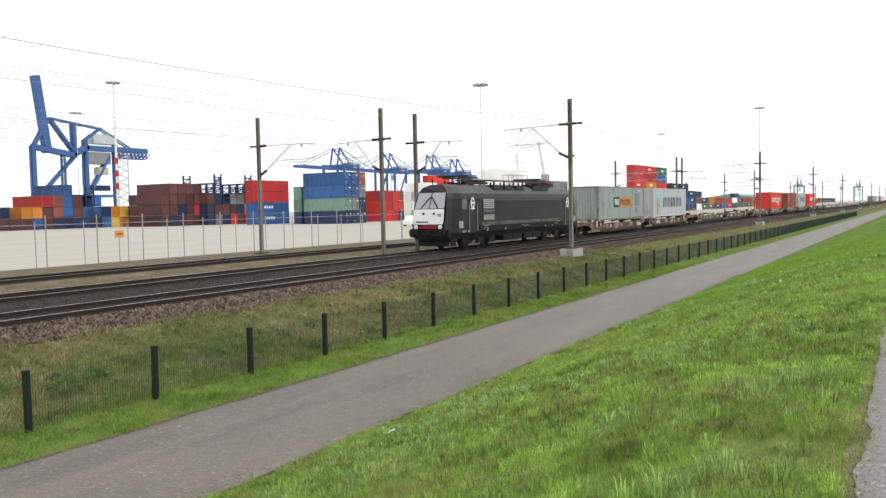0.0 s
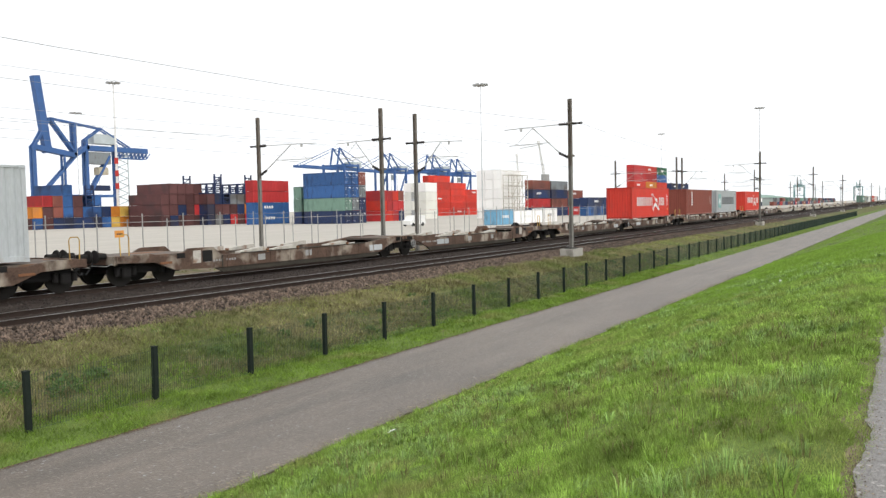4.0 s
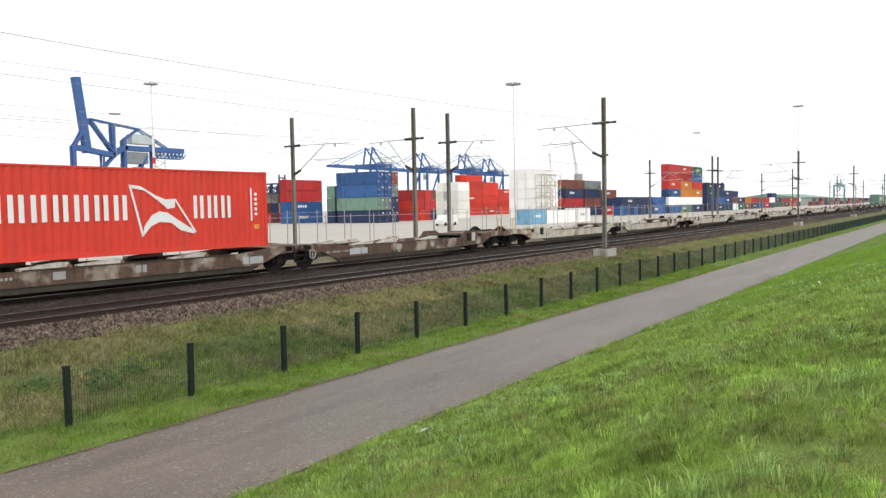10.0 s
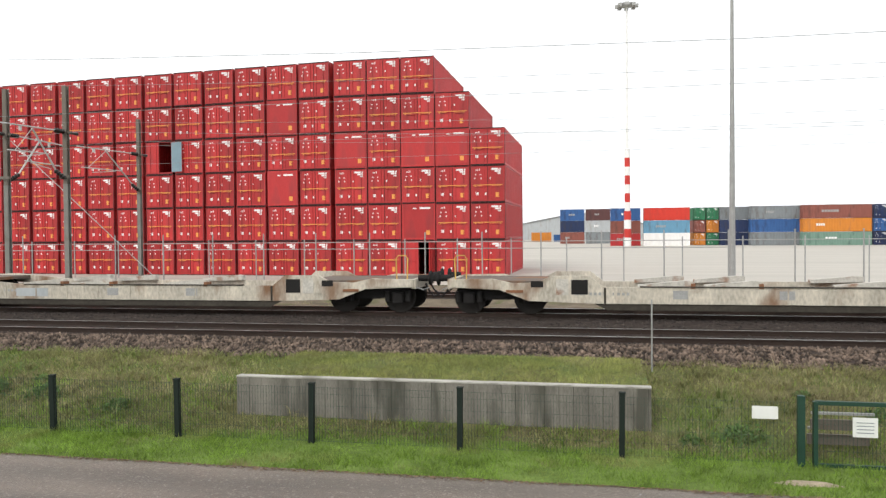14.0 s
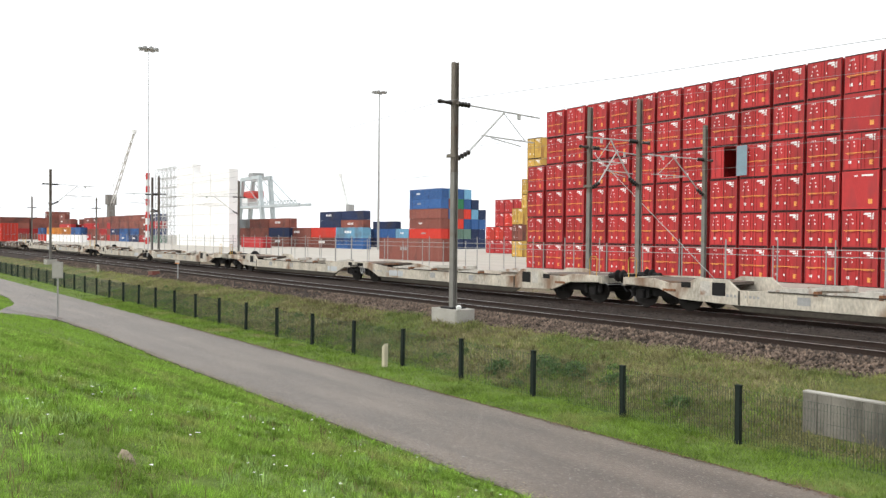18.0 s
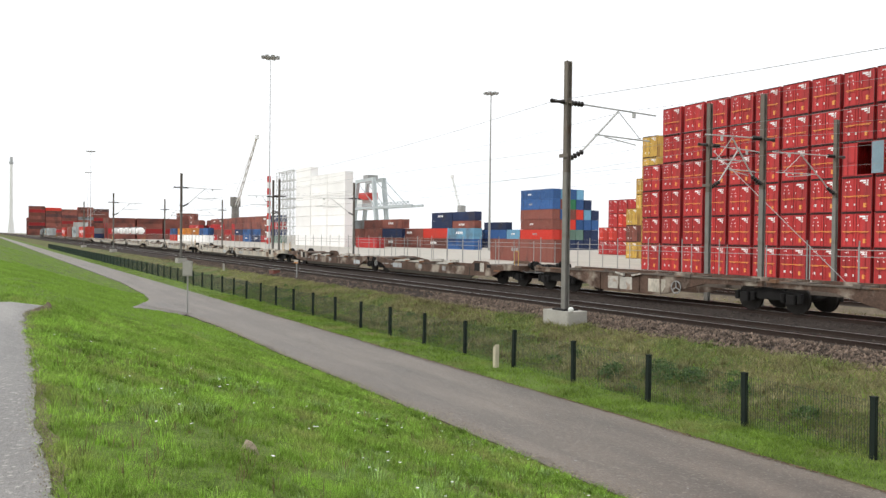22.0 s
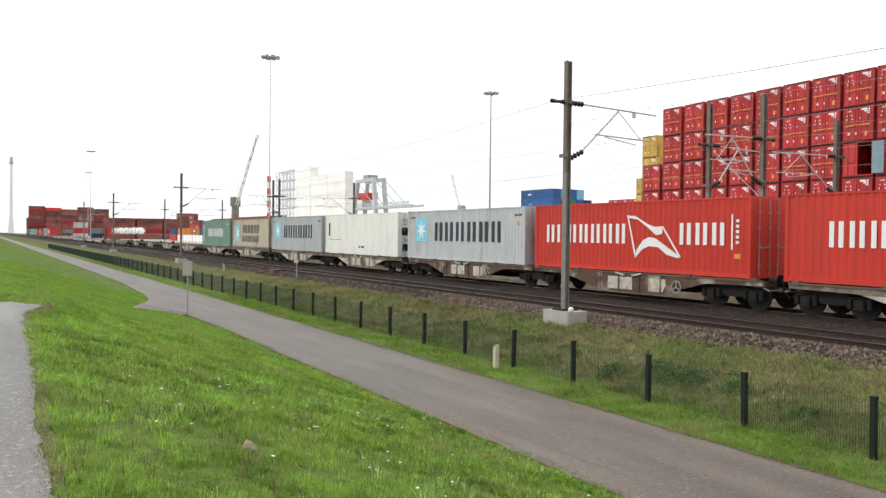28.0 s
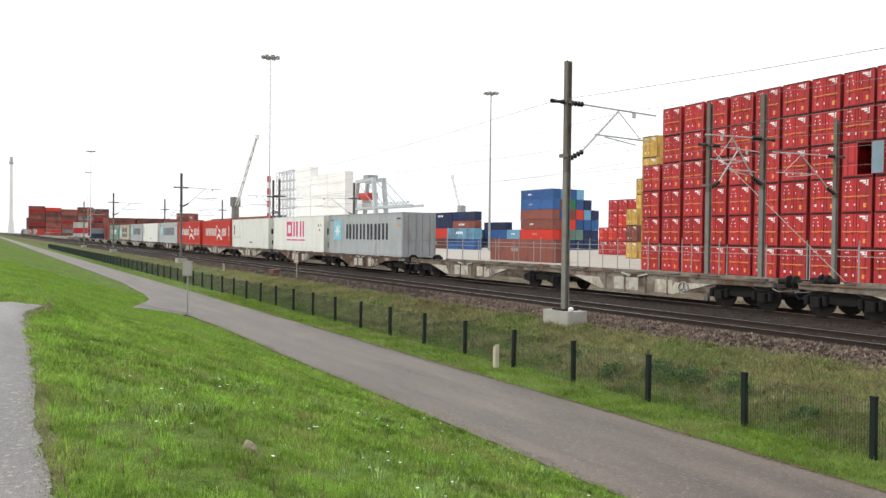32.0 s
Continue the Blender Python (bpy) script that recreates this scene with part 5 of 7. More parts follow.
# the broken rows to the right of them
yard(93.5, 172, 14, ["Bn", "B", "Bo", "uo", "BBr", "nbb", "nuuu", "nBB", "nu", "nuu", "un", "yo", "oy", "BB"], along=False)
yard(123.5, 156, 6, ["BBB", "nBBB", "BnBB", "BBBB", "BrBB", "nnB"], along=False)
yard(135, 153, 6, ["nnB", "GBn", "nB", "rBG", "BnG", "roB"], along=False)
yard(149, 151, 3, ["rBn", "nB", "nnG"], along=False)
yard(134.0, 136, 1, ["uurr"], height=2.65)
# the tall blue block and its neighbours
yard(136.1, 109.9, 3, ["ntuu", "nGuu", "nnGb"], along=False, height=2.896)
yard(137, 123.5, 1, ["ntt"], height=2.896)
yard(151.2, 125, 4, ["nGb", "unub", "nnu", "unrn"], along=False, height=2.65)
yard(160, 121, 3, ["uun", "nuu", "bnu"], along=False)
yard(158, 116, 4, ["rhr", "hrr", "rrh", "nrb"], along=False)
for k in range(3):
    yard(185.8, 120.7 + 2.52 * k, 1, ["sese" if k == 1 else "eeew"], length=6.06)
for k in range(2):
    yard(252, 160 + 2.52 * k, 3, ["hhhhhh", "hhhhh", "hhhh"])
for k in range(3):
    yard(184.8, 96 + 2.55 * k, 1, ["wwwww"])
yard(200, 94, 1, ["nrnb"], joined=True)
yard(213, 94, 2, ["nbnG", "rnb"], joined=True)
yard(206, 80, 4, ["un", "nn", "uu", "un"], joined=True)
yard(243.6, 79, 1, ["uwuhrr"], joined=True)
yard(256, 79, 1, ["twoorh"], joined=True)
yard(268.5, 79, 1, ["nwohug"], joined=True)
yard(286, 79, 1, ["nnnn"], joined=True)
yard(298.5, 79, 2, ["nunn", "nun"], joined=True)
yard(115.5, 61, 1, ["l"], length=6.06)
yard(122, 61, 1, ["w"], height=2.3)
yard(134.6, 61, 1, ["w"], length=6.06)
# left of the red stack
yard(-70.2, 70, 1, ["yyyyyy"], along=False)
yard(-90.5, 87, 1, ["yby"], along=False)
yard(-94.5, 93, 1, ["byyyy"], along=False)
yard(-114.5, 103, 4, ["rh", "rhrr", "rrhr", "byyr"], along=False)
for k, tier in enumerate(("bhbbuu", "nhbubl", "nthbgu", "ntuhul", "nnuln", "nnun")):
    yard(-169.9, 125 + 2.6 * k, 1, [tier], length=13.72, height=2.6, joined=False)
yard(-176.2, 125, 1, ["nl"], length=6.06, height=2.6, joined=False)
yard(-188.6, 125, 1, ["nu"], height=2.6, joined=False)
yard(-88.4, 60, 1, ["b"], length=13.72, height=2.9)
yard(-210, 140, 1, ["unn"], joined=True)
yard(-211, 121, 2, ["bbnn", "bbbn"], joined=True)
yard(-193, 101, 3, ["bb", "bh", "ul"], joined=True)
yard(-228, 100, 3, ["bbG", "rbb", "bnb"], joined=True)
yard(-186, 84, 1, ["r"])
yard(-226, 82, 3, ["wwwwwwww", "wwwwwww", "wwwwwww"], height=2.85)
yard(-342, 96, 5, ["bnbb", "uubb", "nubb", "rbbb", "tnrn"], joined=True)
yard(-395, 99, 4, ["rbrb", "bbrb", "brbb", "rbrb"], joined=True)
yard(-500, 104, 2, ["brbbbb", "bbrbbb"], along=False, joined=True)
yard(-486, 100, 5, ["bbrb", "brbb", "rbrb", "bbrbb", "bbrb"], joined=True)
yard(-334, 70, 4, ["wo", "wo", "wo", "wu"])
yard(-349, 70, 1, ["hu"])
yard(-470, 106, 5, ["brbb", "wnbb", "brb", "bbrb", "nbb"], joined=True)
for k, y in enumerate((34.0, 46.5, 59, 71.5, 84)):
    rows_ = ["bBrbbGbbb", "rbbbBrbbB", "bbBrbbbrb", "brbbbbBbh", "bGbbrbBbb"]
    yard(-745, y, 3, rows_[k:] + rows_[:k], along=False, height=2.75 - 0.12 * (k % 3), joined=True)
yard(-780, 34, 1, ["bbbbbb"], along=False, joined=True)
yard(-405, 37, 2, ["sG", "srs"], along=False, length=6.06, joined=True)
yard(-420, 46, 2, ["Gb", "nGb"], along=False, length=6.06, joined=True)
for y in (53, 66, 79):
    yard(-428, y, 8, ["rbbb", "brbb", "bbrb"], along=False, joined=True)
yard(320, 82, 8, ["rn", "wbn", "gn", "bo", "nr", "ub", "rr", "nw"], joined=True)
for k, y in enumerate((84, 97)):
    yard(545 + 20 * k, y, 22, ["b", "nG", "r", "Gb", "n", "bt"], joined=True)
yard(840, 100, 24, ["tn", "nb", "b", "Gn", "n"], joined=True)
yard(440, 90, 8, ["rn", "gbn", "gn", "bb", "nr", "ob", "rr", "nw"], joined=True)
far_paint = sorted({q[6] for q in FAR})
far_mesh = Shape()
far_idx = []
for x, y, z, L_, h_, al, ch in FAR:
    n0 = len(far_mesh.f)
    w_, d_ = (L_, CW) if al else (CW, L_)
    far_mesh.box(x + 0.07, x + w_ - 0.07, y + 0.07, y + d_ - 0.07, z + 0.02, z + h_ - 0.02)
    for a in (x, x + w_ - 0.16):
        far_mesh.box(a, a + 0.16, y, y + 0.16, z, z + h_)
    far_mesh.box(x, x + 0.16, y + d_ - 0.16, y + d_, z, z + h_)
    far_mesh.box(x + 0.16, x + w_ - 0.16, y + 0.02, y + 0.1, z + 0.02, z + 0.2)
    far_mesh.box(x + 0.16, x + w_ - 0.16, y + 0.02, y + 0.1, z + h_ - 0.12, z + h_ - 0.02)
    far_mesh.box(x + 0.02, x + 0.1, y + 0.16, y + d_ - 0.16, z + 0.02, z + 0.2)
    if al:
        corrugated(far_mesh, x + 0.16, x + L_ - 0.16, y + 0.035, -1, z + 0.2, z + h_ - 0.12, 0.5, 0.05)
    if al and ch not in ("white", "reefer") and random.random() < 0.35:
        c0 = x + L_ * random.uniform(0.2, 0.45)
        for i in range(4):
            far_mesh.box(c0 + i * 0.8, c0 + i * 0.8 + 0.55, y + 0.0, y + 0.03, z + h_ * 0.45, z + h_ * 0.68)
        far_idx += [far_paint.index(ch)] * (len(far_mesh.f) - n0 - 24) + [len(far_paint)] * 24
        n0 = len(far_mesh.f)
    far_idx += [far_paint.index(ch)] * (len(far_mesh.f) - n0)
fo = part("distant_containers", far_mesh, FARPAINT[far_paint[0]])
for c in far_paint[1:]:
    fo.data.materials.append(FARPAINT[c])
fo.data.materials.append(m_whitebars)
fo.data.polygons.foreach_set("material_index", far_idx)
tagged(fo, "distant rows of stacked containers in mixed colours", "containers", kind="stuff")


# ---- folded flat racks, a rack frame and tank containers ----
def flat_rack(x, y, z, tall=1.9):
    t = thing("flat_rack", pose(x, y, z), "dark flat-rack container with upright end frames", "container", "flat racks on the stacks")
    part("base", Shape().box(0, CW, 0, 12.0, 0, 0.3), PAINT["navy"], t)
    for b in (0.0, 11.7):
        f = Shape()
        for a in (0, CW - 0.3):
            f.box(a, a + 0.3, b, b + 0.3, 0.3, tall)
            f.box(a - 0.02, a + 0.34, b - 0.02, b + 0.32, tall, tall + 0.2)
        f.box(0.3, CW - 0.3, b + 0.05, b + 0.25, 0.5, 0.7).box(0.3, CW - 0.3, b + 0.05, b + 0.25, tall - 0.8, tall - 0.5)
        f.bar((0.3, b + 0.15, 0.6), (CW - 0.3, b + 0.15, tall - 0.6), 0.14)
        part("end_frame", f, PAINT["navy"], t)


for x, y, k in ((135.0, 153, 3), (137.6, 153, 3), (140.2, 153, 2), (142.8, 153, 3), (145.4, 153, 3), (148.0, 153, 3), (154.2, 151, 3), (151.6, 151, 2), (114.4, 172, 2)):
    flat_rack(x, y, YARD_Z + k * 2.603, 2.3)
    if k == 2 or x in (137.6, 148.0):
        flat_rack(x, y, YARD_Z + k * 2.603 + 2.52, 2.3)
def reefer_rack(x, y, bays, tall, coat, label):
    """An open steel access rack with a walkway at every tier."""
    t = thing("reefer_rack", pose(x, y, YARD_Z), label, "rack", "access racks")
    for a in range(bays + 1):
        for b in (0, 2.6):
            part("upright", Shape().bar((a * 3.2, b, 0), (a * 3.2, b, tall), 0.13), coat, t)
    for k in range(1, int(tall / 2.86) + 1):
        fl = Shape()
        for b in (0, 2.6):
            fl.bar((0, b, k * 2.86), (bays * 3.2, b, k * 2.86), 0.16)
            fl.bar((0, b, k * 2.86 + 1.0), (bays * 3.2, b, k * 2.86 + 1.0), 0.08)
        for a in range(bays):
            fl.bar((a * 3.2, 0, k * 2.86 - 2.86), (a * 3.2 + 3.2, 0, k * 2.86), 0.1)
        for a in range(bays + 1):
            fl.bar((a * 3.2, 0, k * 2.86), (a * 3.2, 2.6, k * 2.86), 0.14)
        part("walkway", fl, coat, t)


reefer_rack(-243, 81.5, 5, 22.9, m_arm, "pale lattice access rack beside the refrigerated stack")
reefer_rack(184.9, 92.9, 3, 11.5, m_spigot, "rust-stained lattice access rack before the white stack")


def tank_container(x, y, z):
    t = thing("tank_container", pose(x, y, z), "pale tank container in a steel frame", "container", "tank containers")
    part("tank", Shape().lathe((0.2, 1.22, 1.3), (1, 0, 0), [(0, 0.5), (0.25, 1.0), (0.5, 1.12), (5.2, 1.12), (5.45, 1.0), (5.66, 0.5)], 16), PAINT["white"], t)
    f = Shape()
    for a in (0.06, 6.0):
        for b in (0.06, 2.38):
            f.bar((a, b, 0), (a, b, 2.59), 0.12)
        for q in (0.06, 2.53):
            f.bar((a, 0.06, q), (a, 2.38, q), 0.12)
    for b in (0.06, 2.38):
        f.bar((0.06, b, 0.06), (6.0, b, 0.06), 0.12)
    part("frame", f, m_galv, t)


for i in range(5):
    tank_container(-345 + i * 12.4, 46 + 0.3 * i, YARD_Z + 2.6)
    yard(-345 + i * 12.4, 46 + 0.3 * i, 1, ["b"], length=6.06)

# ---- the fence along the path ----
POST_X = [-4.86 - 2.49 * i for i in range(1, 75)] + [-4.86, -2.3, 0.28] + [4.72 + 2.48 * i for i in range(1, 75)]
FY = 12.55
fence = thing("mesh_fence", pose(0, FY, 0), "low green wire-mesh fence with dark posts", "fence")
post_mesh = Shape().box(-0.045, 0.045, -0.045, 0.045, -0.2, 1.03).mesh("post")
cap_mesh = Shape().box(-0.052, 0.052, -0.052, 0.052, 1.03, 1.05).mesh("post_cap")


def wire_panel(w):
    s = Shape()
    n = int(w / 0.05)
    for i in range(n + 1):
        x = w * i / n
        s.box(x - 0.0019, x + 0.0019, -0.003, 0.003, 0.05, 0.98)
    for z in (0.06, 0.26, 0.46, 0.66, 0.86, 0.97):
        s.box(0, w, -0.007, -0.003, z - 0.0016, z + 0.0016)
    return s.mesh("wire_panel")


panel_mesh = wire_panel(2.4)
for i, x in enumerate(POST_X):
    p = part("post", post_mesh, m_wood, fence)
    p.location = (x, 0, 0)
    p.rotation_euler = (random.uniform(-0.012, 0.012), random.uniform(-0.012, 0.012), 0)
    if abs(x) < 40:
        part("post_cap", cap_mesh, m_wood, p)
    if abs(x) < 195:
        q = tagged(part("wire_panel", panel_mesh, m_wire, fence), kind="stuff")
        q.location = (x + 0.04, 0, 0)

# ---- the gate ----
gate = thing("garden_gate", pose(2.9, FY, 0), "dark green steel gate with wire mesh and a white notice", "gate")
for x in (0.0, 0.2, 1.62, 1.82):
    part("gate_post", Shape().box(x - 0.05 if x in (0.0, 1.82) else x - 0.03, x + 0.05 if x in (0.0, 1.82) else x + 0.03, -0.05, 0.05, -0.2, 1.08 if x in (0.0, 1.82) else 1.0), m_green, gate)
part("gate_rail", Shape().box(0.2, 1.62, -0.03, 0.03, 0.95, 1.01), m_green, gate)
part("gate_rail", Shape().box(0.2, 1.62, -0.03, 0.03, 0.02, 0.07), m_green, gate)
gp = tagged(part("wire_panel", wire_panel(1.4), m_wire, gate), kind="stuff")
gp.location = (0.21, 0, 0)
part("lock_box", Shape().box(1.5, 1.66, -0.06, 0.06, 0.75, 0.98), m_green, gate)
steps = thing("timber_steps", pose(3.1, 13.0, 0.05), "weathered timber boards behind the gate", "steps")
for i in range(2):
    part("board", Shape().box(0.05, 0.95, 0.2 * i, 0.2 * i + 0.05, 0.42 - 0.28 * i, 0.58 - 0.28 * i), m_mast, steps)
    part("board", Shape().box(0.05, 0.95, 0.2 * i - 0.03, 0.2 * i + 0.01, 0.66 - 0.28 * i, 0.70 - 0.28 * i), m_galv, steps)


def notice(name, x, y, z0, w, h, label, post=0.0):
    t = thing(name, pose(x, y, 0), label, "sign")
    part("board", Shape().box(0, w, -0.012, 0, z0, z0 + h), m_white, t)
    if post:
        for a in (0.08, w - 0.12):
            part("post", Shape().box(a, a + 0.04, 0.0, 0.04, -0.1, z0 + h), m_galv, t)
    return t


notice("fence_sign", 2.2, FY - 0.03, 0.72, 0.37, 0.19, "blank white enamel sign on the fence")
n2 = notice("gate_notice", 3.6, FY - 0.05, 0.5, 0.34, 0.29, "white lettered notice on the gate")
lt = Shape()
for i in range(4):
    lt.box(0.05, 0.29, -0.016, -0.012, 0.56 + i * 0.05, 0.572 + i * 0.05)
part("lettering", lt, PAINT["grey"], n2)
n3 = notice("letter_sign", 5.05, 12.75, 0.6, 0.3, 0.26, "white sign with the letter B on posts", post=1)
cu = bpy.data.curves.new("letter", "FONT")
cu.body, cu.size, cu.extrude, cu.align_x = "B", 0.16, 0.002, "CENTER"
letter = new("letter", cu)
letter.data.materials.append(m_bars)
letter.parent = n3
letter.matrix_basis = pose(0.15, -0.016, 0.66, 90, 0, 0)

# ---- the retaining wall with its fill ----
WX0, WX1, WY = -6.75, 0.8, 13.62
wall = thing("retaining_wall", pose(0, WY, 0), "weathered grey concrete retaining wall of upright planks", "wall", kind="structure")
x = WX0
i = 0
while x < WX1 - 0.01:
    w = min(0.25, WX1 - x)
    part("plank", Shape().box(x + 0.0025, x + w - 0.0025, random.uniform(-0.006, 0.004), 0.16, -0.3, 0.9), m_wallconc, wall)
    x += w
    i += 1
part("capping", Shape().box(WX0, WX1, -0.012, 0.17, 0.9, 0.925), m_conc, wall, "pale capping strip")
for x in (WX0, WX1 - 0.16):
    part("end_wall", Shape().box(x, x + 0.16, 0.17, 2.7, -0.2, 0.8), m_wallconc, wall)
fill = sheet("fill", list(np.linspace(WX0 + 0.02, WX1 - 0.02, 26)), [WY + 0.15, 14.4, 15.2, 16.0, 17.0], lambda x, y: 0.87 + 0.03 * noise.noise(Vector((x, y * 2, 1))), m_bank, "level grassy fill behind the retaining wall", "ground")

# ---- overhead line ----
def beam_ring(w, d):
    return [(-w, -d), (w, -d), (w, -d + 0.03), (0.02, -d + 0.03), (0.02, d - 0.03), (w, d - 0.03), (w, d), (-w, d), (-w, d - 0.03), (-0.02, d - 0.03), (-0.02, -d + 0.03), (-w, -d + 0.03)]


MAST = Shape().prism(beam_ring(0.095, 0.095), 0, 4.6).mesh("column")
MAST_TOP = Shape().prism(beam_ring(0.085, 0.1), 4.6, 8.3).mesh("upper_column")


def lattice_arm(t, side, reach, z=5.6):
    """Cantilever: stay tube, slanting tube with insulators, registration arm. side: -1 towards the viewer, 1 away."""
    s = Shape()
    y0, y1 = side * 0.12, side * reach
    s.bar((0, y0 + side * 0.55, z + 1.2), (0, y1 + side * 0.4, z + 1.12), 0.055, n=6)
    s.bar((0, y0 + side * 0.5, z - 0.35), (0, y1 * 0.62, z + 1.12), 0.065, n=6)
    s.bar((0, y1 * 0.33, z + 0.25), (0, y1 + side * 0.1, z + 0.2), 0.05, n=6)
    s.bar((0, y1 * 0.62, z + 1.1), (0, y1 * 0.92, z + 0.2), 0.02, n=4)
    s.bar((0, y1 * 0.45, z + 0.2), (0, y1 * 0.85, z + 0.02), 0.03, n=4)
    s.box(-0.02, 0.02, min(y1 * 0.8, y1 * 0.84), max(y1 * 0.8, y1 * 0.84), z + 0.95, z + 1.12)
    part("cantilever", s, m_arm, t, "pale tubular cantilever arm")
    for z0, z1 in ((z + 1.2, z + 1.2), (z - 0.62, z - 0.35)):
        a, b = Vector((0, y0, z0)), Vector((0, y0 + side * 0.55, z1))
        d = (b - a)
        part("insulator", Shape().lathe(a, d, [(d.length * k / 8, 0.04 if k % 2 == 0 else 0.1) for k in range(9)], 8), m_insul, t)


def mast(x, y, arms, base="slab", h=8.3, z0=1.0, near=False):
    t = thing("catenary_mast", pose(x, y, z0), "weathered steel overhead-line mast with tubular cantilever arm", "mast", "overhead-line masts")
    for me, mat, nm in ((MAST, m_mastg, "column"), (MAST_TOP, m_mast, "upper_column")):
        c = part(nm, me, mat, t)
        c.scale = (1, 1, h / 8.3)
    stub = -arms[0][0]
    st = Shape().lathe((0, stub * 0.12, 6.8), (0, stub, 0), [(0, 0.03), (0.05, 0.075), (0.3, 0.05), (0.55, 0.075), (0.6, 0.03)], 8)
    part("feeder_insulator", st, m_insul, t)
    for side, reach in arms:
        lattice_arm(t, side, reach)
    part("base_plate", Shape().box(-0.3, 0.3, -0.3, 0.3, 0.0, 0.05), m_dark, t)
    part("bracket", Shape().box(-0.22, 0.22, -0.16, -0.12, 5.0, 5.12), m_mast, t)
    part("bracket", Shape().box(-0.17, 0.17, -0.05, 0.05, 6.75, 6.83), m_mast, t)
    return t


def footing(x, y, z0, z1):
    f = thing("mast_footing", pose(x, y, 0), "pale concrete footing block under a mast", "footing", "mast footings")
    part("block", Shape().box(-0.66, 0.66, -0.42, 0.42, z0, z1, 0.05), m_conc, f)
    return f


NY = 16.55
for x in (40.05, 97.4, 148.5, 205, 262, 320, 380, 440, -20.0, -77.3, -122, -160):
    mast(x, NY, [(1, 3.6)], h=8.15, z0=1.2)
    footing(x, NY, 0.3, 1.2)
for x, s in ((37.2, 1), (40.8, -1), (101.0, 1), (103.6, -1), (-23.3, 1), (-20.6, -1), (-82.0, 1), (-80.0, -1), (-140, 1), (154.5, -1), (160.5, 1), (212, -1), (268, 1), (330, -1), (400, 1)):
    mast(x, 27.2, [(s, 3.0)], h=8.6, z0=0.86)
for x in (36.1, -23.1, -80.4, 103, -136, 171, 265, 330):
    mast(x, 36.0, [(-1, 4.4)], h=8.6, z0=0.9)


def wire(name, y, z, sag, xs, r):
    t = thing(name, pose(0, y, 0), "thin dark overhead wire", "wire", "overhead wires")
    pts = []
    for a, b in zip(xs, xs[1:]):
        pts += [(a + (b - a) * i / 8, 0, z - sag * i / 2 * (1 - i / 8)) for i in range(8)]
    part("strand", Shape().tube(pts, r), m_wirecu, t)


span = (-160, -122, -77.3, -20, 40.05, 97.4, 148.5, 205, 262, 320)
for y, z in ((19.15, 6.95), (24.2, 6.62), (30.2, 6.62)):
    wire("contact_wire", y, z, 0.0, span, 0.006)
    wire("messenger_wire", y, z + 1.0, 0.7, span, 0.005)
for y, z in ((16.0, 8.0), (27.2, 7.66)):
    wire("feeder_wire", y, z, 0.8, span, 0.007)

# ---- the terminal fence ----
tf = thing("terminal_fence", pose(0, 39.6, 0.85), "galvanised chain-link fence with steel posts", "fence")
tp = Shape().bar((0, 0, 0), (0, 0, 2.75), 0.07, n=8).mesh("post")
tb = Shape().bar((0, 0, 0), (3.0, 0, 0), 0.045, n=6).mesh("rail")
for i in range(-75, 80):
    p = part("post", tp, m_galv, tf)
    p.location = (i * 3.0, 0, 0)
    for z in (2.25, 1.9):
        if abs(i) < 45 and (z > 2 or i < 2):
            r = part("rail", tb, m_galv, tf)
            r.location = (i * 3.0, 0, z)
back = thing("terminal_fence", pose(0, 44.0, 0.5), "galvanised fence of slim posts at the apron's edge", "fence")
for i in range(-30, 45):
    p = part("post", tp, m_galv, back)
    p.location = (i * 3.1 + 1.2, 0, 0)

# ---- tall lamps and the striped pole ----
def flood_mast(x, y, h, w=0.22, label="tall grey floodlight mast", coat=m_pole):
    t = thing("floodlight_mast", pose(x, y, YARD_Z), label, "lamp", "floodlight masts")
    part("pole", Shape().lathe((0, 0, 0), (0, 0, 1), [(0, w * 0.6), (1.2, w * 0.55), (h * 0.5, w * 0.4), (h, w * 0.22)], 10), coat, t)
    s = Shape().lathe((0, 0, h - 0.4), (0, 0, 1), [(0, 0.2), (0.1, 1.1), (0.3, 1.1), (0.4, 0.2)], 14)
    for i in range(8):
        a = math.pi * 2 * i / 8
        s.box(1.4 * math.cos(a) - 0.3, 1.4 * math.cos(a) + 0.3, 1.4 * math.sin(a) - 0.3, 1.4 * math.sin(a) + 0.3, h - 0.3, h + 0.05)
    part("lamp_crown", s, m_galv, t)
    return t


flood_mast(1.8151 * 85, 85, 30.5)
banded = flood_mast(0.7167 * 175, 175, 36.5, 0.75, "tall white floodlight mast with red bands low down", m_white)
for q in (9.6, 12.8, 16.0):
    part("band", Shape().lathe((0, 0, q), (0, 0, 1), [(0, 0.47), (1.5, 0.46)], 12), m_redw, banded, "red painted band")
flood_mast(0.6559 * 225, 225, 35)
flood_mast(5.88 * 50, 50, 36)
flood_mast(3.469 * 110, 110, 37)
flood_mast(-1.4785 * 100, 100, 36, 0.5, "tall grey floodlight mast", m_galv)
flood_mast(-3.0637 * 46, 46, 36)
flood_mast(-9.06 * 38, 38, 36)
flood_mast(-9.31 * 50, 50, 36)
flood_mast(0.156 * 43, 43, 18, 0.3, "slim grey light column behind the fence", m_galv)
sp = thing("striped_pole", pose(5.2, 160, YARD_Z), "red and white striped tall pole", "pole")
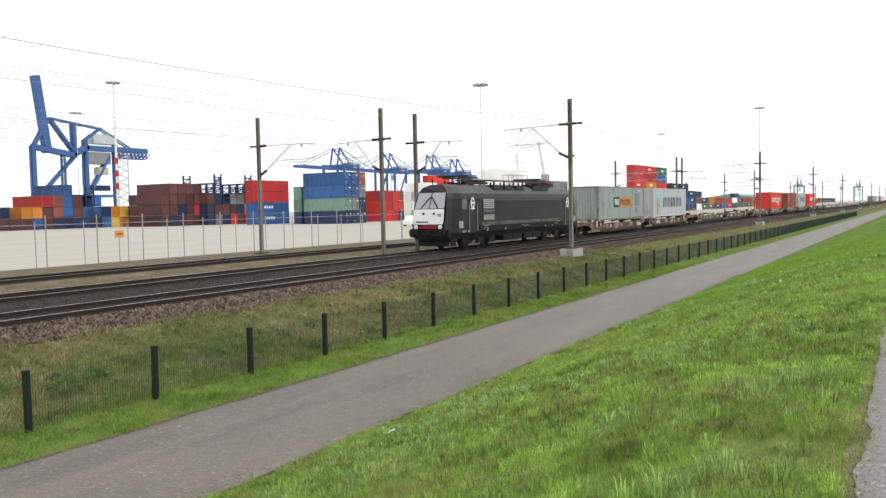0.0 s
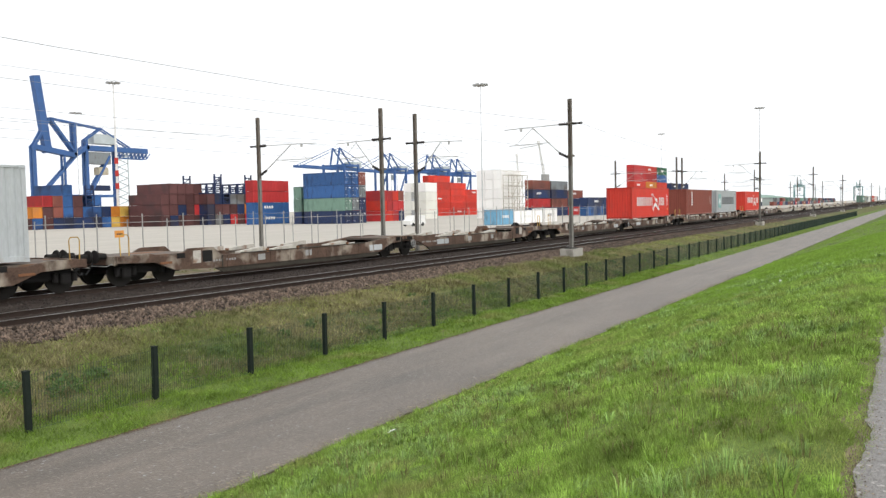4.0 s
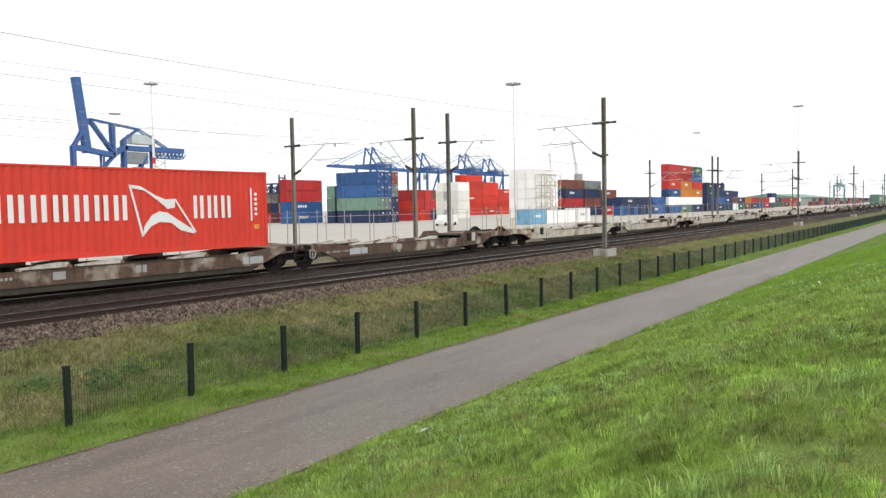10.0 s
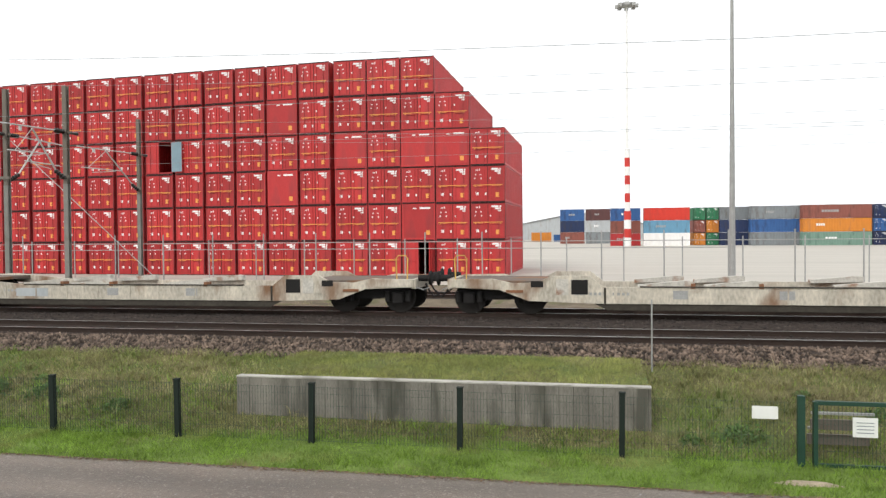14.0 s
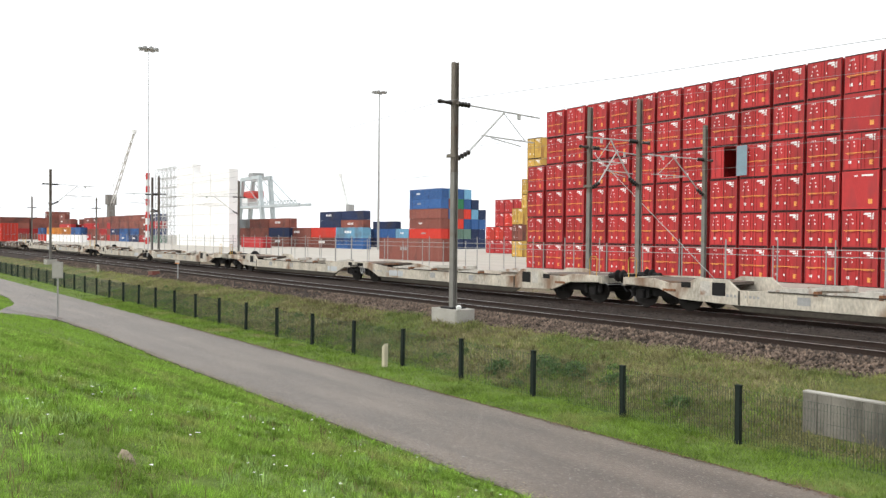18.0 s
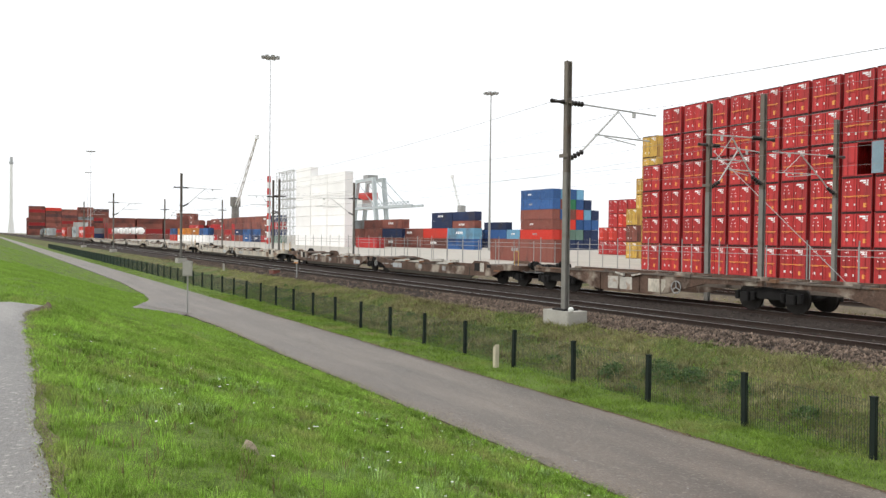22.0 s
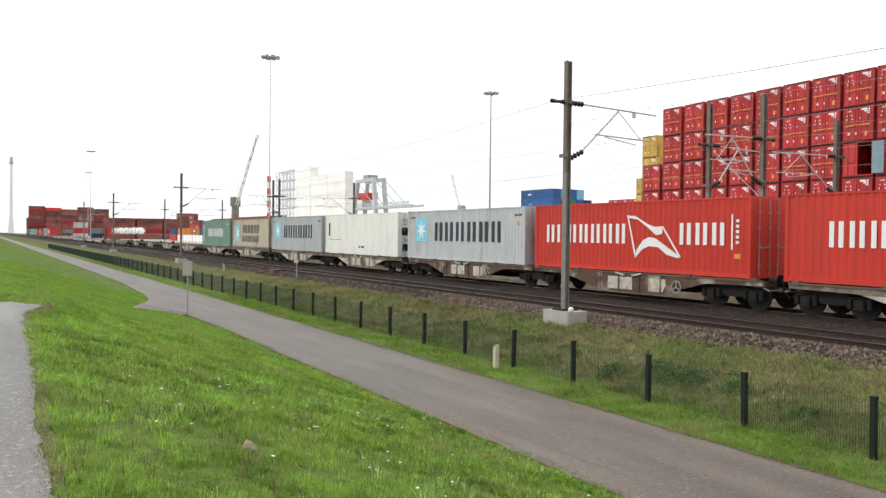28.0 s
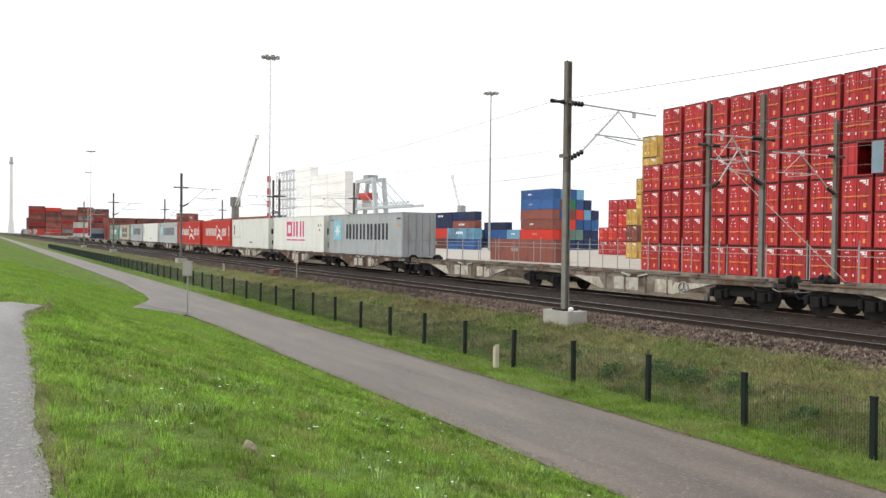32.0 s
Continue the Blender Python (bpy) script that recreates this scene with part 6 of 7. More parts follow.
for i in range(27):
    r = 0.7 if i < 4 else 0.55 if i < 11 else 0.36 - i * 0.006
    part("band", Shape().lathe((0, 0, i * 1.77), (0, 0, 1), [(0, r), (1.77, r - 0.01)], 12), m_redw if i % 2 and i < 10 else m_white, sp)
fl = Shape().lathe((0, 0, 47.6), (0, 0, 1), [(0, 0.3), (0.2, 1.6), (0.6, 1.6), (0.8, 0.3)], 14)
for i in range(8):
    a = math.pi / 4 * i
    fl.box(1.9 * math.cos(a) - 0.4, 1.9 * math.cos(a) + 0.4, 1.9 * math.sin(a) - 0.4, 1.9 * math.sin(a) + 0.4, 47.5, 48.1)
part("lamp_crown", fl, m_galv, sp)

# ---- yellow board and a van on the apron ----
yb = thing("warning_board", pose(0.716 * 39.6, 39.5, 0.9), "yellow warning board on the terminal fence", "sign")
part("board", Shape().box(-0.3, 0.3, 0, 0.03, 1.35, 1.75), m_yellow, yb)
part("post", Shape().bar((0, 0.05, -0.1), (0, 0.05, 1.75), 0.05, n=8), m_galv, yb)
part("lettering", Shape().box(-0.2, 0.2, -0.004, 0, 1.52, 1.58), m_bars, yb)
van = thing("white_van", pose(113, 76, YARD_Z), "white van parked on the concrete apron", "van")
part("body", Shape().side([(-2.4, 0.35), (-2.4, 1.0), (-1.6, 1.15), (-1.0, 1.85), (2.3, 1.9), (2.4, 0.35)], -0.9, 0.9), m_white, van)
for x in (-1.5, 1.5):
    for y in (-0.92, 0.74):
        part("wheel", Shape().lathe((x, y, 0.33), (0, 1, 0), [(0, 0.33), (0.18, 0.33)], 14), m_black, van)
part("side_window", Shape().box(-0.95, 0.1, -0.912, -0.9, 1.2, 1.7), m_glass, van)
hall = thing("storage_hall", pose(-45, 300, YARD_Z), "pale grey storage hall with a low gabled roof", "building")
part("wall", Shape().side([(0, 0), (0, 3.2), (37, 10.1), (74, 3.2), (74, 0)], 0, 60), PAINT["silver"], hall)
for a, b, c, d in ((-0.5, 3.2, 37, 10.2), (37, 10.2, 74.5, 3.2)):
    part("roof_slope", Shape().side([(a, b), (c, d), (c, d + 0.25), (a, b + 0.25)], -0.5, 60.5), m_galv, hall, "grey sheet roof")
shed = thing("warehouse", pose(560, 95, YARD_Z), "long low dark green warehouse far away", "building")
part("wall", Shape().box(0, 150, 0, 40, 0, 5.5), PAINT["aqua"], shed)
part("roof", Shape().front([(-1, 5.5), (20, 8.5), (41, 5.5)], -1, 151), PAINT["teal"], shed, "green sheet roof")

# ---- small things by the path ----
sg = thing("sign_post", pose(-35.2, 7.85, 0, 0, 0, 62), "pale square sign on a thin grey post by the path", "sign")
part("post", Shape().bar((0, 0, 0), (0, 0, 2.4), 0.07, n=8), m_galv, sg)
part("board", Shape().box(-0.2, 0.2, -0.07, -0.035, 1.72, 2.36), m_conc, sg, "weathered pale board")
part("rim", Shape().box(-0.215, 0.215, -0.036, -0.028, 1.7, 2.38), m_galv, sg)
mk = thing("marker_post", pose(-17.5, 12.1, 0), "cream wooden marker post with a rounded top", "marker")
part("post", Shape().side([(-0.06, 0), (0.06, 0), (0.06, 0.6), (0.045, 0.66), (-0.05, 0.56), (-0.06, 0.52)], -0.06, 0.06), PAINT["cream"], mk)
tp2 = thing("survey_pole", pose(0.96, 16.1, 0.75), "thin grey pole beside the ballast", "pole")
part("pole", Shape().bar((0, 0, 0), (0, 0, 1.45), 0.032, n=6), m_galv, tp2)

cab = thing("trackside_box", pose(-52.0, 17.4, 0.9), "low rust-brown trackside box on the ballast", "box")
part("body", Shape().box(-0.45, 0.45, -0.25, 0.25, 0, 0.24, 0.05), PAINT["brown"], cab)
part("lid", Shape().box(-0.48, 0.48, -0.28, 0.28, 0.24, 0.28), m_mast, cab)
ts = thing("track_sign", pose(-47.1, 17.2, 0.85), "small pale plate on a short post by the track", "sign")
part("post", Shape().box(-0.03, 0.03, -0.03, 0.03, 0, 1.0), m_galv, ts)
part("plate", Shape().box(-0.36, 0.36, -0.045, -0.03, 0.92, 1.14), m_conc, ts)
part("stripe", Shape().box(-0.36, 0.36, -0.05, -0.045, 0.92, 0.99), PAINT["orange"], ts, "orange lower edge")
for x in (-60.6,):
    mp_ = thing("kilometre_post", pose(x, 16.2, 0.72), "short pale concrete marker post beside the ballast", "marker", "marker posts by the track")
    part("post", Shape().box(-0.1, 0.1, -0.06, 0.06, 0, 0.55, 0.02), m_conc, mp_)
fl_ = thing("footing_lamp", pose(-19.4, 16.3, 1.2), "small white lamp on the mast footing", "lamp")
part("globe", Shape().lathe((0, 0, 0), (0, 0, 1), [(0, 0.04), (0.03, 0.08), (0.1, 0.09), (0.16, 0.05)], 10), m_white, fl_)
stay = thing("stay_cable", pose(0, 36.0, 0), "pale slanting stay of a mast with its insulator", "cable")
part("rod", Shape().tube([(-23.1, -8.8, 7.4), (-19.0, -4.0, 0.95)], 0.018, 6), m_arm, stay)

# ---- quay cranes ----
def quay_crane(x, y, scale, boom, material, label, turn=0):
    t = thing("quay_crane", pose(x, y, YARD_Z, 0, 0, turn), label, "crane", "quay cranes")
    k = scale
    for a in (0, 15 * k):
        for b in (0, 18 * k):
            part("leg", Shape().bar((a, b, 0), (a, b, 34 * k), 1.3 * k), material, t)
    fr = Shape()
    for b in (0, 18 * k):
        fr.bar((0, b, 33 * k), (15 * k, b, 33 * k), 1.3 * k)
        fr.bar((0, b, 3 * k), (15 * k, b, 30 * k), 0.9 * k)
        fr.bar((0, b, 13 * k), (15 * k, b, 13 * k), 1.1 * k)
    for a in (0, 15 * k):
        fr.bar((a, 0, 33 * k), (a, 18 * k, 33 * k), 1.2 * k)
        fr.bar((a, 0, 13 * k), (a, 18 * k, 13 * k), 1.0 * k)
    part("portal_frame", fr, material, t)
    g = Shape()
    for b in (6 * k, 12 * k):
        g.bar((-6 * k, b, 31 * k), (38 * k, b, 31 * k), 1.0 * k, 1.6 * k)
        g.bar((0, b, 33 * k), (3 * k, b, 45 * k), 0.9 * k)
        g.bar((15 * k, b, 33 * k), (3 * k, b, 45 * k), 0.8 * k)
        g.bar((3 * k, b, 45 * k), (38 * k, b, 32 * k), 0.35 * k)
    for i in range(10):
        g.bar((i * 3.8 * k, 6 * k, 31 * k), (i * 3.8 * k, 12 * k, 31 * k), 0.4 * k)
    part("girder", g, material, t)
    b_ = Shape()
    for b in (6 * k, 12 * k):
        if boom == "up":
            b_.bar((0, b, 31 * k), (-6 * k, b, 62 * k), 1.3 * k, 2.0 * k)
        else:
            b_.bar((0, b, 31 * k), (-36 * k, b, 31.5 * k), 1.1 * k, 1.6 * k)
            b_.bar((3 * k, b, 45 * k), (-34 * k, b, 32 * k), 0.35 * k)
    for i in range(1, 8):
        z = 31 + i * 4.2
        if boom == "up":
            b_.bar((-6 * k * (z - 31) / 31, 6 * k, z * k), (-6 * k * (z - 31) / 31, 12 * k, z * k), 0.8 * k)
    part("boom", b_, material, t, "raised boom" if boom == "up" else "lowered boom")
    part("machine_house", Shape().box(16 * k, 25 * k, 5 * k, 13 * k, 32 * k, 36 * k), m_crane_w, t, "pale machine house")
    part("operator_cab", Shape().box(9 * k, 12 * k, 7 * k, 10 * k, 25 * k, 29 * k), m_crane_w, t)
    sp_ = Shape().box(6 * k, 18 * k, 8 * k, 10 * k, 16 * k, 17 * k)
    for a in (8, 16):
        sp_.bar((a * k, 9 * k, 17 * k), (a * k, 9 * k, 31 * k), 0.12)
    part("spreader", sp_, PAINT["navy"], t)
    return t



def raised_crane(x, y):
    """The large quay crane: two portals in depth, boom folded up, girder and machine house to the right."""
    t = thing("quay_crane", pose(x, y, YARD_Z), "large blue ship-to-shore crane with its boom raised", "crane", "quay cranes")
    D = 2.4

    def member(name, a, b, w, h=None, both=True, mat=None, label=""):
        for d in ((0, D) if both else (D / 2,)):
            part(name, Shape().bar((a[0], d, a[1]), (b[0], d, b[1]), w, h or w), mat or m_crane, t, label)

    member("leg", (0, 0), (0, 34), 1.2)
    member("leg", (14, 12), (14, 31), 0.8)
    member("leg", (25, 0), (25, 38), 1.2)
    member("leg", (40.5, 0), (40.5, 37), 1.0)
    member("upright", (19.5, 30), (19.5, 45), 1.3)
    member("brace", (0.5, 10), (20.5, 31), 0.8)
    member("brace", (25, 11), (37, 31), 0.9)
    member("portal_beam", (0, 33.5), (20, 30.5), 1.4, 2.2)
    member("portal_beam", (19, 30.5), (26, 35), 1.4, 2.0)
    member("portal_beam", (0, 12), (40.5, 12), 1.2)
    member("a_frame", (0.5, 34), (8, 46.5), 0.9)
    member("a_frame", (8, 46.5), (20, 31), 0.9)
    member("tie_bar", (8, 46.5), (33, 43.5), 0.7)
    member("tie_bar", (33, 43.5), (25, 38), 0.6)
    member("tie_bar", (33, 43.5), (48, 35.5), 0.6)
    member("boom", (6.8, 31), (2.6, 64.5), 3.1, 3.1, both=False, label="raised boom")
    member("girder", (25, 34.2), (58, 34.2), 1.4, 2.4)
    tr = Shape()
    for d in (0, D):
        for i in range(8):
            a = 42 + i * 2.2
            tr.bar((a, d, 33), (a, d, 30.2), 0.4)
            tr.bar((a, d, 30.2), (a + 2.2, d, 33), 0.35)
        tr.bar((42, d, 30.2), (57, d, 30.2), 0.5)
    part("walkway_truss", tr, m_crane, t)
    st = Shape()
    for i in range(7):
        z = 8 + i * 3.6
        st.bar((41.5, 0, z), (46.5, 0, z + 1.8), 0.4)
        st.bar((46.5, 0, z + 1.8), (41.5, 0, z + 3.6), 0.4)
    st.bar((46.8, 0, 6), (46.8, 0, 34), 0.4)
    part("stair_tower", st, m_crane_w, t, "pale lattice stair tower")
    part("machine_house", Shape().box(29, 41, 0, 5, 36.5, 41), m_crane_w, t, "pale machine house")
    part("trolley_house", Shape().box(26, 37.5, 0, 5, 27, 32.5), PAINT["grey"], t, "grey trolley house")
    part("operator_cab", Shape().box(31, 36, 0, 4, 22, 25.5), PAINT["cream"], t, "cream operator's cab")
    part("spreader", Shape().box(25.5, 37, 0.5, 3, 14.5, 17), PAINT["navy"], t, "dark container under the spreader")
    hc = Shape()
    for a in (27, 36):
        hc.bar((a, 7, 17), (a, 7, 27), 0.15)
    part("hoist_ropes", hc, m_wirecu, t)
    for a in (0, 25, 40.5):
        for d in (0, D):
            part("wheel_truck", Shape().box(a - 3, a + 3, d - 0.8, d + 0.8, 0, 1.8), m_crane, t)
    return t


raised_crane(196, 330)
m_crane_t = surface("faded_green_crane_steel", (0.16, 0.3, 0.3), 0.6, 0.1, scale=0.2, fine=3, bump=0)
for x, y, k in ((1420, 172, 0.85), (1850, 112, 0.9)):
    quay_crane(x, y, k, "down", m_crane_t, "faded green ship-to-shore crane far away")
for x, k in ((409, 1.0), (467, 0.98), (527, 1.02), (564, 0.98)):
    quay_crane(x, 330, k, "down", m_crane, "blue ship-to-shore crane behind the stacks")


def pale_gantry(x, y):
    """A pale rail gantry with a red trolley and a long low boom."""
    t = thing("gantry_crane", pose(x, y, YARD_Z), "pale grey gantry crane with a red trolley house", "crane", "quay cranes")
    for d in (0, 5):
        part("leg", Shape().bar((9, d, 28), (4, d, 0), 1.6), m_crane_w, t)
        part("leg", Shape().bar((26, d, 28), (31, d, 0), 1.6), m_crane_w, t)
        part("top_beam", Shape().bar((8, d, 28), (27, d, 28.3), 1.5), m_crane_w, t)
        part("boom", Shape().bar((0, d, 15.6), (62, d, 15.6), 1.0), m_crane_w, t)
        part("stay", Shape().bar((27, d, 28), (48, d, 16.5), 0.3), m_crane_w, t)
        part("stay", Shape().bar((10, d, 27), (26, d, 17), 0.25), m_crane_w, t)
    part("winch", Shape().box(15, 20, 0, 5, 28.8, 30.6), m_galv, t)
    part("machine_house", Shape().box(1, 14, 0, 5, 15, 20), m_white, t, "white machine house")
    part("trolley", Shape().box(10, 20, 0, 5, 19.5, 22.6), m_redw, t, "red trolley house")
    tr = Shape()
    for i in range(20):
        tr.bar((i * 3, 0, 16), (i * 3 + 1.5, 0, 17.4), 0.25)
        tr.bar((i * 3 + 1.5, 0, 17.4), (i * 3 + 3, 0, 16), 0.25)
    tr.bar((0, 0, 17.4), (60, 0, 17.4), 0.25)
    part("boom_truss", tr, m_crane_w, t)


pale_gantry(-340, 150)


def tower_crane(x, y, h, reach, label, peak=1.3, coat=m_galv):
    t = thing("harbour_crane", pose(x, y, YARD_Z), label, "crane", "harbour cranes")
    part("tower", Shape().lathe((0, 0, 0), (0, 0, 1), [(0, h * 0.07), (h * 0.55, h * 0.06), (h * 0.55, h * 0.085), (h * 0.7, h * 0.085)], 8), coat, t)
    j = Shape()
    for s in (-1, 1):
        j.bar((0, s * h * 0.02, h * 0.5), (reach, s * h * 0.01, h * peak), h * 0.013)
    for i in range(9):
        f = i / 9
        j.bar((reach * f, -h * 0.02 * (1 - f / 2), h * (0.5 + (peak - 0.5) * f)), (reach * (f + 0.11), h * 0.02 * (1 - f / 2), h * (0.5 + (peak - 0.5) * (f + 0.11))), h * 0.01)
    j.bar((0, 0, h * 0.75), (reach, 0, h * peak), h * 0.006)
    j.box(reach - h * 0.04, reach + h * 0.04, -h * 0.02, h * 0.02, h * peak - h * 0.03, h * peak + h * 0.03)
    part("jib", j, m_white, t, "pale lattice jib")
    return t


tower_crane(-3.555 * 110, 110, 31, 35, "grey and white mobile harbour crane", 1.56, m_mastg)
tower_crane(2.22 * 200, 200, 32, -9, "grey mobile harbour crane")
tower_crane(2.035 * 200, 200, 25, -2, "grey mobile harbour crane")
tower_crane(-1.6 * 330, 330, 40, -15, "grey mobile harbour crane")

chimney = thing("chimney", pose(-1444, 41, YARD_Z), "very tall chimney far away, its haze painted as a pale colour", "chimney")
# whitish shaft and gallery: the distance haze is put into their colour
part("shaft", Shape().lathe((0, 0, 0), (0, 0, 1), [(0, 5.5), (14, 4.0), (30, 2.6), (112, 2.1)], 16), m_white, chimney)
part("gallery", Shape().lathe((0, 0, 112), (0, 0, 1), [(0, 2.6), (2, 3.4), (4, 3.4), (4, 2.4), (12, 2.2)], 16), m_pole, chimney)
pole2 = thing("striped_pole", pose(-3.072 * 80, 80, YARD_Z), "red and white banded pole behind the stacks", "pole")
for i in range(11):
    part("band", Shape().lathe((0, 0, i * 2.0), (0, 0, 1), [(0, 0.62), (2.0, 0.62)], 10), m_redw if i % 2 == 0 else m_white, pole2)

# ---- grass, weeds, flowers, stones ----
rng = np.random.default_rng(4)


def blades(name, x, y, z, tall, wide, lean, material, label, category="grass"):
    """One narrow triangle a blade, in random directions."""
    n = len(x)
    a = rng.uniform(0, 2 * np.pi, n)
    h = tall * rng.uniform(0.45, 1.25, n)
    w = wide * rng.uniform(0.6, 1.4, n)
    dx, dy = np.cos(a), np.sin(a)
    b = rng.uniform(0, 2 * np.pi, n)
    tx, ty = np.cos(b) * h * lean, np.sin(b) * h * lean
    v = np.empty((n, 3, 3), np.float32)
    v[:, 0] = np.stack([x - dx * w, y - dy * w, z - 0.03], -1)
    v[:, 1] = np.stack([x + dx * w, y + dy * w, z - 0.03], -1)
    v[:, 2] = np.stack([x + tx, y + ty, z + h], -1)
    f = np.arange(n * 3).reshape(n, 3)
    return spread(name, v.reshape(-1, 3), f, material, label, category)


def scatter(n, x0, x1, y0, y1, clump=0.5, cs=0.35):
    """Points over a rectangle, part of them drawn into clumps."""
    x, y = rng.uniform(x0, x1, n), rng.uniform(y0, y1, n)
    k = int(n * clump)
    m = max(1, k // 30)
    cx, cy = rng.uniform(x0, x1, m), rng.uniform(y0, y1, m)
    i = rng.integers(0, m, k)
    x[:k] = cx[i] + rng.normal(0, cs * 0.4, k)
    y[:k] = cy[i] + rng.normal(0, cs * 0.4, k)
    ok = (y > y0) & (y < y1)
    return x[ok], y[ok]


def ground_rough(x, y):
    """The ground sheet's own height, read between its grid lines."""
    i = np.clip(np.searchsorted(GX, x) - 1, 0, len(GX) - 2)
    j = np.clip(np.searchsorted(GY, y) - 1, 0, len(GY) - 2)
    u, v = (x - GX[i]) / (GX[i + 1] - GX[i]), (y - GY[j]) / (GY[j + 1] - GY[j])
    return (GZ[i, j] * (1 - u) + GZ[i + 1, j] * u) * (1 - v) + (GZ[i, j + 1] * (1 - u) + GZ[i + 1, j + 1] * u) * v


GX, GY = np.array(XS, float), np.array(YS, float)
GZ = np.array([q.co.z for q in gm.vertices]).reshape(len(XS), len(YS))
LATTICE = rng.random((256, 256))


def patches(x, y, size, shift=0):
    """Smooth random patches of the given size, 0 to 1."""
    a, b = x / size + 31.7 * shift + 500, y / size + 17.3 * shift + 500
    i, j = np.floor(a).astype(int), np.floor(b).astype(int)
    u, v = a - i, b - j
    u, v = u * u * (3 - 2 * u), v * v * (3 - 2 * v)
    L = LATTICE
    return (L[i % 256, j % 256] * (1 - u) + L[(i + 1) % 256, j % 256] * u) * (1 - v) + (L[i % 256, (j + 1) % 256] * (1 - u) + L[(i + 1) % 256, (j + 1) % 256] * u) * v


def lawn(name, parts_, tall, wide, lean, material, label, keep=None, uneven=0.0, size=0.45):
    xs, ys = [], []
    for p in parts_:
        a, b = scatter(*p)
        xs.append(a)
        ys.append(b)
    x, y = np.concatenate(xs), np.concatenate(ys)
    if keep is not None:
        ok = keep(x, y)
        x, y = x[ok], y[ok]
    grow = np.clip(np.hypot(x, y) / 9, 0.85, 3.2)
    h = tall * np.clip(grow, 0.9, 1.3)
    if uneven:
        h = h * (1 - uneven + 2 * uneven * (0.6 * patches(x, y, size, 1) + 0.4 * patches(x, y, size * 0.35, 2)) ** 1.6 * 1.6)
    return blades(name, x, y, ground_rough(x, y), h, wide * grow, lean, material, label)


def off_pavement(x, y):
    e = np.interp(x, px, [near_edge(a) for a in px])
    t = np.interp(x, tx, [top_edge(a) for a in tx])
    ok = (y < e - 0.02) & ~((y < t + 0.03) & (x > -19.6))
    y0 = np.interp(x, [-44.5, -29.85], [7.9, 4.7])
    y1 = np.interp(x, [-44.5, -35.2, -33.5, -29.85], [8.3, 8.1, 6.26, 4.7])
    return ok & ~((x > -44.5) & (x < -29.85) & (y > y0) & (y < y1))


def worn(x, y):
    """How bare the slope is: patches, and the trodden edge of the crest path."""
    t = np.interp(x, tx, [top_edge(a) for a in tx])
    edge = np.exp(-np.clip(y - t, 0, 9) / 0.16) * (x > -19.6)
    return 0.62 * patches(x, y, 0.7, 3) + 0.38 * patches(x, y, 0.22, 4) + 0.45 * edge


def thick(x, y):
    return off_pavement(x, y) & (worn(x, y) < 0.6 + 0.36 * rng.random(len(x)))


def sparse(x, y):
    return off_pavement(x, y) & (worn(x, y) > 0.52 + 0.3 * rng.random(len(x)))


def pale_places(x, y):
    return thick(x, y) & (patches(x, y, 0.9, 6) > 0.25 + 0.5 * rng.random(len(x)))


def tufts(name, n, x0, x1, y0, y1, tall, count, material, label, keep, radius=0.05, wide=0.004):
    """Tufts of longer blades that lean outwards from a common foot."""
    cx, cy = rng.uniform(x0, x1, n), rng.uniform(y0, y1, n)
    ok = keep(cx, cy)
    cx, cy = np.repeat(cx[ok], count), np.repeat(cy[ok], count)
    size = np.repeat(rng.uniform(0.55, 1.25, ok.sum()), count)
    k = len(cx)
    a, r = rng.uniform(0, 2 * np.pi, k), radius * np.sqrt(rng.random(k)) * size
    x, y = cx + r * np.cos(a), cy + r * np.sin(a)
    z = ground_rough(x, y)
    grow = np.clip(np.hypot(x, y) / 9, 0.8, 2.6)
    h = tall * size * rng.uniform(0.5, 1.2, k)
    out = h * rng.uniform(0.3, 1.1, k)
    w = wide * grow * rng.uniform(0.6, 1.3, k)
    px_, py_ = -np.sin(a) * w, np.cos(a) * w
    v = np.empty((k, 5, 3), np.float32)
    v[:, 0] = np.stack([x - px_, y - py_, z - 0.02], -1)
    v[:, 1] = np.stack([x + px_, y + py_, z - 0.02], -1)
    mx_, my_ = x + np.cos(a) * out * 0.4, y + np.sin(a) * out * 0.4
    v[:, 2] = np.stack([mx_ + px_ * 0.8, my_ + py_ * 0.8, z + h * 0.7], -1)
    v[:, 3] = np.stack([mx_ - px_ * 0.8, my_ - py_ * 0.8, z + h * 0.7], -1)
    v[:, 4] = np.stack([x + np.cos(a) * out, y + np.sin(a) * out, z + h * rng.uniform(0.75, 1.05, k)], -1)
    tri = np.array([[0, 1, 2], [0, 2, 3], [3, 2, 4]])
    f = (tri[None] + 5 * np.arange(k)[:, None, None]).reshape(-1, 3)
    return spread(name, v.reshape(-1, 3), f, material, label, "grass")


def bluish(x, y):
    return off_pavement(x, y) & (patches(x, y, 1.6, 9) > 0.35 + 0.4 * rng.random(len(x)))


def edge_lawn(name, n, x0, x1, line, low, high, tall, material, label):
    """Grass that creeps over the ragged edge of a paving."""
    x = rng.uniform(x0, x1, n)
    y = line(x) + rng.uniform(low, high, n) * rng.random(n) * (0.3 + 1.1 * patches(x, x * 0 + 3.0, 0.5, 11))
    grow = np.clip(np.hypot(x, y) / 9, 0.8, 2.6)
    return blades(name, x, y, np.maximum(ground_rough(x, y), 0.0), tall, 0.004 * grow, 0.9, material, label)


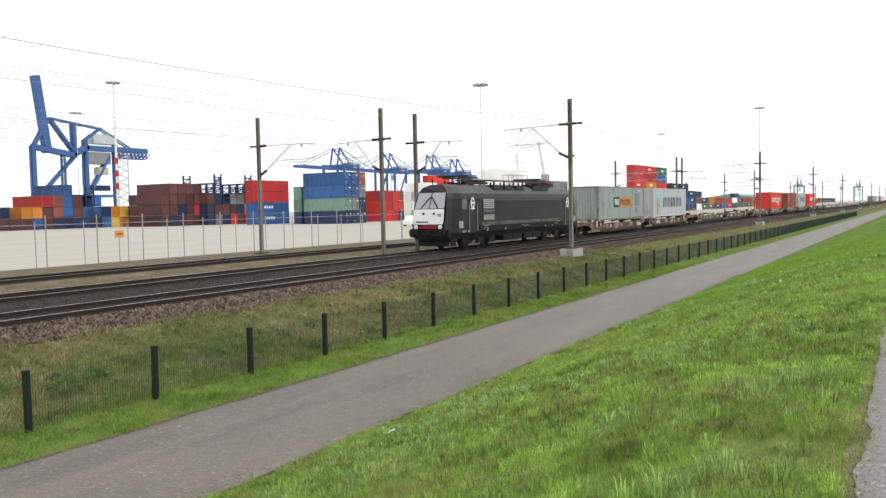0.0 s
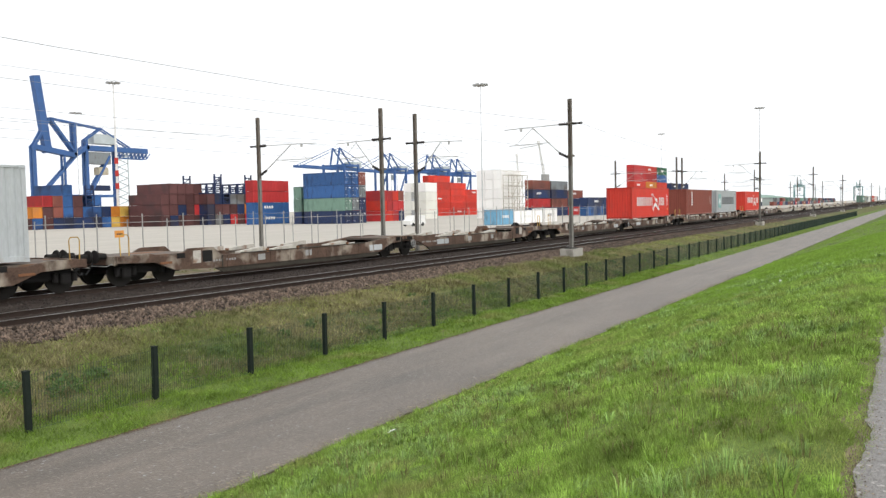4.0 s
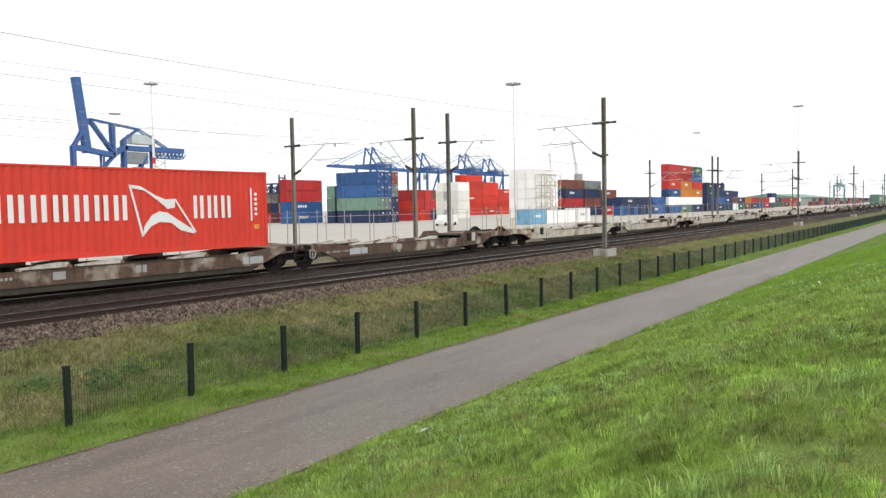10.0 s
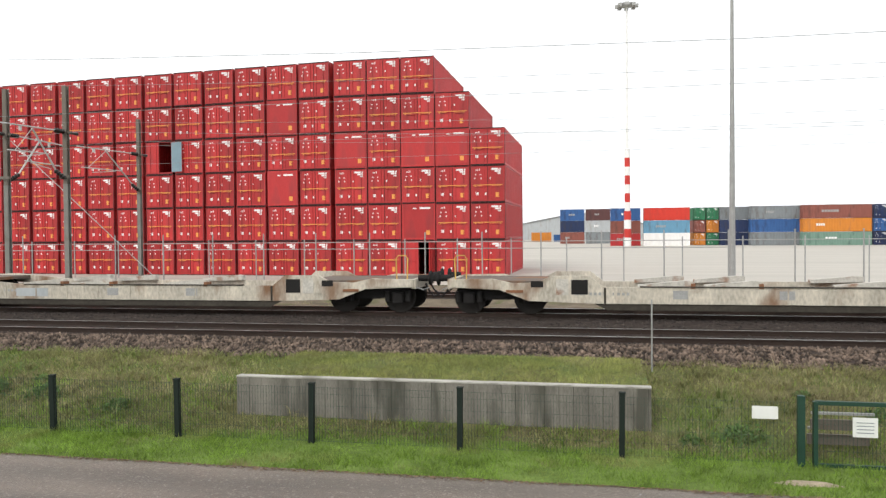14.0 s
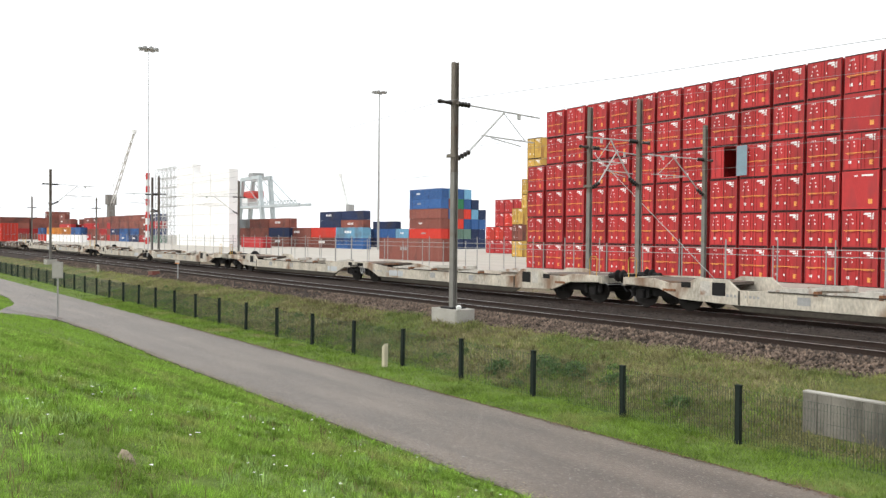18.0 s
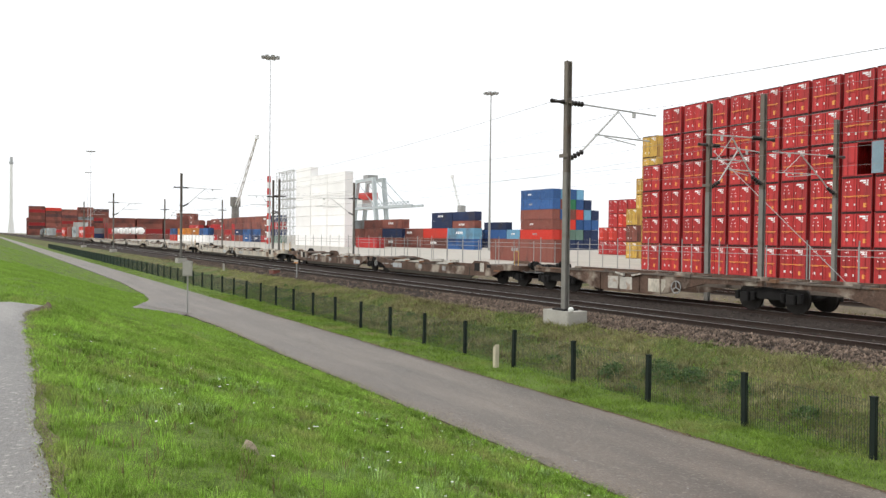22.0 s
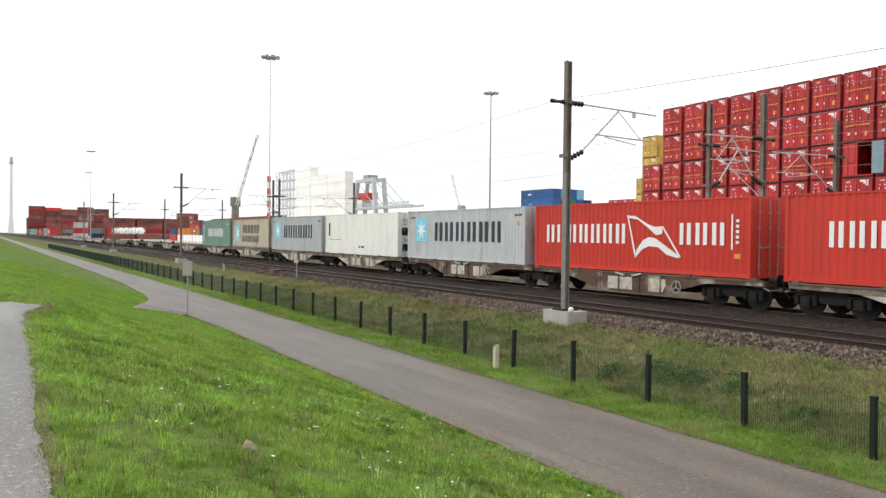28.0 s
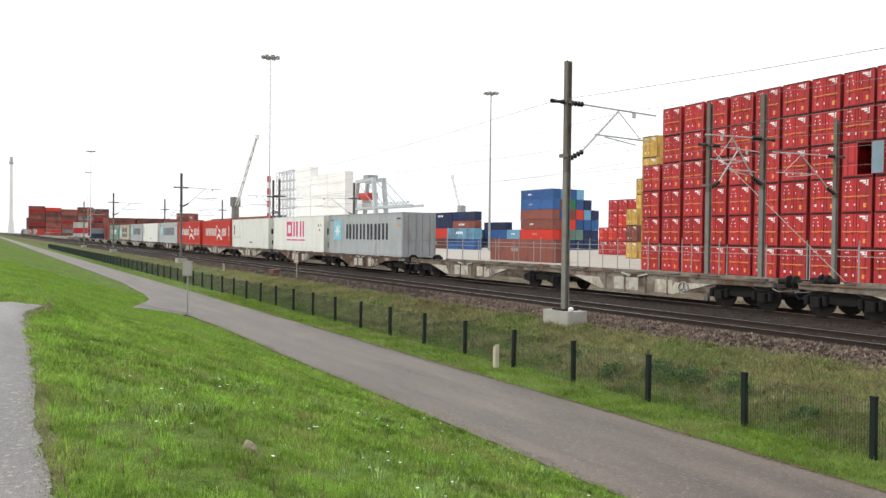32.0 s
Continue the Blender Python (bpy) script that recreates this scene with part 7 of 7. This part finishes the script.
lawn("grass", [(80000, 1.5, 6, 0.4, 4.0, 0.5, 0.15), (210000, 1.6, 10, 0.4, 7.7, 0.5, 0.2), (130000, 10, 22, 0.5, 7.7, 0.4), (5000, 0, 1.6, 1.6, 7.7)],
     0.052, 0.0044, 0.75, m_blade, "short green grass on the dike slope", thick, 0.8)
lawn("grass", [(80000, -6, -1.2, 0.4, 4.0, 0.5, 0.15), (190000, -10, -1.2, 0.4, 8.5, 0.5, 0.2), (130000, -22, -10, 0.3, 8.5, 0.4), (5000, -1.2, 0, 1.6, 7.7)],
     0.05, 0.0044, 0.75, m_blade_rich, "rich green grass on the dike slope", thick, 0.8)
lawn("distant_grass", [(90000, 22, 50, 0.6, 7.7), (20000, 50, 110, 0.6, 7.7), (90000, -50, -22, 0.3, 8.5), (20000, -120, -50, -1.5, 8.4)],
     0.045, 0.004, 0.75, m_blade_even, "even green grass farther along the dike", off_pavement, 0.6)
lawn("pale_grass", [(80000, 1.6, 10, 0.4, 7.7, 0.4, 0.25), (70000, -10, -1.2, 0.4, 8.5, 0.4, 0.25), (40000, 10, 22, 0.5, 7.7, 0.4), (40000, -22, -10, 0.3, 8.5, 0.4)],
     0.055, 0.0034, 0.9, m_blade_pale, "yellow-green grass mixed into the slope", pale_places, 0.6)
tufts("grass_tufts", 1000, 1.6, 12, 0.7, 7.0, 0.12, 34, m_tuft, "blue-green tufts of longer grass on the slope", bluish, 0.07)
tufts("grass_tufts", 600, -12, -1.4, 0.7, 7.4, 0.11, 34, m_tuft, "blue-green tufts of longer grass on the slope", bluish, 0.07)
tufts("grass_tufts", 600, 12, 30, 0.9, 7.4, 0.12, 26, m_tuft, "blue-green tufts of longer grass on the slope", bluish, 0.09)
tufts("green_tufts", 1500, 1.6, 14, 0.45, 7.5, 0.1, 30, m_blade, "green tufts of grass on the slope", off_pavement, 0.06)
tufts("green_tufts", 1700, -14, -1.2, 0.45, 7.6, 0.085, 30, m_blade_rich, "green tufts of grass on the slope", off_pavement, 0.06)
tufts("straw_tufts", 420, 1.8, 12, 0.6, 6.8, 0.15, 9, m_straw, "withered stalks in the grass", off_pavement, 0.05, 0.003)
tufts("straw_tufts", 200, -12, -1.8, 0.6, 7.0, 0.15, 9, m_straw, "withered stalks in the grass", off_pavement, 0.05, 0.003)
lawn("withered_grass", [(60000, 1.4, 14, 0.36, 7.0, 0.4, 0.25), (50000, -14, -1.2, 0.36, 7.4, 0.4, 0.25)],
     0.03, 0.0026, 1.6, m_straw, "withered brown grass in worn patches", sparse)
near_line = lambda x: np.interp(x, px, [near_edge(a) for a in px])
crest_line = lambda x: np.interp(x, tx, [top_edge(a) for a in tx])
edge_lawn("path_edge_grass", 16000, -30, 40, near_line, -0.12, 0.22, 0.045, m_blade, "grass creeping over the dike-side edge of the path")
edge_lawn("path_edge_grass", 14000, -30, 40, lambda x: x * 0 + 11.08, -0.16, 0.1, 0.04, m_verge, "grass creeping over the fence-side edge of the path")
edge_lawn("crest_edge_grass", 60000, -18, 18, crest_line, -0.06, 0.5, 0.045, m_blade, "ragged grass along the edge of the crest path")
lawn("verge_grass", [(60000, -14, 16, 11.03, 12.75), (30000, 16, 45, 11.03, 12.75), (30000, -45, -14, 11.03, 12.75), (8000, 45, 110, 11.03, 12.75), (8000, -110, -45, 11.03, 12.75)],
     0.055, 0.0045, 0.9, m_verge, "green verge grass under the fence", None, 0.6)
bank_keep = lambda x, y: ~((x > WX0 - 0.02) & (x < WX1 + 0.02) & (y > WY - 0.05))


def bank_low(x, y):
    """Green growth thins out up the bank."""
    return bank_keep(x, y) & (rng.random(len(x)) < np.clip(1.15 - (y - 12.7) / 2.4, 0.12, 1))


lawn("bank_grass", [(90000, -14, 16, 12.7, 16.9), (60000, 16, 48, 12.7, 16.9), (60000, -48, -14, 12.7, 16.9), (12000, 48, 110, 12.7, 16.9), (12000, -110, -48, 12.7, 16.9), (9000, -60, 80, 26.6, 29.2, 0.8)],
     0.075, 0.0042, 0.9, m_dry, "dry olive grass on the railway bank", bank_keep, 0.6, 0.6)
lawn("bank_green", [(75000, -14, 14, 12.7, 16.6, 0.5), (16000, 14, 48, 12.7, 15.5, 0.6), (38000, -48, -14, 12.7, 16.4, 0.5)],
     0.075, 0.0045, 0.9, m_verge, "green grass low on the railway bank", bank_low, 0.6, 0.5)
lawn("bank_moss", [(30000, -20, 30, 15.0, 16.85, 0.5, 0.5), (12000, 30, 70, 15.0, 16.85, 0.5, 0.5), (12000, -60, -20, 15.0, 16.85, 0.5, 0.5)],
     0.045, 0.0045, 0.9, m_moss, "pale yellow-green grass beside the ballast", bank_keep, 0.6, 0.6)
tufts("bank_tufts", 700, -30, 45, 12.9, 16.4, 0.2, 22, m_dry, "long dry tufts on the railway bank", bank_keep, 0.1, 0.0034)
fx, fy = scatter(16000, WX0 + 0.05, WX1 - 0.05, WY + 0.17, 16.9)
blades("fill_grass", fx, fy, np.full(len(fx), 0.87), 0.075, 0.0045, 1.0, m_dry, "dry grass on the fill behind the wall")
fx, fy = scatter(26000, WX0 + 0.05, WX1 - 0.05, WY + 0.17, 16.9)
blades("fill_moss", fx, fy, np.full(len(fx), 0.88), 0.06, 0.005, 0.9, m_moss, "yellow-green grass on the fill behind the wall")
m_weed = surface("dark_weed_leaves", (0.07, 0.125, 0.032), 0.85, scale=0.8, fine=8, dark=0.6, light=1.4, bump=0, rnd=0.4, island=True)


def leafy(name, clumps, material, label):
    """Low mounds of small broad leaves; clumps: x, y, radius, height, number of leaves."""
    vs = []
    for cx, cy, r, h, n in clumps:
        a, d, e = rng.uniform(0, 2 * np.pi, n), np.sqrt(rng.random(n)), rng.random(n)
        lump = 0.75 + 0.35 * np.sin(3 * a + cx) * np.sin(5 * a + cy)
        x, y = cx + r * lump * d * np.cos(a), cy + 0.7 * r * lump * d * np.sin(a)
        z = ground_rough(x, y) + h * np.sqrt(np.clip(1 - d * d, 0, 1)) * (0.35 + 0.65 * e)
        u = rng.normal(0, 1, (n, 3))
        u /= np.linalg.norm(u, axis=1)[:, None]
        w = np.cross(u, rng.normal(0, 0.5, (n, 3)) + np.array([0, -0.4, 1.0]))
        w /= np.linalg.norm(w, axis=1)[:, None]
        s = rng.uniform(0.018, 0.042, n)[:, None]
        c = np.stack([x, y, z], -1)
        vs.append(np.stack([c - u * s, c - w * s * 0.5, c + u * s, c + w * s * 0.5], 1))
    v = np.concatenate(vs).reshape(-1, 3)
    return spread(name, v, np.arange(len(v)).reshape(-1, 4), material, label, "weeds")


CLUMPS = [(-13.4, 14.0, 0.7, 0.4, 900), (-12.5, 14.1, 0.5, 0.35, 600), (-14.6, 13.6, 0.5, 0.3, 500), (-11.2, 14.0, 0.5, 0.25, 400), (-9.3, 13.6, 0.4, 0.2, 300), (7.7, 14.3, 0.5, 0.2, 350), (8.7, 13.9, 0.5, 0.22, 400), (9.5, 14.1, 0.4, 0.2, 300), (2.2, 13.5, 0.5, 0.25, 350), (4.6, 14.2, 0.5, 0.2, 300)]
CLUMPS += [(rng.uniform(-45, 50), rng.uniform(13.0, 15.2), rng.uniform(0.2, 0.5), rng.uniform(0.1, 0.25), 130) for i in range(70)]
leafy("weeds", [q for q in CLUMPS if bank_keep(np.array([q[0]]), np.array([q[1] + 0.3]))[0]], m_weed, "dark green leafy weeds on the railway bank")


def stones(name, x, y, z, r, material, label, category="stones", parent=None):
    """Small uneven six-cornered stones."""
    n = len(x)
    base = np.array([[1, 0, 0], [-1, 0, 0], [0, 1, 0], [0, -1, 0], [0, 0, 1], [0, 0, -1]], np.float32)
    tri = np.array([[0, 2, 4], [2, 1, 4], [1, 3, 4], [3, 0, 4], [2, 0, 5], [1, 2, 5], [3, 1, 5], [0, 3, 5]])
    s = r * rng.uniform(0.55, 1.4, (n, 1, 3))
    a = rng.uniform(0, np.pi, n)
    v = base[None] * s + rng.normal(0, 0.22, (n, 6, 3)) * r
    c, d = np.cos(a)[:, None], np.sin(a)[:, None]
    v = np.stack([v[..., 0] * c - v[..., 1] * d, v[..., 0] * d + v[..., 1] * c, v[..., 2]], -1)
    v += np.stack([x, y, z], -1)[:, None]
    f = (tri[None] + 6 * np.arange(n)[:, None, None]).reshape(-1, 3)
    return spread(name, v.reshape(-1, 3), f, material, label, category, parent)


bx = np.concatenate([rng.uniform(-30, 45, 22000), rng.uniform(-90, 120, 10000)])
by = 16.6 + 1.4 * rng.random(len(bx)) ** 0.9
stones("ballast_stones", bx, by, np.interp(by, PY, PZ) + 0.01, 0.05, m_stone, "brown-grey ballast stones on the track shoulder")
bx = np.concatenate([rng.uniform(-35, 50, 15000), rng.uniform(-90, 120, 5000)])
by = rng.uniform(17.9, 26.2, len(bx))
stones("track_stones", bx, by, np.interp(by, PY, PZ) + 0.0, 0.04, m_stone_shade, "dark ballast stones between the rails")
m_litter = surface("brown_leaf_litter", (0.13, 0.085, 0.05), 0.9, scale=3, fine=20, dark=0.5, light=1.6, bump=0, rnd=0.6, island=True)
m_crumb = surface("pale_earth_crumbs", (0.26, 0.22, 0.17), 0.9, scale=3, fine=20, dark=0.5, light=1.4, bump=0, rnd=0.5, island=True)
# daisies on the left slope and pale flecks on the asphalt
fx, fy = scatter(110, -14, -1.8, 0.9, 7.4, 0.0)
fz = ground_rough(fx, fy)
dv, df = [], []
for a, b, c in zip(fx, fy, fz):
    k = len(dv)
    r = rng.uniform(0.012, 0.021)
    dv += [(a + r * math.cos(q * math.pi / 3), b + r * math.sin(q * math.pi / 3), c + 0.075 + rng.uniform(-0.004, 0.004)) for q in range(6)]
    df.append([k, k + 1, k + 2, k + 3, k + 4, k + 5])
spread("daisies", np.array(dv), np.array(df), m_whitebars, "small white daisies in the grass", "flowers")
def flakes(name, x, y, z, r, material, label, category):
    """Thin ragged flakes lying flat."""
    n = len(x)
    a = rng.uniform(0, 2 * np.pi, n)[:, None] + np.arange(5)[None] * 2 * np.pi / 5
    q = r * rng.uniform(0.4, 1.5, (n, 1)) * rng.uniform(0.6, 1.3, (n, 5))
    v = np.stack([x[:, None] + q * np.cos(a) * 1.3, y[:, None] + q * np.sin(a), z[:, None] + rng.uniform(0, 0.006, (n, 5))], -1)
    return spread(name, v.reshape(-1, 3), np.arange(n * 5).reshape(n, 5), material, label, category)


fx = np.concatenate([rng.uniform(-30, 40, 260), rng.uniform(1, 22, 420)])
fy = np.where(rng.random(len(fx)) < 0.45, 10.9 - np.abs(rng.normal(0, 0.5, len(fx))), np.clip(8.9 + rng.normal(0, 0.55, len(fx)), 7.9, 10.9))
ok = patches(fx, fy, 0.8, 12) > 0.35
fx, fy = fx[ok], fy[ok]
flakes("path_flecks", fx, fy, np.full(len(fx), 0.034), 0.017, m_faded, "pale petals and grit on the asphalt path", "grit")
ex_ = rng.uniform(-34, 40, 12000)
flakes("leaf_litter", ex_, 11.09 - np.abs(rng.normal(0, 0.05, len(ex_))) * (0.3 + 1.4 * patches(ex_, ex_ * 0, 0.9, 13)), np.full(len(ex_), 0.034), 0.014, m_litter, "brown leaf litter along the fence-side edge of the path", "litter")
ex_ = rng.uniform(-34, 40, 14000)
flakes("leaf_litter", ex_, near_line(ex_) + np.abs(rng.normal(0, 0.14, len(ex_))) * (0.3 + 1.4 * patches(ex_, ex_ * 0, 0.9, 14)), np.full(len(ex_), 0.034), 0.013, m_crumb, "crumbs of earth and grit along the edge of the path", "litter")
ex_ = rng.uniform(-18, 18, 4500)
stones("edge_crumbs", ex_, crest_line(ex_) + rng.normal(0, 0.05, len(ex_)), np.full(len(ex_), 2.03), 0.006, m_crumb, "crumbs of asphalt and earth along the crest path", "grit")
for x, y, s in ((9.1, 6.55, 1.0), (16.5, 4.0, 0.8), (30.0, 3.2, 0.9), (24.3, 3.6, 0.7)):
    lt_ = thing("litter", pose(x, y, ground_z(x, y) + 0.05, 8, -6, rng.uniform(0, 180)), "crumpled white scrap of litter in the grass", "litter", "litter in the grass")
    part("scrap", Shape().add([(-0.09 * s, -0.04 * s, 0), (0.02 * s, -0.05 * s, 0.03 * s), (0.1 * s, -0.03 * s, 0.0), (0.09 * s, 0.05 * s, 0.02 * s), (-0.01 * s, 0.04 * s, 0.05 * s), (-0.1 * s, 0.05 * s, 0.01 * s)], [(0, 1, 4, 5), (1, 2, 3, 4)]), m_whitebars, lt_)


def bare_patch(x, y, rx, ry, material, label, high=0.03):
    s = Shape()
    ring, n = [], 18
    for i in range(n):
        a = 2 * math.pi * i / n
        k = 1 + 0.35 * noise.noise(Vector((x + math.cos(a), y + math.sin(a), 2)))
        ring.append((x + rx * k * math.cos(a), y + ry * k * math.sin(a)))
    v = [(x, y, ground_z(x, y) + high)] + [((p + x) / 2, (q + y) / 2, ground_z(p, q) + high * 0.85) for p, q in ring] + [(p, q, ground_z(p, q) - 0.01) for p, q in ring]
    f = [(0, 1 + i, 1 + (i + 1) % n) for i in range(n)] + [(1 + i, 1 + n + i, 1 + n + (i + 1) % n, 1 + (i + 1) % n) for i in range(n)]
    s.add(v, f)
    return tagged(part("bare_patch", s, material, smooth=True), label, "soil", kind="structure")


m_sand = surface("trodden_sand", (0.36, 0.3, 0.22), 0.95, scale=4, fine=40, dark=0.6, light=1.2, bump=0.6, spec=0.1, half=0.15)
m_earth = surface("bare_earth", (0.2, 0.16, 0.11), 0.95, scale=5, fine=40, dark=0.5, light=1.4, bump=0.8, spec=0.1, half=0.15)
bare_patch(2.75, 11.62, 0.5, 0.1, m_sand, "pale trodden sand before the gate", 0.05)
bare_patch(-6.7, 2.07, 0.11, 0.075, m_sand, "small pale molehill in the grass", 0.09)

ex = [a for a in tx if a < 40]
edge_far = [(a, top_edge(a) + 0.06 + 0.14 * max(0, 0.25 + noise.noise(Vector((a * 1.7, 9, 1)))) + 0.07 * noise.noise(Vector((a * 9, 9, 4)))) for a in ex]
soil = Shape()
ne = len(ex)
soil.add([(a, b, ground_z(a, b) + 0.012) for a, b in edge_far] + [(a, top_edge(a) - 0.03, 2.015) for a in ex], [(i, ne + i, ne + i + 1, i + 1) for i in range(ne - 1)])
tagged(part("path_edge", soil, m_earth), "bare trodden earth along the edge of the crest path", "soil", kind="structure")


# ---- the way of the train ----
WAY = ((0, 0), (3, 56.6), (6, 113.3), (9, 169.8), (11, 208.9), (12, 228.6), (13, 248.6), (14, 269.2), (15, 290.3), (18, 351.8), (20, 392.6), (22, 433.0), (25, 492.4), (28, 551.6), (32, 630.6))


def motions():
    for ob, u, z in MOVERS:
        walk(ob, [(t, pose(u - s, TY, z)) for t, s in WAY])


motions()
